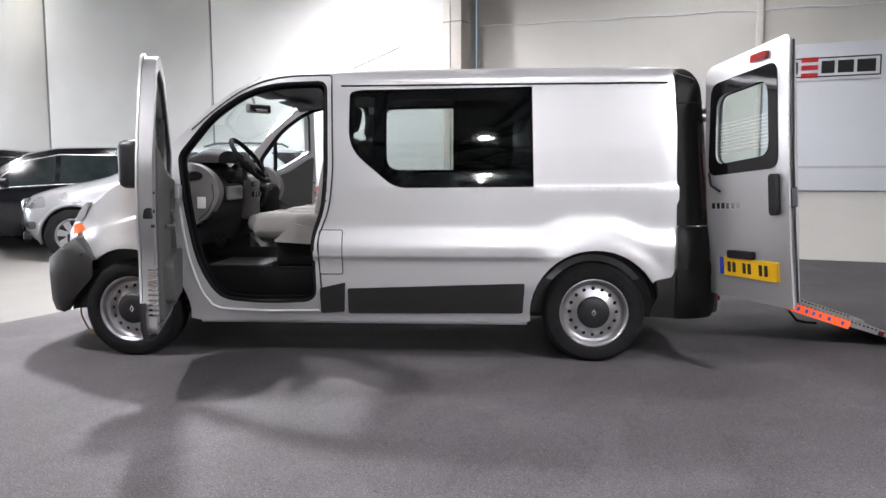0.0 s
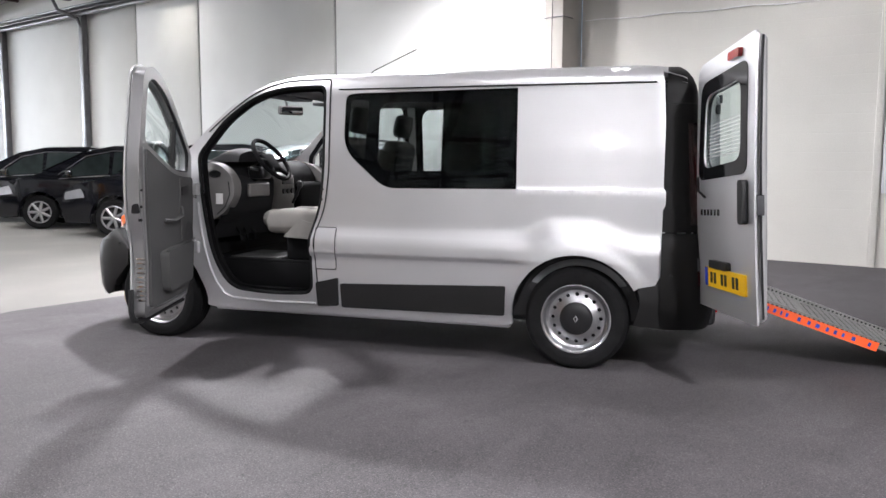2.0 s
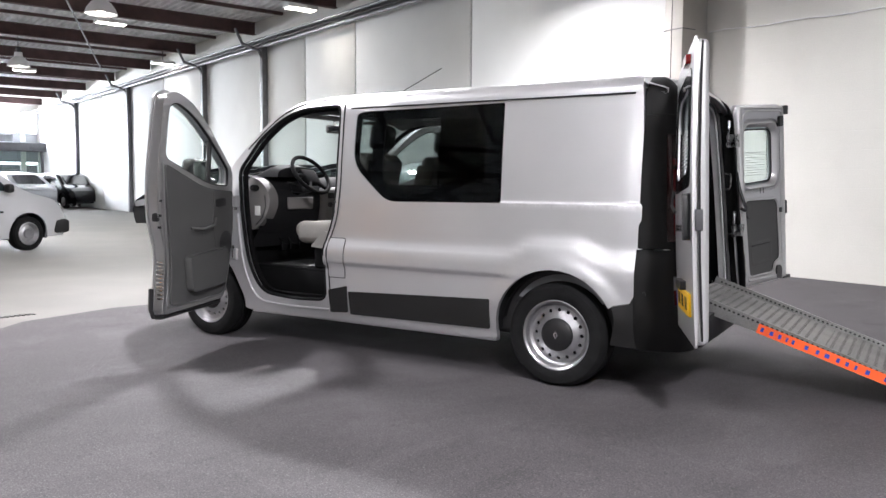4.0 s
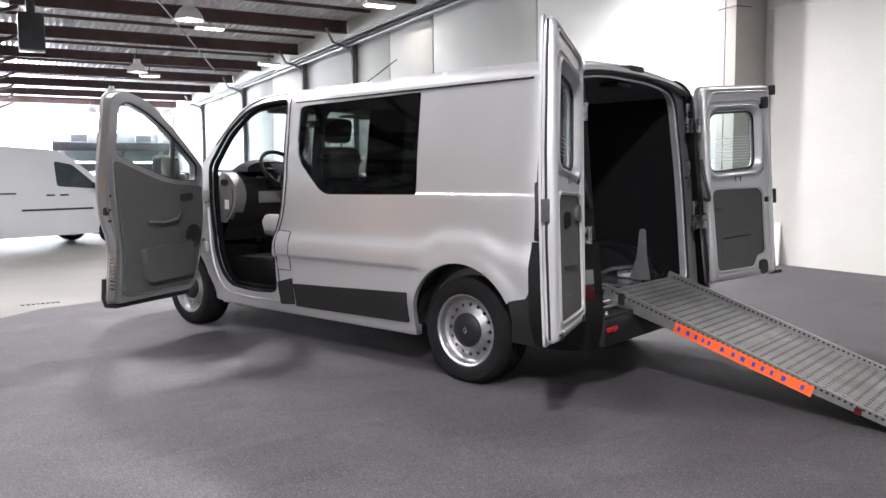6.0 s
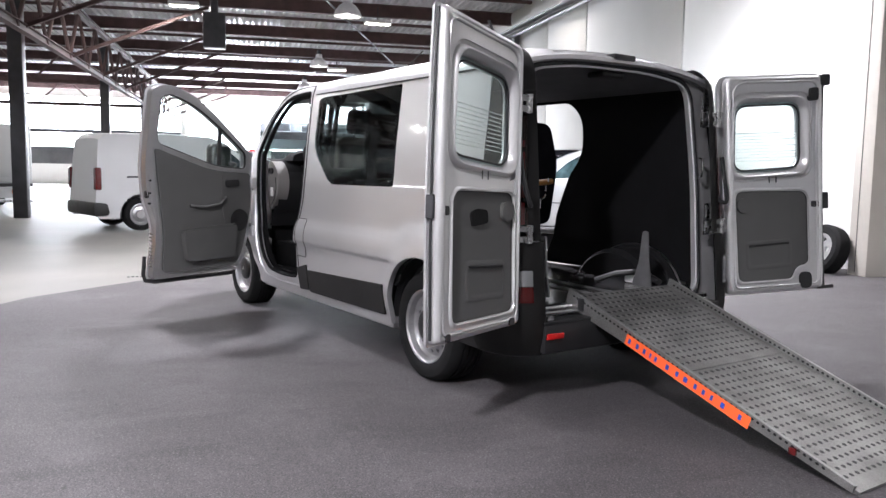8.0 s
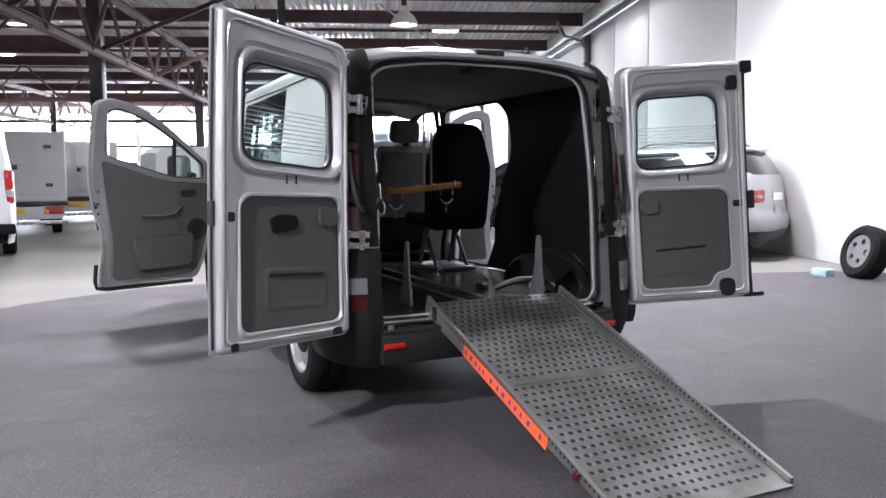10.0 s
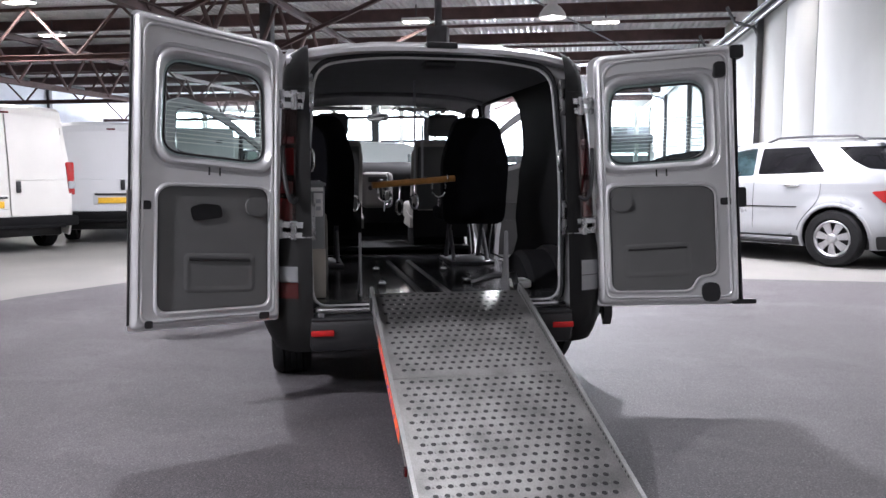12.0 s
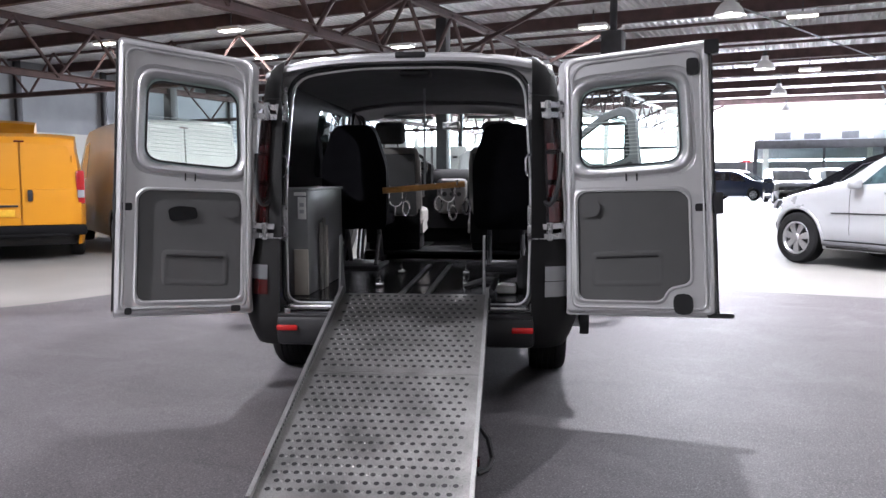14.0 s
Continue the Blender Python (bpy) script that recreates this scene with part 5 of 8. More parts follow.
box(bm, (2.043, -0.665, 1.140), (0.006, 0.075, 0.022), 0.002)
part("sticker", bm, PAPER, cab, "white stickers")
for z in (1.075, 1.035):
    bm = bmesh.new()
    box(bm, (2.0475, -0.655, z), (0.003, 0.026, 0.022))
    part("sticker_mark", bm, GREYPRINT, cab)
bm = bmesh.new()
box(bm, (2.05, -0.662, 0.672), (0.022, 0.085, 0.275), 0.004)
part("beige_panel", bm, BEIGEBOARD, cab, "beige lower end panel")
for x, z, c in ((1.80, 0.955, CLOTH), (1.72, 0.985, CLOTH), (1.66, 0.93, BEIGEBOARD)):
    bm = bmesh.new()
    box(bm, (x, -0.604, (0.533 + z) / 2), (0.045, 0.016, z - 0.533), 0.004)
    part("pale_slat", bm, c, van, "pale slat standing against the cabinet")
bm = bmesh.new()
tube(bm, [(1.345, -0.285, 1.148), (1.30, 0.27, 1.192)], 0.021, 10)
bar = part("wooden_bar", bm, WOOD, van, "varnished wooden bar with bright hooks")
for y, z in ((-0.20, 1.145), (0.16, 1.175)):
    bm = bmesh.new()
    tube(bm, [Vector((1.32, y + 0.045 * math.cos(a), z - 0.055 + 0.05 * math.sin(a))) for a in [radians(200 + 20 * k) for k in range(8)]], 0.006, 6)
    tube(bm, [(1.32, y - 0.045, z - 0.05), (1.32, y - 0.045, z - 0.005)], 0.006, 6)
    tube(bm, [(1.32, y + 0.045, z - 0.05), (1.32, y + 0.045, z - 0.005)], 0.006, 6)
    tube(bm, [(1.32, y, z - 0.10), (1.325, y - 0.006, z - 0.165)], 0.006, 6)
    part("hook", bm, CHROME, bar, "bright metal hook")
for y, z in ((-0.24, 1.15), (-0.05, 1.165), (0.07, 1.175), (0.22, 1.187)):
    bm = bmesh.new()
    cyl(bm, (1.325, y, z), (1.325, y, z + 0.03), 0.006, 8)
    part("peg", bm, CHROME, bar, "small bright peg")
for y, z0, z1 in ((0.0, 1.17, 1.83), (0.05, 1.17, 1.55)):
    bm = bmesh.new()
    box(bm, (1.32, y, (z0 + z1) / 2), (0.004, 0.014, z1 - z0))
    part("hanging_belt", bm, GREYBOX, bar, "thin grey hanging belt")
# buckles and belt loops that hang between the front seats
for x, y, z in ((0.05, -0.03, 1.02), (-0.05, 0.08, 0.94), (0.0, 0.20, 0.99), (0.10, -0.30, 0.98)):
    bm = bmesh.new()
    tube(bm, [Vector((x, y + 0.030 * math.cos(a), z + 0.062 * math.sin(a))) for a in [radians(30 * k) for k in range(13)]], 0.011, 6, False)
    tube(bm, [(x, y, z + 0.06), (x - 0.05, y + 0.01, z + 0.20)], 0.008, 6)
    part("belt_loop", bm, CHROME, van, "pale belt loop with a bright buckle")
for y in (-0.425, 0.43):
    bm = bmesh.new()
    panel(bm, rounded([(1.93, 0.54), (2.09, 0.54), (2.06, 0.70), (2.045, 0.895), (2.005, 0.895), (1.985, 0.70)], 0.02, 3), lambda x, z, d: Vector((x, y - 0.006 + d, z)), 0.012, (), 0.1)
    part("ramp_post", bm, POSTALU, van, "grey tapered metal bracket beside the ramp")
bm = bmesh.new()
tube(bm, [(1.72, 0.30, 0.55), (1.80, 0.42, 0.60), (1.95, 0.50, 0.62), (2.12, 0.47, 0.575)], 0.02, 8)
part("strap", bm, BLACK, van, "black tie-down strap")
bm = bmesh.new()
box(bm, (1.86, 0.56, 0.56), (0.14, 0.12, 0.05), 0.015)
part("white_cloth", bm, PAPER, van, "small white cloth on the cargo floor")
bm = bmesh.new()
tube(bm, [(-2.02, -0.72, 0.33), (-2.0, -0.74, 0.24), (-1.93, -0.77, 0.14), (-1.80, -0.80, 0.06), (-1.72, -0.82, 0.02)], 0.006, 6)
part("loose_cable", bm, material("ochre_cable", (0.16, 0.10, 0.04), 0.6), van, "thin brown cable hanging below the bumper")

for y in (-0.07, 0.09):
    bm = bmesh.new()
    box(bm, (1.25, y, 0.537), (1.75, 0.035, 0.010), 0.003)
    box(bm, (1.25, y, 0.5425), (1.75, 0.012, 0.003))
    part("floor_track", bm, ALU, van, "aluminium track let into the cargo floor")
for y in (-0.712, 0.700):
    bm = bmesh.new()
    k = 1 if y > 0 else -1
    tube(bm, [(2.20, y, 1.36), (2.235, y - k * 0.02, 1.355), (2.245, y - k * 0.03, 1.33), (2.245, y - k * 0.03, 1.27), (2.235, y - k * 0.02, 1.245), (2.20, y, 1.24)], 0.007, 8)
    part("grab_handle", bm, CHROME, van, "small bright grab handle on the pillar")
bm = bmesh.new()
box(bm, (2.02, 0.03, 1.835), (0.14, 0.18, 0.035), 0.015, seg=3)
part("ceiling_lamp", bm, TRIM, van, "dark oval lamp in the headliner")
for x, y in ((1.55, 0.30), (1.62, -0.26), (0.95, 0.26), (0.90, -0.22)):
    bm = bmesh.new()
    box(bm, (x, y, 0.548), (0.10, 0.05, 0.028), 0.008)
    tube(bm, [(x, y, 0.56), (x + 0.03, y, 0.60), (x + 0.07, y, 0.585)], 0.008, 8)
    part("tie_down", bm, CHROME, van, "bright tie-down fitting on the floor")

# -------- doors --------
def quad_map(hb, ht, fb, ft, z0, z1, W):
    """Maps w (from hinge to free edge) and z onto the plane of an open door; depth goes to the inner side."""
    hb, ht, fb, ft = map(Vector, (hb, ht, fb, ft))
    n = (fb - hb).cross(ht - hb).normalized()

    def f(w, z, d):
        a, b = w / W, (z - z0) / (z1 - z0)
        p = (1 - b) * ((1 - a) * hb + a * fb) + b * ((1 - a) * ht + a * ft)
        return p + n * d
    return f, n


def rear_door(s):
    W = 0.72
    if s < 0:
        f0, n = quad_map((2.372, -0.853, 0.47), (2.311, -0.802, 1.90), (2.640, -1.553, 0.48), (2.572, -1.492, 1.985), 0.455, 1.89, W)
    else:
        f0, n = quad_map((2.33, 0.885, 0.48), (2.215, 0.835, 1.89), (2.515, 1.66, 0.50), (2.44, 1.60, 1.93), 0.455, 1.89, W)
    sg = -1 if s < 0 else 1

    def f(w, z, d):   # d counts from the outer skin inwards
        bow = 0.02 * (1 - ((z - 1.1) / 0.8) ** 2) + 0.03 * (1 - (w / W)) ** 2 * 0
        return f0(w, z, sg * (d - (0.075 if s < 0 else 0.045) - bow))
    OUT = rounded([(0.0, 0.455), (W, 0.455), (W, 1.885), (W - 0.02, 1.90), (0.045, 1.88), (0.0, 1.845)], [0.02, 0.02, 0.02, 0.01, 0.03, 0.03], 4)
    GL = rounded([(0.095, 1.265), (0.575, 1.285), (0.565, 1.70), (0.115, 1.685)], 0.085, 6)
    GL_OUT = rounded([(0.03, 1.20), (0.645, 1.21), (0.64, 1.78), (0.06, 1.765)], 0.07, 5)
    bm = bmesh.new()
    panel(bm, OUT, f, 0.012, [GL], 0.09)
    door = part("rear_door", bm, PAINT, van, "open silver rear door with a window", 40)
    # inner frame pressed round the window and round the lower card
    bm = bmesh.new()
    INO = rounded([(0.022, 0.48), (W - 0.022, 0.48), (W - 0.022, 1.875), (0.045, 1.858)], [0.03, 0.03, 0.035, 0.06], 6)
    CARD = rounded([(0.075, 0.545), (0.60, 0.545), (0.60, 1.09), (0.56, 1.125), (0.08, 1.135)], [0.05, 0.05, 0.05, 0.04, 0.06], 5)
    if s > 0:
        CARD = rounded([(0.075, 0.545), (0.47, 0.545), (0.50, 0.62), (0.60, 0.64), (0.60, 1.09), (0.56, 1.125), (0.08, 1.135)], [0.05, 0.05, 0.05, 0.04, 0.05, 0.04, 0.06], 5)
    GIN = rounded([(0.07, 1.235), (0.60, 1.255), (0.592, 1.735), (0.09, 1.72)], 0.10, 6)
    HOLE = [(0.3325 + (w - 0.3325) * 1.17, 1.485 + (z - 1.485) * 1.19) for w, z in GIN]
    panel(bm, INO, lambda w, z, d: f(w, z, 0.062 - d), 0.05, [HOLE, CARD], 0.08)
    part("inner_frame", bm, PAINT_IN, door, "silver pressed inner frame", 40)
    def ring(name, outlines, mat, label="", parent=None):
        b = bmesh.new()
        rows = [[f(w, z, d) for w, z in o] for o, d in outlines]
        loft(b, rows, True)
        return part(name, b, mat, parent or door, label, 60)

    def grow(o, k):
        cx, cz = sum(p[0] for p in o) / len(o), sum(p[1] for p in o) / len(o)
        hw, hz = max(abs(p[0] - cx) for p in o), max(abs(p[1] - cz) for p in o)
        return [(cx + (w - cx) * (1 + k / hw), cz + (z - cz) * (1 + k / hz)) for w, z in o]
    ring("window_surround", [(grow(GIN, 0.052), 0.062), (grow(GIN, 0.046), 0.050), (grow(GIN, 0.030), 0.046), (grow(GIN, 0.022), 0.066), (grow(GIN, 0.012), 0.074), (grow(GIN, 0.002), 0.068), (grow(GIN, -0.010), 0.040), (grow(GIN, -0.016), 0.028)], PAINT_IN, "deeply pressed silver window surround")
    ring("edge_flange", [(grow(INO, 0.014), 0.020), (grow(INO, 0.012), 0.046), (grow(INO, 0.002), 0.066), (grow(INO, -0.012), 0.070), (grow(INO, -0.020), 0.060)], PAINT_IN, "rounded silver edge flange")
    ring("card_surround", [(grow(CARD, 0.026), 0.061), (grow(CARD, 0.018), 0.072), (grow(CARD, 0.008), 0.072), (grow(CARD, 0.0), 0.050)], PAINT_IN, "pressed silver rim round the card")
    bm = bmesh.new()
    pts = [f(w, z, 0.066) for w, z in dense(rounded([(0.045, 0.505), (W - 0.05, 0.505), (W - 0.05, 1.845), (0.075, 1.83)], [0.04, 0.04, 0.06, 0.10], 6), 0.06)]
    tube(bm, pts + pts[:1], 0.008, 6, False)
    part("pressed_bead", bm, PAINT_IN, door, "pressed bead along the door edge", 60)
    bm = bmesh.new()
    panel(bm, GL_OUT, lambda w, z, d: f(w, z, d - 0.004), 0.004, [GL], 0.1)
    part("window_border", bm, FRIT, door, "black printed window border")
    bm = bmesh.new()
    panel(bm, rounded([(0.075, 1.245), (0.595, 1.265), (0.585, 1.72), (0.095, 1.705)], 0.095, 6), lambda w, z, d: f(w, z, 0.022 + d), 0.004, (), 0.2)
    g = part("pane", bm, PALEGLASS, door, "pale greenish glass")
    g.visible_shadow = False
    # heating wires as thin lines on the glass
    bm = bmesh.new()
    for k in range(10):
        z = 1.33 + 0.02 * k
        vs = [f(w, zz, 0.020) for w, zz in ((0.10, z), (0.565, z + 0.003), (0.565, z + 0.0065), (0.10, z + 0.0035))]
        add(bm, vs, [(0, 1, 2, 3)])
    part("heating_grid", bm, PAPER, g, "thin pale heating wires")
    bm = bmesh.new()
    tube(bm, [f(w, z, 0.03) for w, z in dense(GL, 0.05)] + [f(*GL[0], 0.03)], 0.006, 6, False)
    part("window_seal", bm, BLACK, door, "black window seal")
    bm = bmesh.new()
    panel(bm, CARD, lambda w, z, d: f(w, z, 0.056 - d), 0.02, (), 0.09)
    card = part("door_card", bm, DOORCARD, door, "grey plastic door card")
    # dark tube drawn as the shadow line inside the card's rim
    bm = bmesh.new()
    tube(bm, [f(w, z, 0.057) for w, z in dense(CARD, 0.05)] + [f(*CARD[0], 0.057)], 0.004, 6, False)
    part("card_shadow_line", bm, TRIM, card, "dark line for the shadow round the card")

    def block(name, w0, w1, z0, z1, d0, d1, mat, parent, label="", r=0.01):
        b = bmesh.new()
        panel(b, rounded([(w0, z0), (w1, z0), (w1, z1), (w0, z1)], r, 3), lambda w, z, d: f(w, z, d0 + d), d1 - d0, (), 0.2)
        return part(name, b, mat, parent, label)
    # recessed pockets as raised rims
    bm = bmesh.new()
    loft(bm, [[f(w, z, d) for w, z in rounded([(0.14 + k, 0.615 + k), (0.48 - k, 0.625 + k), (0.48 - k, 0.815 - k), (0.14 + k, 0.805 - k)], 0.03, 4)] for k, d in ((0.0, 0.0565), (0.006, 0.0585), (0.020, 0.0580), (0.032, 0.0565))], True)
    part("pocket_rim", bm, DOORCARD, card, "", 60)
    # dark bar in place of the shadow below the pocket's upper edge
    bm = bmesh.new()
    tube(bm, [f(0.165, 0.775, 0.058), f(0.455, 0.785, 0.058)], 0.007, 6)
    part("pocket_shade", bm, TRIM, card, "dark bar for the shade at the pocket's top")
    if s < 0:
        b = bmesh.new()
        panel(b, rounded([(0.30, 0.985), (0.44, 0.965), (0.455, 1.03), (0.40, 1.05), (0.31, 1.045)], 0.02, 4), lambda w, z, d: f(w, z, 0.058 + d), 0.006, (), 0.05)
        part("door_pull", b, RUBBER, card, "black recessed door pull")
    for w in (0.315, 0.365):
        block("sticker_mark", w, w + 0.008, 1.185, 1.225, 0.066, 0.068, BLACK, door, "small dark clip below the window", 0.002)
    block("knob_plate", 0.085, 0.19, 0.995, 1.09, 0.057, 0.075, DOORCARD, card, "round grey strap plate", 0.045)
    block("latch", W - 0.09, W - 0.03, 1.015, 1.055, 0.02, 0.07, BLACK, door, "black latch")
    if s > 0:
        block("top_latch", W - 0.11, W - 0.055, 1.715, 1.80, 0.05, 0.085, BLACK, door, "black top latch", 0.02)
        block("top_hook", W - 0.03, W + 0.035, 1.815, 1.885, 0.02, 0.075, BLACK, door, "black hook at the top corner", 0.012)
        block("bottom_latch", W - 0.20, W - 0.11, 0.475, 0.585, 0.03, 0.075, BLACK, door, "black bottom latch", 0.04)
        block("latch_tip", W - 0.05, W + 0.07, 0.46, 0.485, 0.01, 0.06, BLACK, door)
        block("lock", W - 0.01, W + 0.035, 1.0, 1.11, -0.01, 0.07, BLACK, door, "black lock on the door edge")
        block("edge_strip", W - 0.004, W + 0.005, 0.47, 1.88, 0.0, 0.055, BLACK, door, "black rubber edge strip", 0.003)
    else:
        bm = bmesh.new()
        tube(bm, [f(W + 0.001, z, 0.034) for z in (0.49, 0.9, 1.3, 1.7, 1.87)], 0.006, 6)
        part("edge_seal", bm, BLACK, door, "black seal along the door edge")
        block("edge_catch", W - 0.006, W + 0.008, 1.0, 1.10, 0.012, 0.05, DARKSTEEL, door, "dark catch plate in the door edge", 0.004)
        block("bottom_stop", 0.62, 0.655, 0.475, 0.51, 0.05, 0.075, BLACK, door, "", 0.01)
        block("bottom_stop", 0.07, 0.12, 0.475, 0.51, 0.05, 0.075, BLACK, door, "", 0.01)
        # outer fittings: handle, plate, brake lamp
        block("door_handle", 0.60, 0.655, 0.955, 1.18, -0.035, 0.0, BLACK, door, "black upright door handle", 0.025)
        plate = block("number_plate", 0.125, 0.625, 0.588, 0.698, -0.012, 0.0, PLATE, door, "yellow number plate with a blue end", 0.006)
        block("blue_end", 0.127, 0.165, 0.590, 0.696, -0.0135, -0.011, BLUE, plate, "", 0.003)
        for i, (a, b_) in enumerate(((0.20, 0.228), (0.245, 0.273), (0.335, 0.363), (0.38, 0.408), (0.475, 0.503), (0.52, 0.548))):
            block("plate_bar", a, b_, 0.612, 0.674, -0.0135, -0.011, BLACKPRINT, plate, "plain dark bar", 0.004)
        block("plate_light", 0.22, 0.44, 0.700, 0.745, -0.03, 0.0, BLACK, door, "black plate light housing", 0.012)
        block("brake_light", 0.44, 0.57, 1.806, 1.852, -0.025, 0.0, REDLAMP, door, "red high brake light", 0.015)
        for i in range(6):
            block("badge_bar", 0.06 + 0.045 * i, 0.09 + 0.045 * i, 0.995, 1.03, -0.004, 0.0, CHROME, door, "plain bright badge bar", 0.003)
        bm = bmesh.new()
        tube(bm, [f(0.05, 1.22, -0.015), f(0.09, 1.14, -0.03), f(0.16, 1.10, -0.02)], 0.008, 6)
        part("wiper", bm, BLACK, door, "black rear wiper")
    # hinges and check strap
    for z in (0.93, 1.60):
        b = bmesh.new()
        hx = rear_x(z)
        p0 = Vector((hx - 0.03, s * 0.69, z))
        p1 = f(0.03, z, 0.02)
        mid = (p0 + p1) / 2 + Vector((0.05, 0, 0))
        for dz in (-0.027, 0.027):
            for a, c in ((p0, mid), (mid, p1)):
                across = (c - a).normalized().cross(Vector((0, 0, 1))) * 0.008
                add(b, [q + across * i + Vector((0, 0, dz + k * 0.015)) for q in (a, c) for i, k in ((-1, -1), (1, -1), (1, 1), (-1, 1))], [(0, 1, 2, 3), (7, 6, 5, 4), (0, 4, 5, 1), (1, 5, 6, 2), (2, 6, 7, 3), (3, 7, 4, 0)])
        box(b, tuple(p0 + Vector((0.010, s * 0.012, 0.05))), (0.018, 0.045, 0.20), 0.006)
        box(b, tuple(p0 + Vector((0.012, s * 0.045, 0))), (0.020, 0.10, 0.085), 0.006)
        for q, r in ((mid, 0.017), (p0 + (mid - p0) * 0.45, 0.011), (p1 + (mid - p1) * 0.3, 0.013)):
            cyl(b, q - Vector((0, 0, 0.048)), q + Vector((0, 0, 0.048)), r, 12)
        for k in (0.02, 0.06):
            cyl(b, p0 + Vector((0.02, s * k, 0)), p0 + Vector((0.032, s * k, 0)), 0.011, 6)
        part("hinge", b, HINGEMETAL, door, "bright two-armed metal hinge")
    b = bmesh.new()
    p0, p3 = f(0.005, 1.36, 0.05), Vector((2.30, s * 0.775, 1.10))
    p1, p2 = p0 + Vector((0.03, 0, -0.22)), p3 + Vector((0.09, s * 0.03, -0.06))
    tube(b, [(1 - k) ** 3 * p0 + 3 * k * (1 - k) ** 2 * p1 + 3 * k * k * (1 - k) * p2 + k ** 3 * p3 for k in [j / 12 for j in range(13)]], 0.012, 8)
    part("check_strap", b, BLACK, door, "black check strap")
    return door


rear_door(-1)
rear_door(1)


def front_door(s):
    W, z0, z1 = 1.0, 0.35, 1.86
    if s < 0:
        f0, n = quad_map((-1.225, -0.925, z0), (-1.225, -0.90, z1), (-0.90, -1.98, z0), (-0.90, -1.93, z1), z0, z1, 1.02)
    else:
        f0, n = quad_map((-1.225, 0.925, z0), (-1.225, 0.90, z1), (-0.86, 1.82, z0), (-0.90, 1.75, z1), z0, z1, W)
    sg = -1 if s < 0 else 1

    def f(w, z, d):     # d from the outer skin towards the inner side
        return f0(w, z, sg * (d - 0.07 - 0.03 * (1 - ((z - 0.8) / 0.9) ** 2)))
    OUT = rounded([(0.10, 0.50), (0.16, 0.36), (0.93, 0.345), (0.90, 0.62), (0.895, 0.80), (0.97, 0.98), (1.0, 1.25), (0.965, 1.86), (0.84, 1.905), (0.62, 1.845), (0.42, 1.71), (0.20, 1.52), (0.03, 1.36), (0.02, 1.0), (0.03, 0.75)],
        [0.1, 0.06, 0.05, 0.1, 0.1, 0.1, 0.1, 0.05, 0.06, 0.1, 0.1, 0.1, 0.05, 0.1, 0.1], 4)
    GL = rounded([(0.095, 1.235), (0.30, 1.245), (0.42, 1.268), (0.90, 1.43), (0.885, 1.79), (0.80, 1.82), (0.62, 1.76), (0.44, 1.65), (0.24, 1.495), (0.10, 1.37)], [0.04, 0.08, 0.08, 0.06, 0.05, 0.05, 0.1, 0.1, 0.1, 0.03], 4)
    bm = bmesh.new()
    panel(bm, OUT, f, 0.012, [GL], 0.09)
    door = part("front_door", bm, PAINT, van, "wide-open silver front door", 40)
    bm = bmesh.new()
    cw, cz = 0.52, 1.05
    INN = [(cw + (w - cw) * 0.975, cz + (z - cz) * 0.985) for w, z in OUT]
    CARD = rounded([(0.14, 0.53), (0.20, 0.415), (0.845, 0.405), (0.83, 0.70), (0.865, 0.98), (0.925, 1.395), (0.50, 1.245), (0.34, 1.215), (0.065, 1.20), (0.055, 0.9)], [0.08, 0.08, 0.05, 0.1, 0.1, 0.04, 0.1, 0.1, 0.04, 0.1], 4)
    panel(bm, INN, lambda w, z, d: f(w, z, 0.085 - d), 0.07, [GL, CARD], 0.09)
    part("inner_frame", bm, PAINT_SHADED, door, "silver inner door frame", 40)
    bm = bmesh.new()
    for k, path in enumerate((((0.925, 1.40), (0.885, 1.0), (0.85, 0.70), (0.865, 0.42)), ((0.955, 1.20), (0.93, 1.02), (0.895, 0.86), (0.89, 0.64)), ((0.865, 0.39), (0.5, 0.385), (0.19, 0.395)))):
        tube(bm, [f(w, z, 0.086) for w, z in path], 0.006, 6)
    part("frame_fold", bm, PAINT_SHADED, door, "pressed folds in the door frame")
    for z in (1.14, 1.04, 0.96):
        bm = bmesh.new()
        cyl(bm, f(0.945, z, 0.075), f(0.945, z, 0.094), 0.009, 10)
        part("screw", bm, BLACK, door, "dark screw")
    bm = bmesh.new()
    panel(bm, CARD, lambda w, z, d: f(w, z, 0.105 - d), 0.05, (), 0.08)
    card = part("door_card", bm, DOORCARD, door, "grey door card", 40)
    bm = bmesh.new()
    panel(bm, rounded([(0.24, 0.50), (0.66, 0.48), (0.70, 0.74), (0.22, 0.77)], 0.04, 4), lambda w, z, d: f(w, z, 0.165 - d - 0.03 * (0.77 - z)), 0.06, (), 0.1)
    part("door_pocket", bm, DOORCARD, card, "deep grey door pocket")
    bm = bmesh.new()
    tube(bm, [f(0.30, 1.00, 0.11), f(0.36, 0.945, 0.135), f(0.50, 0.925, 0.14), f(0.62, 0.935, 0.11)], 0.012, 8)
    part("grab_edge", bm, DOORCARD, card, "curved grab edge")
    bm = bmesh.new()
    tube(bm, [f(0.335, 1.20, 0.106), f(0.335, 0.95, 0.106), f(0.30, 0.78, 0.106)], 0.005, 6)
    tube(bm, [f(0.24, 0.775, 0.150), f(0.71, 0.745, 0.150)], 0.005, 6)
    part("card_fold", bm, DOORCARD, card, "moulded fold in the card")
    bm = bmesh.new()
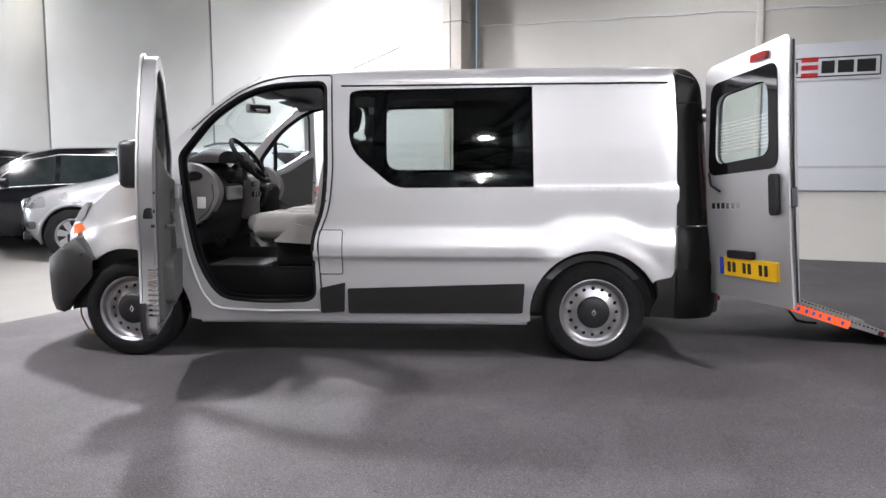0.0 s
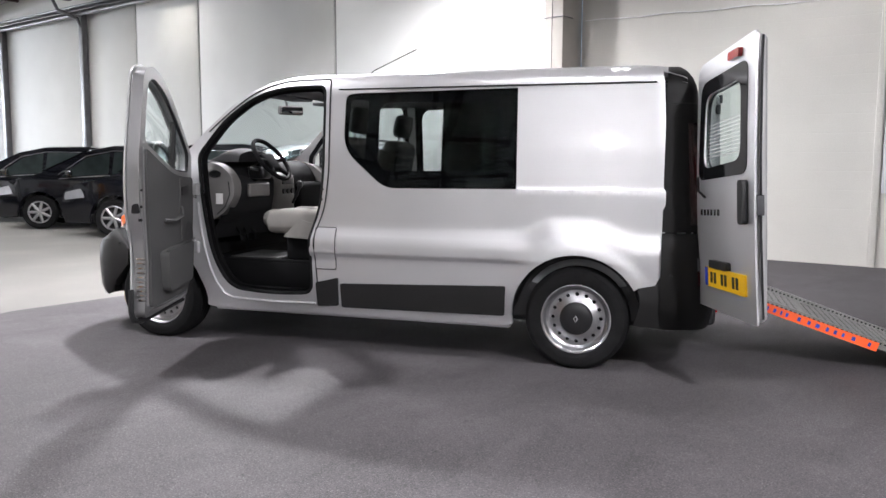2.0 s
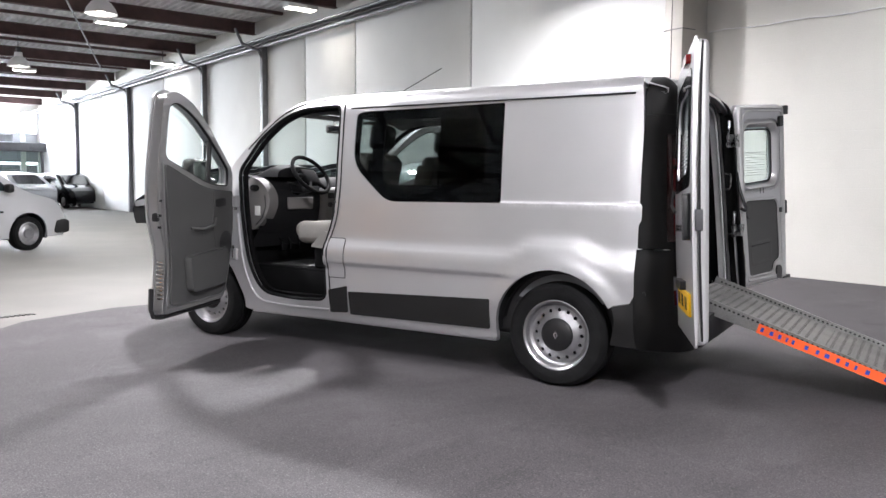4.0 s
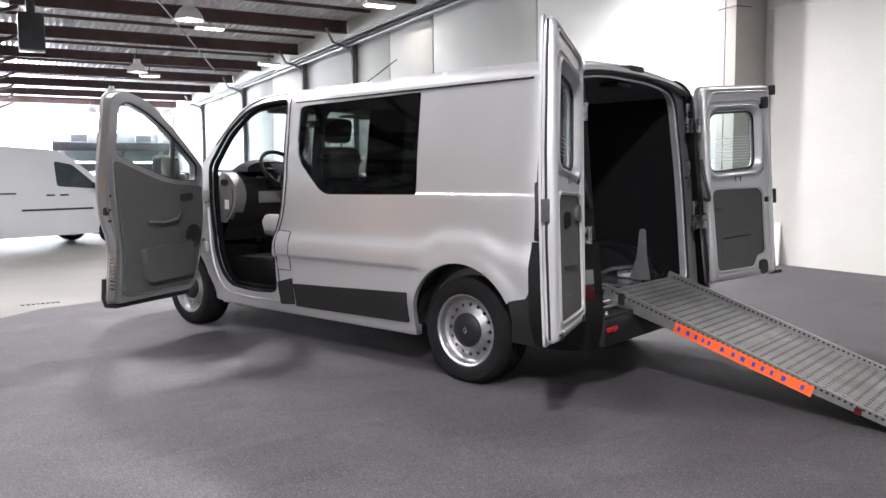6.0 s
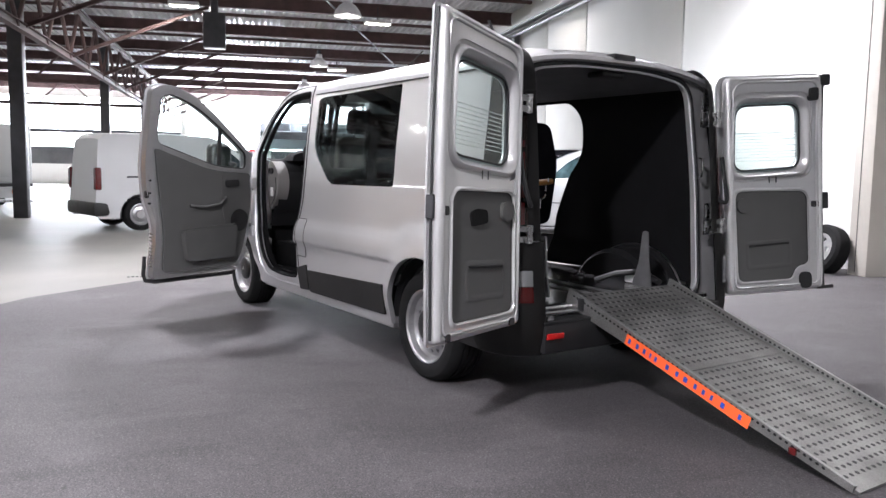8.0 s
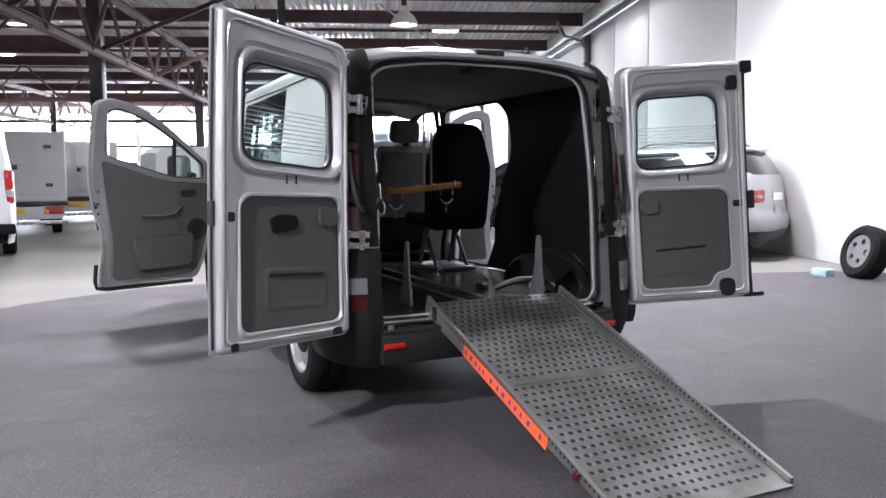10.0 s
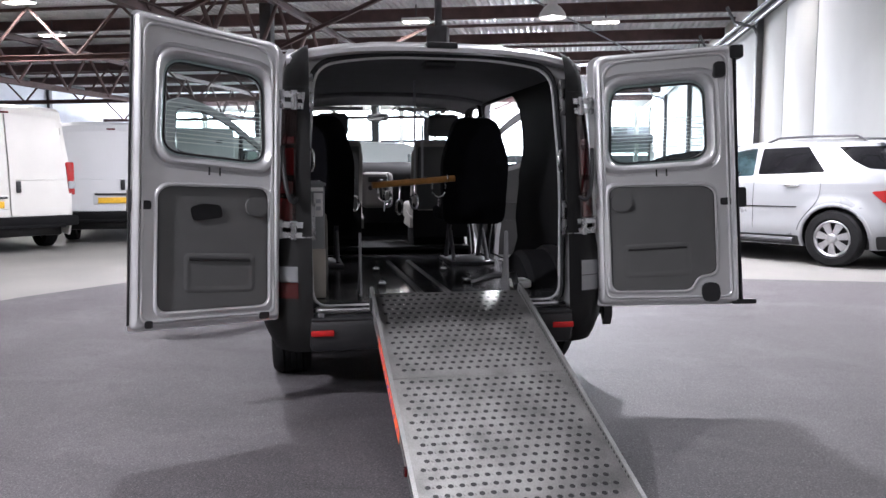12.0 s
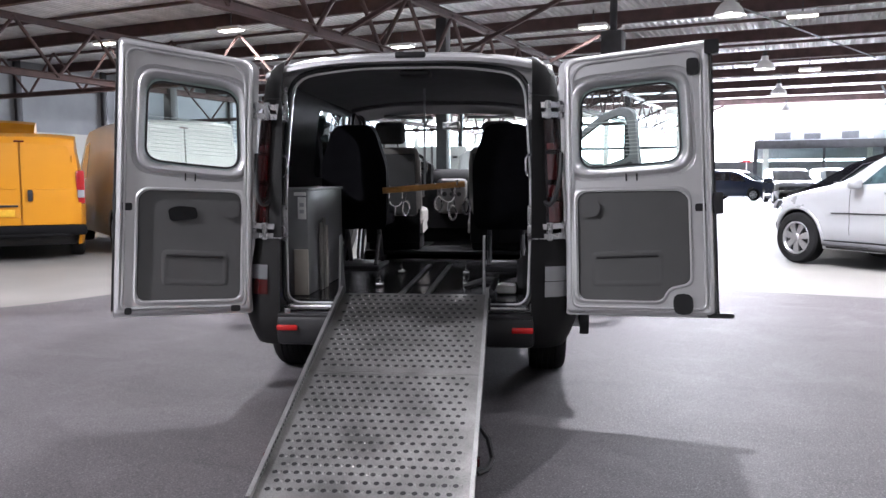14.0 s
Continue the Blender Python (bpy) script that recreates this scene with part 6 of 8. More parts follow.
    b0 = [f(0.17 + 0.085 * math.cos(2 * math.pi * i / 24), 0.80 + 0.095 * math.sin(2 * math.pi * i / 24), 0.112) for i in range(24)]
    add(bm, b0, [tuple(range(24))])
    part("speaker", bm, BLACK, card, "black round loudspeaker grille")
    bm = bmesh.new()
    panel(bm, rounded([(0.17, 1.09), (0.30, 1.08), (0.31, 1.14), (0.18, 1.15)], 0.02, 4), lambda w, z, d: f(w, z, 0.112 - d), 0.006, (), 0.1)
    part("inner_handle", bm, BLACK, card, "black inner handle")
    bm = bmesh.new()
    panel(bm, GL, lambda w, z, d: f(w, z, 0.04 + d), 0.004, (), 0.2)
    g = part("pane", bm, glass("door_glass", (0.92, 0.96, 0.95)), door, "clear door glass")
    g.visible_shadow = False
    bm = bmesh.new()
    pts = [f(w, z, 0.07) for w, z in dense(GL, 0.06)]
    tube(bm, pts + pts[:1], 0.012, 6, False)
    tube(bm, [f(0.335, 1.25, 0.05), f(0.335, 1.575, 0.05)], 0.020, 6)
    part("window_seal", bm, BLACK, door, "black window seal and divider")
    # free edge: slots and latch
    bm = bmesh.new()
    for i in range(10):
        z = 0.47 + 0.028 * i
        box(bm, tuple(f(0.925, z, 0.075)), (0.058, 0.012, 0.013), 0.002)
    part("edge_slots", bm, CHROME, door, "row of bright slots in the door edge")
    bm = bmesh.new()
    box(bm, tuple(f(0.955, 1.03, 0.06)), (0.05, 0.03, 0.06), 0.008)
    part("latch", bm, BLACK, door, "black latch")
    bm = bmesh.new()
    tube(bm, [f(0.945, 0.54, 0.02), f(0.955, 0.40, 0.02), f(0.945, 0.35, 0.03), f(0.88, 0.335, 0.05), f(0.20, 0.345, 0.06)], 0.017, 6)
    part("bottom_seal", bm, BLACK, door, "black bottom seal")
    # mirror on the outer side
    bm = bmesh.new()
    c = f(0.20, 1.30, -0.12)
    box(bm, (c.x, c.y - s * -0.02, c.z), (0.14, 0.20, 0.30), 0.05, seg=4)
    tube(bm, [f(0.14, 1.26, 0.0), c], 0.03, 8)
    mirror = part("door_mirror", bm, BLACK, door, "black door mirror")
    bm = bmesh.new()
    panel(bm, rounded([(-0.078, -0.125), (0.078, -0.125), (0.078, 0.125), (-0.078, 0.125)], 0.03, 4), lambda a, b, d: Vector((c.x + 0.074 - d, c.y - s * -0.02 + a, c.z + b)), 0.006, (), 0.1)
    part("mirror_glass", bm, MIRROR, mirror, "mirror glass")
    for z in (0.70, 1.12):
        bm = bmesh.new()
        box(bm, (-1.20, s * 0.94, z), (0.07, 0.08, 0.09), 0.01)
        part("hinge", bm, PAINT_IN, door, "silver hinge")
    return door


front_door(-1)
front_door(1)

# sliding door pushed back along the far side
bm = bmesh.new()
SD = rounded([(1.06, 1.80), (1.06, 0.36), (2.07, 0.36), (2.09, 0.9), (2.07, 1.80)], 0.06, 4)
SW = rounded([(1.14, 1.75), (1.14, 1.16), (1.99, 1.16), (1.97, 1.78)], 0.06, 4)
panel(bm, SD, lambda x, z, d: Vector((x, half(1.0, z) + 0.075 - d, z)), 0.05, [SW], 0.15)
sd = part("sliding_door", bm, PAINT, van, "silver sliding door pushed back along the side", 40)
bm = bmesh.new()
panel(bm, SW, lambda x, z, d: Vector((x, half(1.0, z) + 0.065 - d, z)), 0.005, (), 0.2)
part("pane", bm, glass("dark_tinted_glass", (0.30, 0.35, 0.34)), sd, "dark tinted sliding door window").visible_shadow = False
# door opening: dark shut line, silver flange, black inner seal
SHUT = rounded([(-1.10, 1.53), (-0.93, 1.675), (-0.76, 1.79), (-0.60, 1.855), (-0.44, 1.878), (-0.165, 1.882), (-0.152, 1.25), (-0.178, 1.0), (-0.255, 0.82), (-0.228, 0.345)], [0, 0.1, 0.1, 0.1, 0.1, 0.03, 0.1, 0.1, 0.08, 0], 4)
for s in (-1, 1):
    bm = bmesh.new()
    tube(bm, [side_map(s)(x, z, 0.0) for x, z in dense(SHUT, 0.05, False)], 0.0055, 6)
    part("shut_line", bm, BLACK, van, "dark shut line round the front door")
    bm = bmesh.new()
    pts = [side_map(s)(x, z, 0.012) for x, z in dense(DOOR_HOLE, 0.06)]
    tube(bm, pts + pts[:1], 0.0145, 8, False)
    part("door_seal", bm, RUBBER, van, "black rubber seal of the front door opening")
    bm = bmesh.new()
    panel(bm, DOOR_HOLE, lambda x, z, d: Vector((x, s * (half(x, z) - 0.04 - d), z)), 0.03, [[(-0.70 + (x + 0.70) * 0.94, 1.1 + (z - 1.1) * 0.96) for x, z in DOOR_HOLE]], 0.08)
    part("door_frame", bm, CABBLACK, van, "black inner trim of the door opening", 40)
    bm = bmesh.new()
    tube(bm, [side_map(s)(x, z, -0.004) for x, z in ((-1.185, 1.02), (-1.165, 0.86), (-1.13, 0.71), (-1.085, 0.56), (-1.035, 0.44), (-0.985, 0.365), (-0.92, 0.338), (-0.62, 0.325), (-0.26, 0.33))], 0.010, 8)
    part("sill_fold", bm, PAINT, van, "silver folded edge of the door sill")
    for z in (0.72, 1.10):
        bm = bmesh.new()
        box(bm, (-1.222, s * (half(-1.222, z) - 0.004), z), (0.035, 0.03, 0.085), 0.008)
        cyl(bm, (-1.205, s * (half(-1.2, z) + 0.012), z - 0.05), (-1.205, s * (half(-1.2, z) + 0.012), z + 0.05), 0.013, 10)
        part("door_hinge", bm, CHROME, van, "bright door hinge")
    for x, z in ((-0.222, 1.13), (-0.228, 1.06), (-0.222, 1.20)):
        bm = bmesh.new()
        cyl(bm, side_map(s)(x + 0.025, z, 0.004), side_map(s)(x + 0.025, z, -0.008), 0.009, 10)
        part("striker", bm, BLACK, van, "dark striker on the door pillar")
# entry step below the raised cab floor
bm = bmesh.new()
box(bm, (-0.66, -0.80, 0.385), (0.74, 0.20, 0.03), 0.01)
box(bm, (-0.66, -0.80, 0.403), (0.60, 0.012, 0.008), 0.003)
part("entry_step", bm, CABBLACK, van, "black entry step")

# ---------------- the ramp ----------------
ramp = thing("wheelchair_ramp", "studded aluminium wheelchair ramp with an orange side label", "ramp")
RA, RB = Vector((2.20, 0, 0.570)), Vector((3.88, 0, 0.020))
RY0, RY1 = -0.372, 0.448
rdir = (RB - RA)
RLEN = rdir.length
rup = Vector((-rdir.z, 0, rdir.x)).normalized()


def ramp_map(a, y, h):
    return RA + rdir * (a / RLEN) + Vector((0, y, 0)) + rup * h


for name, a0, a1 in (("upper", 0.0, 0.845), ("lower", 0.850, RLEN)):
    bm = bmesh.new()
    vs = [ramp_map(a, y, h) for a in (a0, a1) for y in (RY0, RY1) for h in (-0.022, 0.0)]
    add(bm, vs, [(0, 1, 3, 2), (4, 6, 7, 5), (0, 4, 5, 1), (2, 3, 7, 6), (1, 5, 7, 3), (0, 2, 6, 4)])
    deck = part("ramp_deck", bm, DECKALU, ramp, "pierced and studded aluminium deck", 30)
    bm = bmesh.new()
    # rows of long punched holes with a small raised stud between each two
    holes = bmesh.new()
    n = int((a1 - a0 - 0.02) / 0.0500)
    turn = [j * math.pi / 4 for j in range(8)]
    for i in range(n):
        a = a0 + 0.030 + i * 0.0500
        for k in range(18):
            y = RY0 + 0.045 + (k + (0.5 if i % 2 else 0)) * 0.0436
            if y > RY1 - 0.04:
                continue
            add(holes, [ramp_map(a + 0.0115 * math.cos(t), y + 0.0118 * math.sin(t), 0.0006) for t in turn], [tuple(range(8))])
            y += 0.0218
            if y > RY1 - 0.03:
                continue
            rings = [[ramp_map(a + r * math.cos(t), y + 0.7 * r * math.sin(t), h) for t in turn] for r, h in ((0.0090, 0.0003), (0.0070, 0.0022), (0.0035, 0.0032))]
            fs = [(8 * q + j, 8 * q + (j + 1) % 8, 8 * q + 8 + (j + 1) % 8, 8 * q + 8 + j) for q in (0, 1) for j in range(8)] + [tuple(range(16, 24))]
            add(bm, rings[0] + rings[1] + rings[2], fs)
    tagged(part("studs", bm, DECKALU, deck, "low worn studs", 30), kind="stuff")
    tagged(part("hole_pattern", holes, BLACK, deck, "dark holes punched between the studs"), kind="stuff")
for y in (RY0, RY1):
    bm = bmesh.new()
    s = -1 if y < 0 else 1
    vs = [ramp_map(a, y + s * dy, h) for a in (0.0, RLEN - 0.02) for dy, h in ((0, -0.055), (0.018, -0.055), (0.018, 0.045), (0, 0.045))]
    vs[5], vs[4] = ramp_map(RLEN - 0.02, y + s * 0.018, -0.012), ramp_map(RLEN - 0.02, y, -0.012)
    vs[6], vs[7] = ramp_map(RLEN - 0.02, y + s * 0.018, 0.02), ramp_map(RLEN - 0.02, y, 0.02)
    add(bm, vs, [(0, 1, 2, 3), (7, 6, 5, 4), (0, 4, 5, 1), (1, 5, 6, 2), (2, 6, 7, 3), (3, 7, 4, 0)])
    rail = part("side_rail", bm, ALU, ramp, "aluminium side rail")
    bm = bmesh.new()
    for i in range(54):
        a, h = 0.05 + i * 0.0295, 0.020 - 0.010 * i / 54
        add(bm, [ramp_map(a + 0.0085 * math.cos(t), y - s * 0.0006, h + 0.0065 * math.sin(t)) for t in turn], [tuple(range(8))])
        add(bm, [ramp_map(a + 0.0085 * math.cos(t), y + s * 0.0186, h + 0.0065 * math.sin(t)) for t in turn], [tuple(range(8))])
    tagged(part("hole_pattern", bm, BLACK, rail, "row of small holes in the rail"), kind="stuff")
y = RY0 - 0.0195
lab = bmesh.new()
add(lab, [ramp_map(a, yy, h) for a, h in ((0.475, -0.045), (1.255, -0.045), (1.255, 0.014), (0.475, 0.014)) for yy in (y, y + 0.002)], [(0, 2, 4, 6), (1, 7, 5, 3), (0, 1, 3, 2), (2, 3, 5, 4), (4, 5, 7, 6), (6, 7, 1, 0)])
label = part("orange_label", lab, ORANGE, ramp, "orange label with blue marks")
for i, (a, w) in enumerate(((0.46, 0.035), (0.515, 0.04), (0.565, 0.035), (0.61, 0.025), (0.645, 0.03), (0.72, 0.04), (0.785, 0.035), (0.835, 0.05), (0.90, 0.035), (0.95, 0.035), (1.0, 0.03), (1.06, 0.045), (1.16, 0.035))):
    bm = bmesh.new()
    add(bm, [ramp_map(aa + 0.035, y - 0.001, h) for aa, h in ((a, -0.029), (a + w * 0.5, -0.029), (a + w * 0.5, -0.003), (a, -0.003))], [(0, 1, 2, 3)])
    part("label_bar", bm, BLUE, label, "plain blue bar")
for yy in (RY0 - 0.02, RY1 + 0.02):
    bm = bmesh.new()
    box(bm, tuple(ramp_map(1.475, yy, -0.005)), (0.035, 0.02, 0.035), 0.006)
    part("marker_light", bm, REDLENS, ramp, "small red marker")
    bm = bmesh.new()
    box(bm, tuple(ramp_map(0.12, yy, 0.0)), (0.04, 0.02, 0.07), 0.006)
    part("bracket", bm, BLACK, ramp, "black bracket")
# hanging strap on the far side
bm = bmesh.new()
tube(bm, [(3.25, 0.44, 0.16), (3.3, 0.50, 0.10), (3.36, 0.52, 0.03), (3.44, 0.5, 0.014), (3.5, 0.46, 0.02)], 0.012, 6)
part("strap", bm, BLACK, ramp, "black loose strap")

# ---------------- parked vehicles ----------------
def vehicle(name, label, category, m, group, paint, top, width, axles, r_wheel, windows, bumper_z, mats=None, rear=None, roof_in=0.10, belt=0.9, rim_style="alloy", glassmat=None, rim_r=0.66, rear_taper=0.09):
    """A parked vehicle from its side outline. x runs from the tail (0) to the nose, y to its left; top: (x, z) points from tail to nose."""
    ob = thing(name, label, category, group, m=m)
    hw = width / 2
    ztop = max(z for _, z in top)

    def wid(x, z):
        w = hw - roof_in * ease(z, belt, ztop) - 0.05 * ease(0.55 - z, 0, 0.4)
        L = max(p[0] for p in top)
        w -= 0.16 * max(0, (x - (L - 0.7)) / 0.7) ** 2 + rear_taper * max(0, (0.5 - x) / 0.5) ** 2
        return w
    z0 = 0.24
    outline = [(top[-1][0] - 0.03, z0)]
    for ax in reversed(axles):
        outline += arc(ax, r_wheel, r_wheel + 0.07, -12, 192, 14)
    outline += [(top[0][0] + 0.03, z0)]
    outline = [p for p in outline if p[1] >= z0 - 0.001 or True]
    outline += top
    outline = [(x, max(z, z0)) for x, z in outline]
    clean = []
    for p in outline:
        if not clean or math.dist(p, clean[-1]) > 0.004:
            clean.append(p)
    for s in (-1, 1):
        bm = bmesh.new()
        panel(bm, clean, lambda x, z, d: Vector((x, s * (wid(x, z) - d), z)), 0.03, (), 0.16)
        part("side", bm, paint, ob, "", 40)
        for poly in windows:
            bm = bmesh.new()
            panel(bm, rounded(poly, 0.05, 4), lambda x, z, d: Vector((x, s * (wid(x, z) + 0.006 - d), z)), 0.008, (), 0.2)
            part("side_window", bm, glassmat or FRIT, ob, "dark side window")
    # skin over bonnet, screens, roof and tail
    bm = bmesh.new()
    rows = []
    for x, z in dense(top, 0.12, False):
        rows.append([(x, k * wid(x, z), z + (0.035 * (1 - k ** 4) if z > 0.75 else 0)) for k in [-1 + j / 7 for j in range(15)]])
    loft(bm, rows)
    part("body", bm, paint, ob, "", 30)
    bm = bmesh.new()
    L = top[-1][0]
    box(bm, (L / 2, 0, 0.32), (L - 0.5, width - 0.30, 0.18), 0.03)
    part("underbody", bm, BLACK, ob)
    for ax in axles:
        for s in (-1, 1):
            mm = Matrix.Translation((ax, s * (hw - 0.02), r_wheel)) @ Matrix.Rotation(radians(90 * s), 4, "X") @ Matrix.Diagonal((1, 1, -1, 1))
            bm = bmesh.new()
            R, ri = r_wheel, r_wheel * rim_r
            lathe(bm, [(ri, 0.0), (ri + 0.03, 0.012), (R - 0.03, 0.006), (R - 0.005, -0.02), (R, -0.10), (R - 0.01, -0.19), (ri, -0.20)], mm, 36)
            w = part("wheel", bm, RUBBER, ob, "black tyre with a silver rim", 30)
            bm = bmesh.new()
            lathe(bm, [(ri, -0.12), (ri, 0.0), (ri - 0.015, 0.004), (ri - 0.03, -0.015)], mm, 36)
            if rim_style == "alloy":
                for k in range(7):
                    a = 2 * math.pi * k / 7
                    cyl(bm, mm @ Vector((0.03 * math.cos(a), 0.03 * math.sin(a), -0.01)), mm @ Vector(((ri - 0.01) * math.cos(a), (ri - 0.01) * math.sin(a), -0.012)), 0.032, 8, 0.026)
                lathe(bm, [(0.06, -0.02), (0.05, 0.012), (0.0, 0.014)], mm, 16)
            else:
                lathe(bm, [(ri - 0.03, -0.015), (ri - 0.06, -0.05), (0.09, -0.03), (0.08, 0.0), (0.0, 0.0)], mm, 36)
            part("rim", bm, STEEL, w, "silver rim", 40)
            bm = bmesh.new()
            lathe(bm, [(ri - 0.01, -0.09), (0, -0.09)], mm, 24)
            part("brake", bm, BLACK, w)
            bm = bmesh.new()
            rr = r_wheel + 0.075
            rows = [[(ax + rr * math.cos(a), s * yy, r_wheel + rr * math.sin(a)) for yy in (hw - 0.03, hw - 0.30)] for a in [radians(-15 + 210 * k / 14) for k in range(15)]]
            loft(bm, rows)
            part("wheel_liner", bm, BLACK, ob)
    return ob, wid


def bit(ob, name, c, s, mat, label="", bevel=0.012, ry=0, rz=0):
    bm = bmesh.new()
    box(bm, (0, 0, 0), s, bevel, pose(*c, 0, ry, rz), 2)
    return part(name, bm, mat, ob, label)


def at(x, y, heading):
    """A pose on the floor with the tail's middle at x, y and the nose towards heading (degrees)."""
    return pose(x, y, 0, 0, 0, heading)


# silver off-road car by the wall
hd = Vector((-0.879, -0.477))
lf = Vector((-hd.y, hd.x))     # its left side (towards the walk)
rear_hub = Vector((-2.50, 6.02))
tail = rear_hub - hd * 0.86 - lf * 0.955
TAIL = [(0.24, 0.16), (0.36, 0.05), (0.46, 0.0), (0.62, 0.0), (0.72, 0.05), (0.95, 0.07), (1.20, 0.12), (1.45, 0.27), (1.56, 0.36), (1.60, 0.36), (1.625, 0.44), (1.65, 0.75), (1.665, 1.15)]
NOSE = [(0.24, 4.22), (0.36, 4.36), (0.50, 4.42), (0.70, 4.42), (0.84, 4.38), (0.93, 4.28), (1.00, 4.06), (1.06, 3.80), (1.12, 3.50), (1.19, 3.22), (1.30, 3.06), (1.42, 2.88), (1.52, 2.68), (1.60, 2.42), (1.64, 2.16), (1.665, 1.85)]
BEAMW = [(0.24, 0.84), (0.36, 0.90), (0.50, 0.935), (0.72, 0.945), (0.95, 0.94), (1.08, 0.925), (1.18, 0.89), (1.50, 0.775), (1.60, 0.725), (1.64, 0.65), (1.665, 0.45)]


def suv_ring(z):
    """Tail, nose and half width of the off-road car at a height."""
    return lerp(z, TAIL), lerp(z, NOSE), lerp(z, BEAMW)


def suv_side(x, z):
    t, n, b = suv_ring(z)
    c = t + 0.52 * (n - t)
    q = min(1.0, (c - x) / (c - t) if x < c else (x - c) / (n - c))
    w = b * max(0.0, 1 - q ** (6.0 if x < c else 9.0)) ** (1 / (5.0 if x < c else 4.5))
    for ax in (0.86, 3.775):
        r = math.hypot(x - ax, z - 0.37)
        w += 0.022 * (1 - ease(r, 0.46, 0.60)) * (1 - ease(z, 0.85, 0.95)) * (1 - ease(x, 4.2, 4.4))
    w -= 0.012 * (1 - ease(abs(z - 0.66), 0.0, 0.16)) * ease(x, 1.3, 1.6) * (1 - ease(x, 3.0, 3.3))
    return w


def suv_tail(y, z):
    t, n, b = suv_ring(z)
    c = t + 0.52 * (n - t)
    q = max(0.0, 1 - min(1.0, abs(y) / b) ** 5.0) ** (1 / 6.0)
    return c - (c - t) * q


suv = thing("car", "pale silver off-road car parked beside the wall", "car", "cars along the wall", m=at(tail.x, tail.y, math.degrees(math.atan2(hd.y, hd.x))))
bm = bmesh.new()
levels = [0.24, 0.28, 0.32, 0.36, 0.40] + [0.44 + 0.04 * i for i in range(13)] + [0.95, 0.98, 1.0, 1.02, 1.04, 1.06, 1.08, 1.10, 1.12, 1.14, 1.17, 1.20, 1.25, 1.30, 1.36, 1.42, 1.48, 1.53, 1.57, 1.60, 1.62, 1.64, 1.652, 1.660, 1.665]
rings = []
for z in levels:
    t, n, b = suv_ring(z)
    c = t + 0.52 * (n - t)
    xs = [c - (c - t) * math.cos(math.pi * k / 120) if k <= 60 else c + (n - c) * math.cos(math.pi * (120 - k) / 120) for k in range(121)]
    xs[0], xs[-1] = t + 0.0005, n - 0.0005
    side = [(x, suv_side(x, z), z) for x in xs]
    rings.append(side + [(x, -y, z_) for x, y, z_ in reversed(side)])
cols = loft(bm, rings, True)
bm.faces.new(cols[-1])
bmesh.ops.delete(bm, geom=[f for f in bm.faces if any(math.hypot(f.calc_center_median().x - ax, f.calc_center_median().z - 0.37) < 0.425 for ax in (0.86, 3.775)) and abs(f.calc_center_median().y) > 0.5], context="FACES")
part("body", bm, SILVERCAR, suv, "pale silver rounded body", 28)
bm = bmesh.new()
box(bm, (2.2, 0, 0.33), (3.7, 1.5, 0.2), 0.03)
part("underbody", bm, BLACK, suv)


def suv_pad(name, poly, s, mat, label="", proud=0.006, r=0.03, parent=None):
    """A pane or lens that follows the car's side."""
    b = bmesh.new()
    panel(b, rounded(poly, r, 4), lambda x, z, d: Vector((x, s * (suv_side(x, z) + proud - d), z)), 0.008, (), 0.05)
    return part(name, b, mat, parent or suv, label)


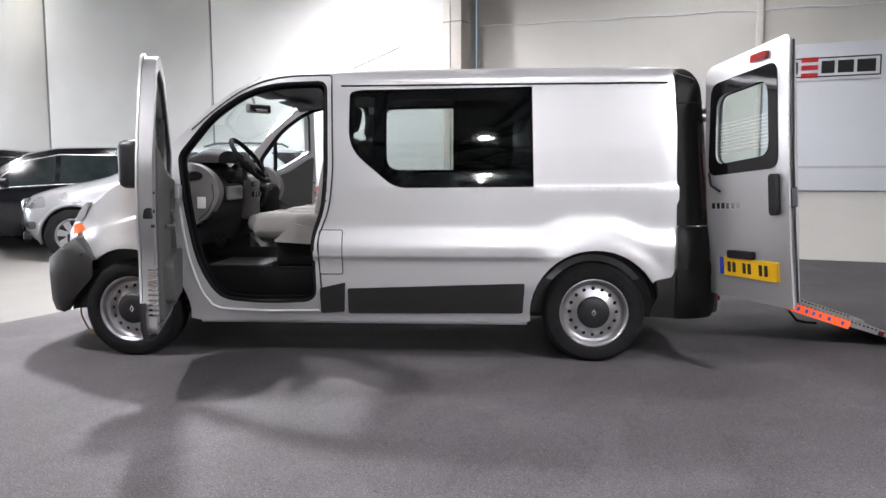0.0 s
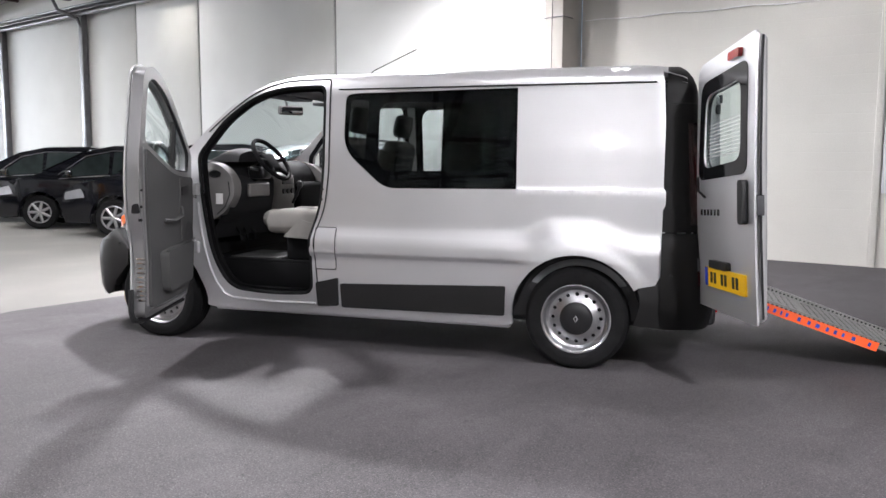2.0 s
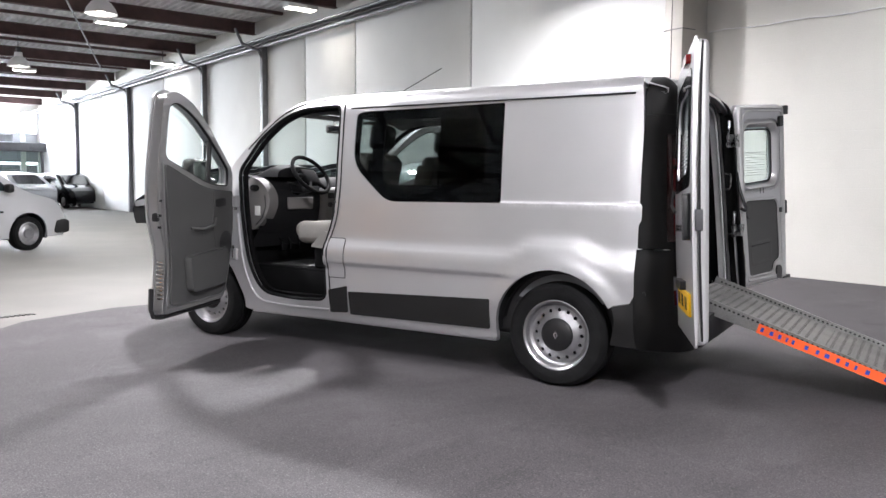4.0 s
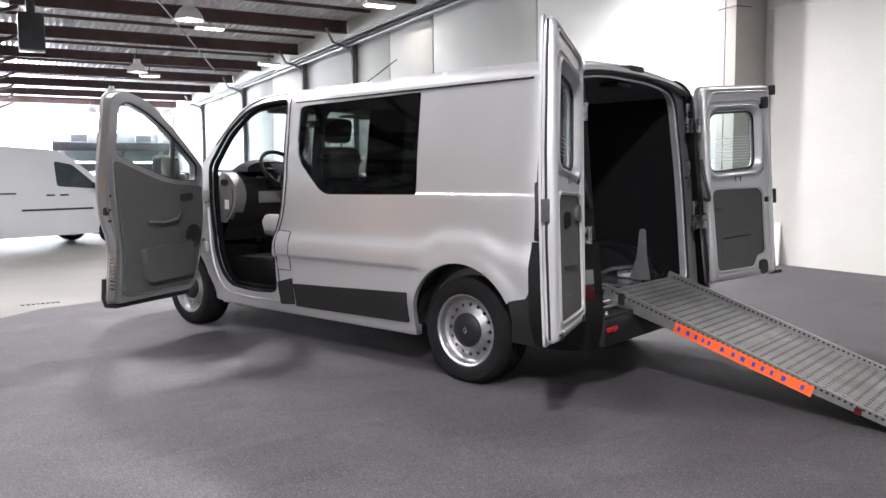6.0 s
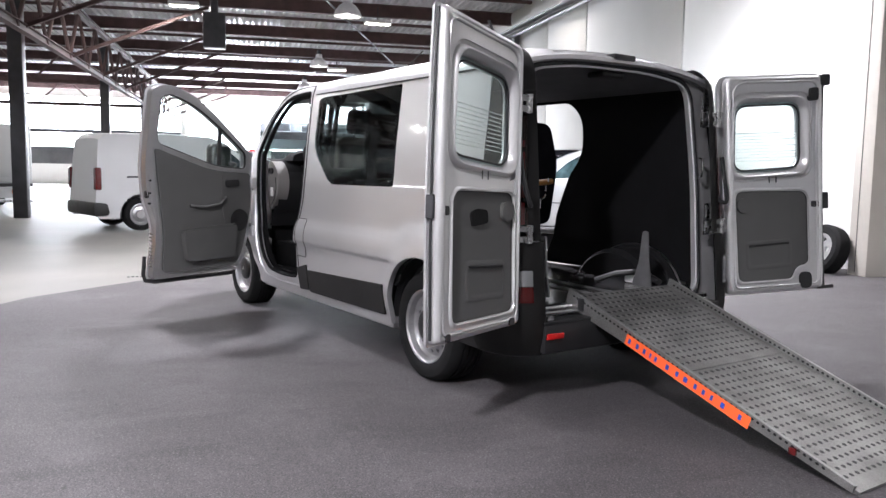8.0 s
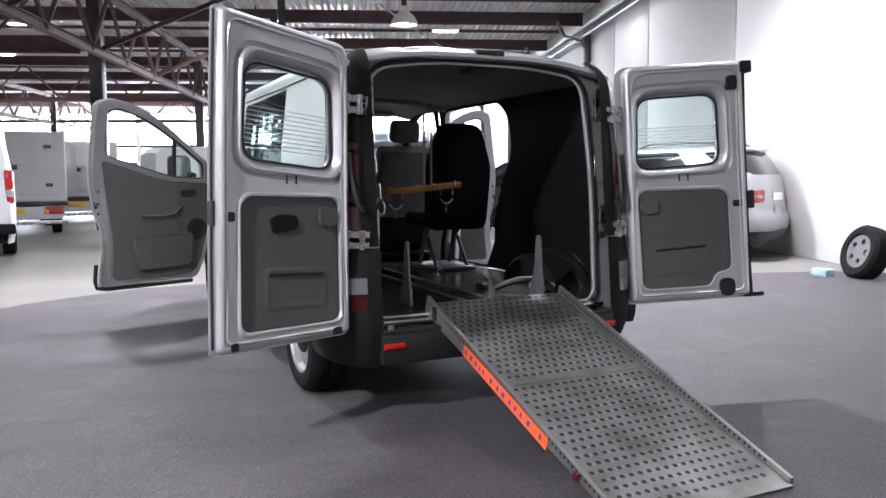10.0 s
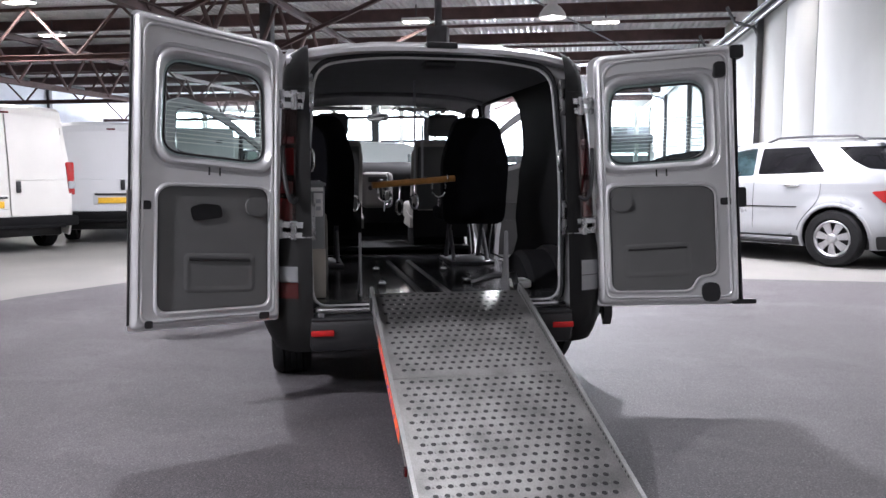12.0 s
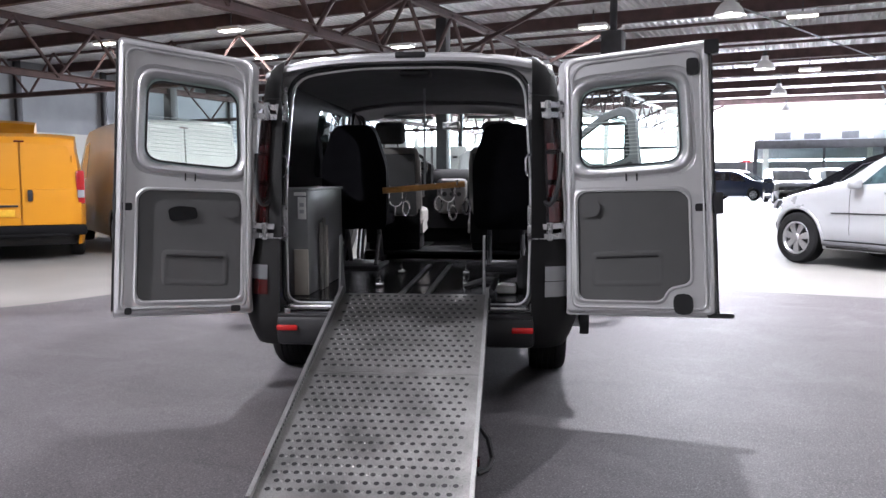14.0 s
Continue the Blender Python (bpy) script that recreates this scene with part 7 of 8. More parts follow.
for s in (-1, 1):
    suv_pad("rear_quarter_window", [(0.92, 1.555), (0.42, 1.55), (0.26, 1.255), (0.50, 1.27), (0.70, 1.37)], s, FRIT, "dark rear quarter window")
    suv_pad("rear_door_window", [(1.02, 1.225), (1.93, 1.19), (1.93, 1.545), (1.30, 1.56)], s, FRIT, "dark rear door window")
    # opaque pane: the mottled teal in its colour imitates a reflection
    suv_pad("front_window", [(2.0, 1.175), (2.78, 1.135), (2.50, 1.40), (2.30, 1.51), (2.02, 1.555)], s, material("painted_reflection_glass", (0.025, 0.045, 0.05), 0.05, coat=1.0, var=0.8, scale=5), "front window with a greenish reflection in its colour")
    suv_pad("tail_light", [(0.10, 0.84), (0.30, 0.84), (0.44, 0.98), (0.11, 1.02)], s, REDLAMP, "red wrap-round tail light", 0.008, 0.03)
    suv_pad("lamp_insert", [(0.115, 0.90), (0.22, 0.90), (0.24, 0.935), (0.115, 0.94)], s, CLEARLENS, "pale lamp insert", 0.012, 0.01)
    suv_pad("headlight", [(4.10, 0.77), (4.36, 0.74), (4.355, 0.87), (4.12, 0.93)], s, CLEARLENS, "clear headlight", 0.008, 0.04)
    suv_pad("fog_light", [(4.24, 0.46), (4.37, 0.46), (4.37, 0.57), (4.24, 0.57)], s, BLACK, "dark round fog light", 0.008, 0.045)
    suv_pad("rub_strip", [(1.35, 0.755), (3.20, 0.735), (3.20, 0.750), (1.35, 0.772)], s, BLACK, "thin dark rub strip", 0.010, 0.004)
    suv_pad("dark_sill", [(1.32, 0.25), (3.32, 0.25), (3.32, 0.37), (1.32, 0.38)], s, BLACK, "dark lower cladding", 0.008, 0.02)
    suv_pad("rear_apron", [(0.10, 0.25), (0.38, 0.25), (0.36, 0.42), (0.08, 0.44)], s, BLACK, "dark lower rear corner", 0.014, 0.02)
    bm = bmesh.new()
    tube(bm, [(1.36, s * 0.975, 0.325), (3.28, s * 0.975, 0.325)], 0.035, 10)
    part("running_board", bm, DARKSTEEL, suv, "dark running board")
    bm = bmesh.new()
    tube(bm, [(0.62, s * 0.665, 1.635), (0.72, s * 0.675, 1.688), (1.2, s * 0.68, 1.70), (1.75, s * 0.675, 1.685), (1.92, s * 0.67, 1.625)], 0.016, 8)
    part("roof_rail", bm, DARKSTEEL, suv, "dark roof rail")
    for x, z in ((1.42, 1.045), (2.30, 1.025)):
        bm = bmesh.new()
        box(bm, (x, s * (suv_side(x, z) + 0.018), z), (0.20, 0.03, 0.032), 0.012)
        part("door_handle", bm, CHROME, suv, "bright door handle")
    for x in (1.0, 1.97, 2.92):
        bm = bmesh.new()
        tube(bm, [(x + (0.10 * ease(z, 0.9, 0.45) if x < 1.2 else 0), s * (suv_side(x, z) + 0.001), z) for z in [0.46 + 0.08 * k for k in range(9)]] if x > 1.2 else [(1.05 + 0.28 * (1 - ease(z, 0.45, 0.95)), s * (suv_side(1.05 + 0.28 * (1 - ease(z, 0.45, 0.95)), z) + 0.001), z) for z in [0.46 + 0.08 * k for k in range(9)]], 0.004, 6)
        part("door_gap", bm, BLACK, suv, "fine dark door gap")
    bm = bmesh.new()
    box(bm, (2.79, s * 1.02, 1.15), (0.13, 0.20, 0.15), 0.05, seg=3)
    part("door_mirror", bm, SILVERCAR, suv, "silver door mirror")
    for ax in (0.86, 3.775):
        bm = bmesh.new()
        arch = [(ax + 0.435 * math.cos(a), 0.37 + 0.435 * math.sin(a)) for a in [radians(-16 + 212 * k / 22) for k in range(23)]]
        tube(bm, [(x, s * (suv_side(x, max(z, 0.26)) - 0.010), z) for x, z in arch], 0.026, 8)
        part("arch_lip", bm, SILVERCAR, suv, "rounded wheel arch lip")
        bm = bmesh.new()
        loft(bm, [[(x, s * y, z) for y in (min(0.93, suv_side(x, max(z, 0.26)) - 0.03), 0.55)] for x, z in arch])
        add(bm, [(x, s * 0.56, z) for x, z in arch], [tuple(range(len(arch)))])
        part("wheel_liner", bm, BLACK, suv)
        mm = Matrix.Translation((ax, s * 0.955, 0.37)) @ Matrix.Rotation(radians(90 * s), 4, "X") @ Matrix.Diagonal((1, 1, -1, 1))
        bm = bmesh.new()
        lathe(bm, [(0.235, 0.0), (0.26, 0.014), (0.335, 0.006), (0.362, -0.02), (0.37, -0.10), (0.36, -0.19), (0.24, -0.20)], mm, 40)
        w = part("wheel", bm, RUBBER, suv, "black tyre with a seven-spoke silver rim", 30)
        bm = bmesh.new()
        lathe(bm, [(0.236, -0.12), (0.236, 0.0), (0.224, 0.005), (0.206, -0.012), (0.20, -0.03)], mm, 40)
        for k in range(7):
            rot = mm @ Matrix.Rotation(2 * math.pi * (k + 0.25) / 7, 4, "Z")
            add(bm, [rot @ Vector(v) for v in ((0.04, -0.030, -0.002), (0.215, -0.052, -0.012), (0.215, 0.052, -0.012), (0.04, 0.030, -0.002), (0.04, -0.030, -0.03), (0.215, -0.052, -0.035), (0.215, 0.052, -0.035), (0.04, 0.030, -0.03))],
                [(0, 1, 2, 3), (7, 6, 5, 4), (0, 4, 5, 1), (1, 5, 6, 2), (2, 6, 7, 3), (3, 7, 4, 0)])
        lathe(bm, [(0.065, -0.02), (0.06, 0.004), (0.045, 0.012), (0.0, 0.013)], mm, 20)
        part("rim", bm, STEEL, w, "silver seven-spoke rim", 40)
        bm = bmesh.new()
        lathe(bm, [(0.23, -0.075), (0, -0.075)], mm, 24)
        part("brake", bm, BLACK, w)
bm = bmesh.new()
panel(bm, rounded([(-0.74, 1.23), (0.74, 1.23), (0.66, 1.555), (-0.66, 1.555)], 0.07, 4), lambda y, z, d: Vector((suv_tail(y, z) - 0.008 + d, y, z)), 0.008, (), 0.07)
part("rear_window", bm, FRIT, suv, "dark rear window")
bm = bmesh.new()
panel(bm, rounded([(-0.66, 1.585), (0.66, 1.585), (0.62, 1.625), (-0.62, 1.625)], 0.015, 3), lambda y, z, d: Vector((suv_tail(y, z) - 0.09 + d, y, z)), 0.16, (), 0.2)
part("roof_spoiler", bm, SILVERCAR, suv, "silver roof spoiler")
bm = bmesh.new()
panel(bm, rounded([(-0.26, 0.86), (0.26, 0.86), (0.26, 0.97), (-0.26, 0.97)], 0.01, 3), lambda y, z, d: Vector((suv_tail(y, z) - 0.008 + d, y, z)), 0.008, (), 0.1)
part("number_plate", bm, PAPER, suv, "plain pale plate")
bm = bmesh.new()
panel(bm, rounded([(-0.70, 0.27), (0.70, 0.27), (0.72, 0.43), (-0.72, 0.43)], 0.03, 3), lambda y, z, d: Vector((suv_tail(y, z) - 0.016 + d, y, z)), 0.02, (), 0.06)
part("rear_skid", bm, DARKSTEEL, suv, "dark grey rear apron")
bm = bmesh.new()
panel(bm, rounded([(-0.72, 1.22), (0.72, 1.22), (0.64, 1.575), (-0.64, 1.575)], 0.08, 4), lambda y, z, d: Vector((lerp(z, NOSE) - 0.16 * (abs(y) / 0.8) ** 3.4 - 0.02 + 0.03 - d, y, z + 0.012)), 0.008, (), 0.1)
part("windscreen", bm, FRIT, suv, "dark windscreen")
bm = bmesh.new()
box(bm, (4.36, 0, 0.78), (0.14, 0.80, 0.20), 0.04, seg=3)
for k in range(3):
    box(bm, (4.43, 0, 0.72 + 0.055 * k), (0.02, 0.70, 0.018), 0.004)
part("grille", bm, CHROME, suv, "bright barred grille")
for s in (-1, 1):
    bm = bmesh.new()
    panel(bm, rounded([(0.42, 0.74), (0.80, 0.77), (0.84, 0.90), (0.50, 0.87)], 0.03, 4), lambda y, z, d: Vector((lerp(z, NOSE) - 0.05 * ((y - 0.2) / 0.6) ** 4 + 0.012 - d, s * y, z)), 0.05, (), 0.08)
    part("headlight", bm, CLEARLENS, suv, "clear headlight")
    bm = bmesh.new()
    lathe(bm, [(0.075, 0.0), (0.07, 0.012), (0.055, 0.014), (0.05, 0.004), (0.0, 0.002)], Matrix.Translation((4.415, s * 0.60, 0.53)) @ Matrix.Rotation(radians(90), 4, "Y"), 20)
    part("fog_light", bm, BLACK, suv, "dark round fog light")
bm = bmesh.new()
box(bm, (4.36, 0, 0.36), (0.12, 1.30, 0.12), 0.03, seg=3)
part("front_skid", bm, BLACK, suv, "dark lower front apron")

# black cars beyond it
MPV_TOP = [(0.92 * x, z) for x, z in [(0.02, 0.40), (0.0, 0.62), (0.04, 1.0), (0.28, 1.52), (0.45, 1.60), (1.2, 1.66), (2.1, 1.64), (2.6, 1.54), (3.5, 1.12), (3.75, 1.04), (4.25, 0.94), (4.5, 0.80), (4.58, 0.56), (4.54, 0.32)]]
hd2 = Vector((math.cos(radians(208)), math.sin(radians(208))))
lf2 = Vector((-hd2.y, hd2.x))
for hub in (Vector((-7.45, 5.74)), Vector((-9.97, 6.66)), Vector((-12.49, 7.58))):
    tl = hub - hd2 * 3.31 - lf2 * 0.86
    car, cw_ = vehicle("car", "black shiny family car parked beside the wall", "car", at(tl.x, tl.y, 208), "cars along the wall", BLACKCAR, MPV_TOP, 1.78, (0.78, 3.31), 0.335,
        [[(0.40, 1.12), (1.02, 1.10), (0.98, 1.50), (0.56, 1.48)], [(1.08, 1.10), (1.94, 1.08), (1.89, 1.53), (1.05, 1.52)], [(2.00, 1.08), (2.90, 1.02), (2.42, 1.40), (1.97, 1.52)]], 0.5, glassmat=GREYGLASS)
    for s in (-1, 1):
        bm = bmesh.new()
        panel(bm, rounded([(3.78, 0.70), (4.14, 0.66), (4.13, 0.79), (3.84, 0.86)], 0.03, 4), lambda x, z, d: Vector((x, s * (cw_(x, z) + 0.012 - d), z)), 0.06, (), 0.08)
        part("headlight", bm, CLEARLENS, car, "clear headlight")
        bit(car, "tail_light", (0.09, s * 0.74, 0.98), (0.15, 0.14, 0.34), REDLENS, "red tail light", 0.04)
        bit(car, "door_mirror", (2.72, s * 0.95, 1.10), (0.12, 0.18, 0.14), BLACKCAR, "", 0.05)
        bit(car, "mirror_cap", (2.74, s * 0.98, 1.14), (0.10, 0.12, 0.05), CHROME, "bright mirror edge", 0.02)
        bm = bmesh.new()
        tube(bm, [(x, s * (cw_(x, z) + 0.010), z) for x, z in ((0.5, 1.085), (1.2, 1.075), (1.9, 1.06), (2.5, 1.03), (2.92, 0.99))], 0.010, 6)
        part("chrome_strip", bm, CHROME, car, "bright window strip")
        bm = bmesh.new()
        tube(bm, [(x, s * (cw_(x, z) + 0.008), z) for x, z in ((0.55, 1.50), (1.0, 1.535), (1.9, 1.545), (2.42, 1.44), (2.95, 1.06))], 0.008, 6)
        part("chrome_strip", bm, CHROME, car, "bright window strip")
    bit(car, "grille", (4.15, 0, 0.62), (0.08, 0.8, 0.20), BLACK, "dark grille", 0.03)
    for k in range(3):
        bit(car, "grille_bar", (4.195, 0, 0.57 + 0.05 * k), (0.012, 0.74, 0.014), CHROME, "bright grille bar", 0.003)
    bit(car, "number_plate", (4.22, 0, 0.44), (0.02, 0.50, 0.10), DIRTYPLATE, "plain yellow plate", 0.004)
    bm = bmesh.new()
    panel(bm, rounded([(-0.66, 1.10), (0.66, 1.10), (0.56, 1.50), (-0.56, 1.50)], 0.08, 4), lambda y, z, d: Vector((2.39 + (1.54 - z) * 1.97 + 0.03, y, z + 0.05 - d)), 0.006, (), 0.3)
    part("windscreen", bm, GREYGLASS, car, "dark windscreen")

# small white delivery van across the aisle
f_hub, r_hub = Vector((-10.45, 2.85)), Vector((-10.15, 0.18))
hd3 = (f_hub - r_hub).normalized()
lf3 = Vector((-hd3.y, hd3.x))
tl = r_hub - hd3 * 0.80 + lf3 * 0.86
VAN_TOP = [(0.02, 0.35), (0.0, 0.55), (0.03, 1.0), (0.10, 1.70), (0.20, 1.80), (1.4, 1.84), (2.3, 1.80), (2.55, 1.72), (3.30, 1.16), (3.5, 1.06), (4.05, 0.92), (4.25, 0.74), (4.38, 0.55), (4.36, 0.30)]
small, _ = vehicle("delivery_van", "small white delivery van with steel wheels on the concrete", "van", at(tl.x, tl.y, math.degrees(math.atan2(hd3.y, hd3.x))), "parked vans", WHITECAR, VAN_TOP, 1.80, (0.80, 3.48), 0.315,
    [[(2.30, 1.14), (3.16, 1.08), (2.64, 1.54), (2.30, 1.60)]], 0.5, rim_style="steel", glassmat=CARGLASS, roof_in=0.12)
for s in (-1, 1):
    bit(small, "rub_strip", (2.3, s * 0.905, 0.72), (1.35, 0.02, 0.035), BLACK, "dark rub strip", 0.005)
    bit(small, "slide_rail", (1.05, s * 0.89, 1.02), (1.0, 0.02, 0.03), DARKSTEEL, "dark sliding door rail", 0.005)
    bit(small, "door_handle", (2.42, s * 0.90, 0.98), (0.16, 0.03, 0.03), BLACK, "", 0.01)
    bit(small, "door_handle", (2.16, s * 0.90, 0.98), (0.16, 0.03, 0.03), BLACK, "", 0.01)
    bit(small, "tail_light", (0.05, s * 0.80, 0.98), (0.12, 0.14, 0.42), REDLENS, "red tail light", 0.03)
    bit(small, "door_mirror", (3.05, s * 0.98, 1.14), (0.12, 0.18, 0.16), BLACK, "", 0.05)
    bit(small, "headlight", (4.10, s * 0.66, 0.78), (0.24, 0.30, 0.20), CLEARLENS, "", 0.05)
bit(small, "front_bumper", (4.22, 0, 0.42), (0.36, 1.70, 0.26), TRIM, "dark grey bumper", 0.06)
bit(small, "rear_bumper", (0.10, 0, 0.42), (0.30, 1.74, 0.26), TRIM, "dark grey bumper", 0.06)
bm = bmesh.new()
panel(bm, rounded([(-0.70, 1.24), (0.70, 1.24), (0.60, 1.68), (-0.60, 1.68)], 0.08, 4), lambda y, z, d: Vector((2.55 + (1.72 - z) * 1.34 + 0.03, y, z + 0.05 - d)), 0.006, (), 0.3)
part("windscreen", bm, FRIT, small, "dark windscreen")


def panel_van(label, m, paint, length, width, height, plate_y=0.32, handle_y=-0.12, split=True):
    """A tall panel van seen mostly from behind."""
    top = [(0.03, 0.42), (0.0, 0.58), (0.02, 1.1), (0.10, height - 0.22), (0.18, height - 0.06), (0.35, height), (length * 0.45, height + 0.01), (length * 0.68, height - 0.04), (length * 0.74, height - 0.14), (length * 0.87, 1.22), (length * 0.97, 0.98), (length - 0.02, 0.62), (length - 0.05, 0.34)]
    ob, wid = vehicle("panel_van", label, "van", m, "parked vans", paint, top, width, (0.98, length - 0.92), 0.33,
        [[(length * 0.66, 1.26), (length * 0.81, 1.24), (length * 0.735, height - 0.30), (length * 0.66, height - 0.22)]], 0.5, rim_style="steel", roof_in=0.11, belt=1.0)
    for s in (-1, 1):
        # two rear leaves with a joint between them
        bm = bmesh.new()
        panel(bm, rounded([(s * 0.012, 0.56), (s * (width / 2 - 0.16), 0.56), (s * (width / 2 - 0.17), 1.15), (s * (width / 2 - 0.25), height - 0.16), (s * 0.012, height - 0.12)][::s], 0.03, 3),
              lambda y, z, d: Vector((0.0 + 0.10 * ease(z, 1.1, height) - 0.030 + d, y, z)), 0.03, (), 0.25)
        leaf = part("rear_door", bm, paint, ob)
        bm = bmesh.new()
        tube(bm, [(-0.032, s * 0.08, 1.10), (-0.028, s * (width / 2 - 0.2), 1.10)], 0.006, 6)
        part("pressed_line", bm, paint, leaf)
        for z in (0.75, height - 0.35):
            bit(leaf, "hinge", (0.02 + 0.10 * ease(z, 1.1, height), s * (width / 2 - 0.185), z), (0.05, 0.03, 0.10), paint, "", 0.01)
        bit(ob, "tail_light", (0.08, s * (width / 2 - 0.085), 1.12), (0.14, 0.13, 0.52), REDLAMP, "tall red tail light", 0.03)
        bit(ob, "lamp_insert", (0.0, s * (width / 2 - 0.085), 1.02), (0.03, 0.10, 0.12), CLEARLENS, "clear lamp insert", 0.01)
    if not split:
        bm = bmesh.new()
        panel(bm, rounded([(-0.03, 0.58), (0.03, 0.58), (0.03, height - 0.15), (-0.03, height - 0.15)], 0.005, 2), lambda y, z, d: Vector((0.10 * ease(z, 1.1, height) - 0.0325 + d, y, z)), 0.02, (), 0.12)
        part("tailgate", bm, paint, ob, "one-piece tailgate skin")
    bit(ob, "door_handle", (-0.05, handle_y, 1.00), (0.04, 0.07, 0.17), BLACK, "black handle", 0.015)
    bit(ob, "rear_bumper", (0.06, 0, 0.47), (0.30, width - 0.04, 0.16), CABBLACK, "dark rear bumper", 0.04)
    bit(ob, "brake_light", (0.06, 0.0, height - 0.10), (0.05, 0.14, 0.03), REDLENS, "", 0.01)
    bit(ob, "number_plate", (-0.042, plate_y, 0.74), (0.02, 0.46, 0.10), DIRTYPLATE, "plain yellow plate", 0.004)
    bit(ob, "plate_recess", (-0.032, plate_y, 0.775), (0.012, 0.62, 0.21), paint, "shallow plate panel", 0.006)
    bit(ob, "plate_light", (-0.045, plate_y, 0.845), (0.04, 0.56, 0.03), TRIM, "", 0.01)
    bit(ob, "bumper_step", (-0.09, 0, 0.40), (0.10, width - 0.5, 0.05), CABBLACK, "black bumper step", 0.015)
    return ob


panel_van("white panel van with closed rear doors", at(-7.75, -3.78, 184), WHITECAR, 4.7, 1.90, 2.04, 0.0, -0.17, False)
panel_van("large white panel van with closed rear doors", at(-6.19, -4.90, 219), WARMWHITE, 5.0, 2.02, 2.20)
panel_van("bright yellow delivery van with closed rear doors", at(-4.52, -6.75, 213), YELLOWCAR, 4.3, 1.80, 1.91)
panel_van("tall yellow delivery van behind another", at(-8.3, -9.9, 213), YELLOWCAR, 5.0, 2.0, 2.42)


def box_truck(label, m, w=2.0, top=2.15, low=0.74):
    """A refrigerated box body with a small rear door, on a low chassis."""
    ob = thing("box_truck", label, "truck", "parked vans", m=m)
    bm = bmesh.new()
    box(bm, (1.6, 0, (low + top) / 2), (3.2, w, top - low), 0.03)
    part("box_body", bm, WHITECAR, ob, "white insulated box body")
    bit(ob, "rear_frame", (-0.012, 0, (low + top) / 2), (0.024, w - 0.06, top - low - 0.06), WHITECAR, "", 0.006)
    leaf = bit(ob, "rear_door", (-0.035, -0.36, (low + top) / 2 + 0.02), (0.03, 0.80, top - low - 0.26), WHITECAR, "white insulated rear door", 0.012)
    for z in (low + 0.36, top - 0.32):
        bit(leaf, "hinge", (-0.06, -0.66, z), (0.03, 0.14, 0.07), DARKSTEEL, "dark hinge", 0.008)
    bit(leaf, "door_lock", (-0.065, -0.02, (low + top) / 2), (0.04, 0.10, 0.13), DARKSTEEL, "grey lock", 0.012)
    bit(leaf, "lock_lever", (-0.085, -0.10, (low + top) / 2 + 0.05), (0.025, 0.22, 0.03), STEEL, "bright lock lever", 0.008)
    bit(ob, "rear_beam", (0.02, 0, low - 0.05), (0.08, w, 0.08), BLACK, "black rear beam", 0.01)
    bit(ob, "rear_apron", (0.05, 0, low - 0.24), (0.05, w - 0.2, 0.28), WHITECAR, "white lamp panel", 0.01)
    for s in (-1, 1):
        bit(ob, "tail_light", (0.015, s * (w / 2 - 0.26), low - 0.19), (0.04, 0.36, 0.16), REDLAMP, "red tail light", 0.015)
        bit(ob, "turn_light", (0.010, s * (w / 2 - 0.42), low - 0.22), (0.04, 0.10, 0.09), ORANGELENS, "orange turn light", 0.01)
    step = bit(ob, "step_bumper", (-0.06, 0, low - 0.44), (0.22, w - 0.06, 0.07), STEEL, "ribbed metal step bumper", 0.015)
    for k in range(14):
        bit(step, "rib", (-0.172, -w / 2 + 0.12 + k * (w - 0.24) / 13, low - 0.44), (0.008, 0.05, 0.05), CHROME, "", 0.003)
    bit(ob, "number_plate", (0.015, 0.05, low - 0.19), (0.02, 0.46, 0.10), DIRTYPLATE, "plain yellow plate", 0.004)
    bit(ob, "chassis", (2.1, 0, 0.52), (4.0, 0.9, 0.26), BLACK, "", 0.03)
    bit(ob, "cab", (4.1, 0, 1.15), (1.6, 1.8, 1.5), WHITECAR, "white cab", 0.2)
    for ax in (1.0, 4.2):
        for s in (-1, 1):
            bm = bmesh.new()
            mm = Matrix.Translation((ax, s * 0.92, 0.33)) @ Matrix.Rotation(radians(90 * s), 4, "X") @ Matrix.Diagonal((1, 1, -1, 1))
            lathe(bm, [(0.0, -0.02), (0.2, -0.02), (0.22, 0.0), (0.31, 0.0), (0.33, -0.03), (0.33, -0.18), (0.2, -0.2)], mm, 28)
            part("wheel", bm, RUBBER, ob, "black wheel")
    return ob


box_truck("white refrigerated box truck with a closed rear door", at(-12.95, -3.12, 184), 2.0, 2.24)
box_truck("white refrigerated box truck standing behind another", at(-16.9, -1.85, 183), 2.0, 2.2)

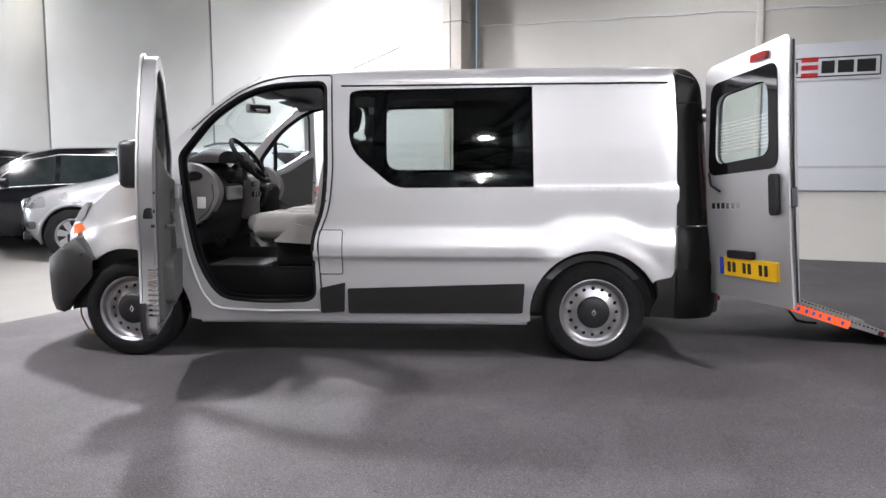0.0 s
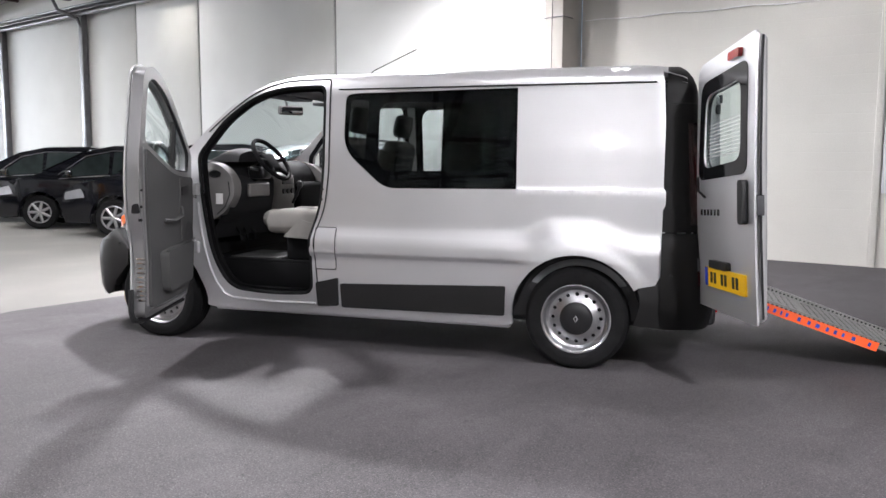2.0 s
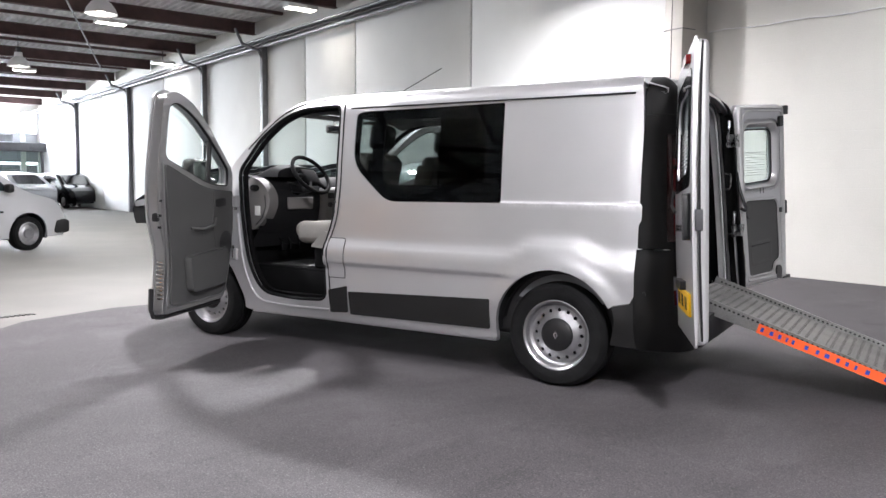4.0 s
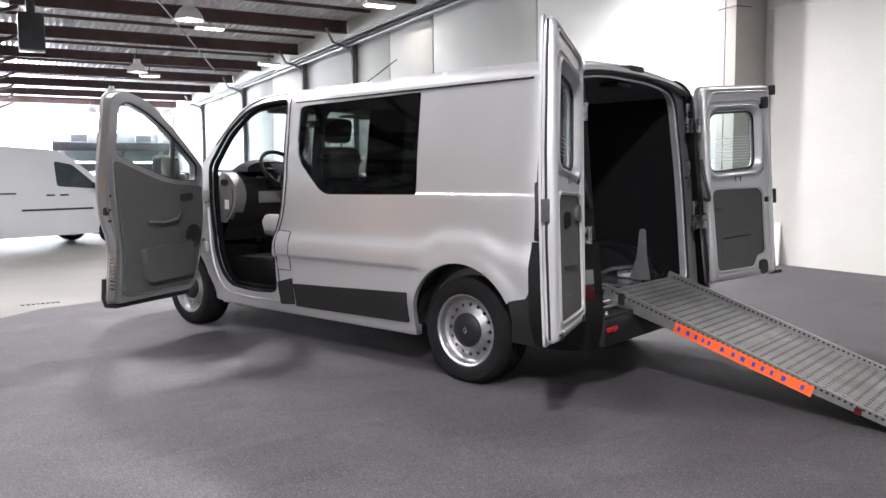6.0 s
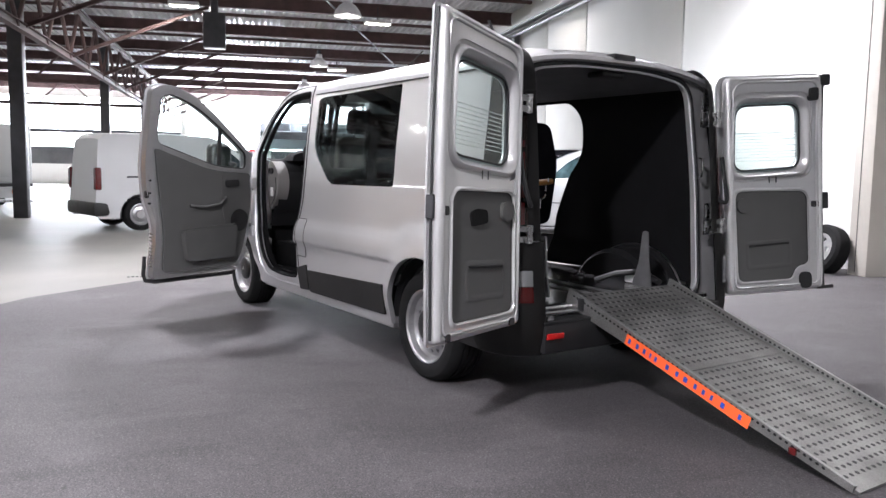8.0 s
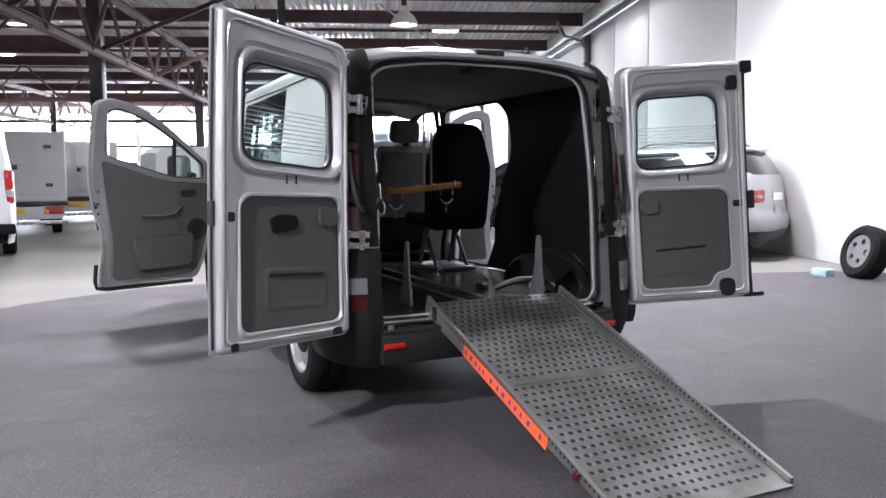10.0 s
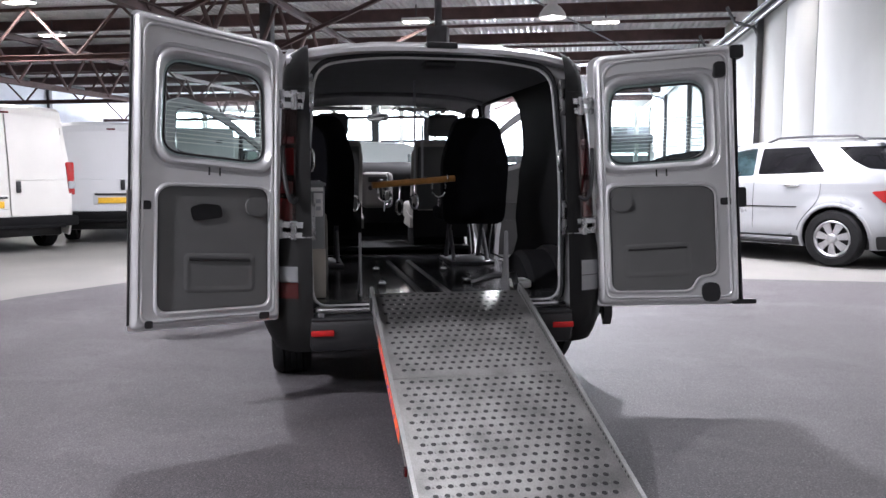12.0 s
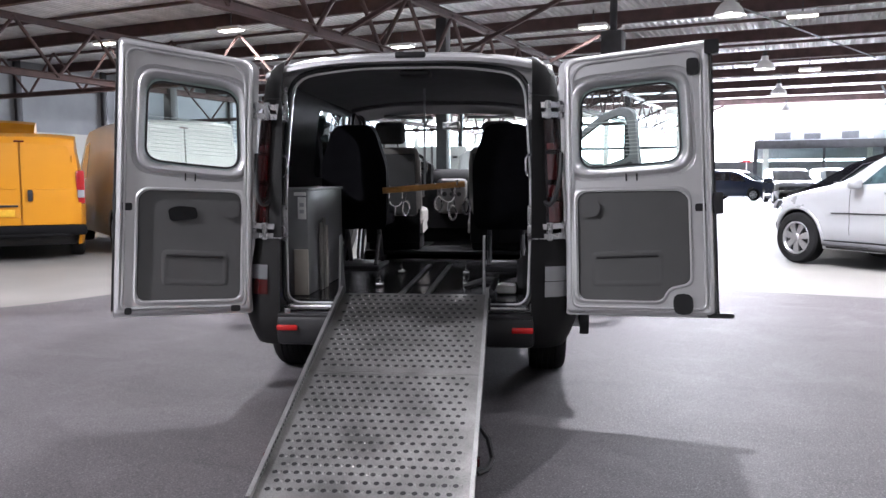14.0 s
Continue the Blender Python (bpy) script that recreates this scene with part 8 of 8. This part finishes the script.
# distant parked cars by the windows
for i, (u, v) in enumerate(((-38.5, 5.4), (-38.7, 3.3), (-38.2, 1.2), (-42.0, -3.0))):
    p = hall(u, v, 0)
    car, _ = vehicle("car", ("black", "silver", "black", "dark blue")[i] + " family car parked far off by the windows", "car", at(p.x, p.y, -20 + (12 if i < 3 else 70)), "cars by the windows", (BLACKCAR, SILVERCAR, BLACKCAR, DARKBLUECAR)[i], MPV_TOP, 1.8, (0.78, 3.31), 0.32,
        [[(0.40, 1.12), (1.94, 1.08), (1.89, 1.53), (0.56, 1.48)], [(2.00, 1.08), (2.90, 1.02), (2.42, 1.40), (1.97, 1.52)]], 0.5)
    bm = bmesh.new()
    panel(bm, rounded([(-0.66, 1.10), (0.66, 1.10), (0.56, 1.50), (-0.56, 1.50)], 0.08, 4), lambda y, z, d: Vector((2.39 + (1.54 - z) * 1.97 + 0.03, y, z + 0.05 - d)), 0.006, (), 0.3)
    part("windscreen", bm, FRIT, car, "dark windscreen")

# loose wheel leaning on the wall with a few small things at its foot
lw = thing("loose_wheel", "black tyre on a five-hole alloy rim leaning on the pilaster", "wheel")
base = Vector((-0.24, 6.31, 0))
nrm = Vector((-0.30, -0.90, 0.28)).normalized()
mm = Matrix.Translation(base + Vector((0, 0, 0.325))) @ nrm.to_track_quat("Z", "Y").to_matrix().to_4x4()
bm = bmesh.new()
lathe(bm, [(0.20, 0.0), (0.22, 0.02), (0.29, 0.02), (0.325, -0.02), (0.33, -0.10), (0.325, -0.18), (0.28, -0.2), (0.2, -0.18)], mm, 36)
part("tyre", bm, RUBBER, lw)
bm = bmesh.new()
ring = [(0.205 * math.cos(2 * math.pi * i / 40), 0.205 * math.sin(2 * math.pi * i / 40)) for i in range(40)]
hl = [[(0.125 * math.cos(2 * math.pi * k / 5) + 0.035 * math.cos(2 * math.pi * j / 12), 0.125 * math.sin(2 * math.pi * k / 5) + 0.035 * math.sin(2 * math.pi * j / 12)) for j in range(12)] for k in range(5)]
panel(bm, ring, lambda a, b, d: mm @ Vector((a, b, 0.0 - d)), 0.03, hl, 0.06)
part("rim", bm, STEEL, lw, "silver alloy rim")
p = bmesh.new()
box(p, (-0.55, 6.10, 0.05), (0.22, 0.14, 0.09), 0.01)
tagged(part("blue_bag", p, material("blue_film", (0.35, 0.5, 0.6), 0.3, var=0.4, scale=30)), "small blue and white packet on the floor", "packet")
# grating in the concrete
gr = thing("floor_grating", "dark steel grating let into the concrete", "grating", kind="structure", m=pose(-3.78, -1.28, 0, 0, 0, 78))
for i in range(8):
    bit(gr, "slot", (-0.16 + 0.046 * i, 0, 0.003), (0.026, 0.09, 0.006), BLACK, "", 0.002)
# boards leaning on the wall
for du, h, t in ((-0.82, 0.66, 12), (-0.62, 0.66, 16)):
    b = thing("board", "plain pale board leaning on the wall", "board", "boards at the wall", m=HALL @ pose(-0.95 + du, V1 - 0.17, 0, -t, 0, 0))
    bm = bmesh.new()
    add(bm, [(-0.16, 0, 0), (0.16, 0, 0), (0.05, 0, h), (-0.02, 0, h), (-0.16, 0.02, 0), (0.16, 0.02, 0), (0.05, 0.02, h), (-0.02, 0.02, h)], [(0, 1, 2, 3), (7, 6, 5, 4), (0, 4, 5, 1), (1, 5, 6, 2), (2, 6, 7, 3), (3, 7, 4, 0)])
    part("sheet", bm, PAPER, b)
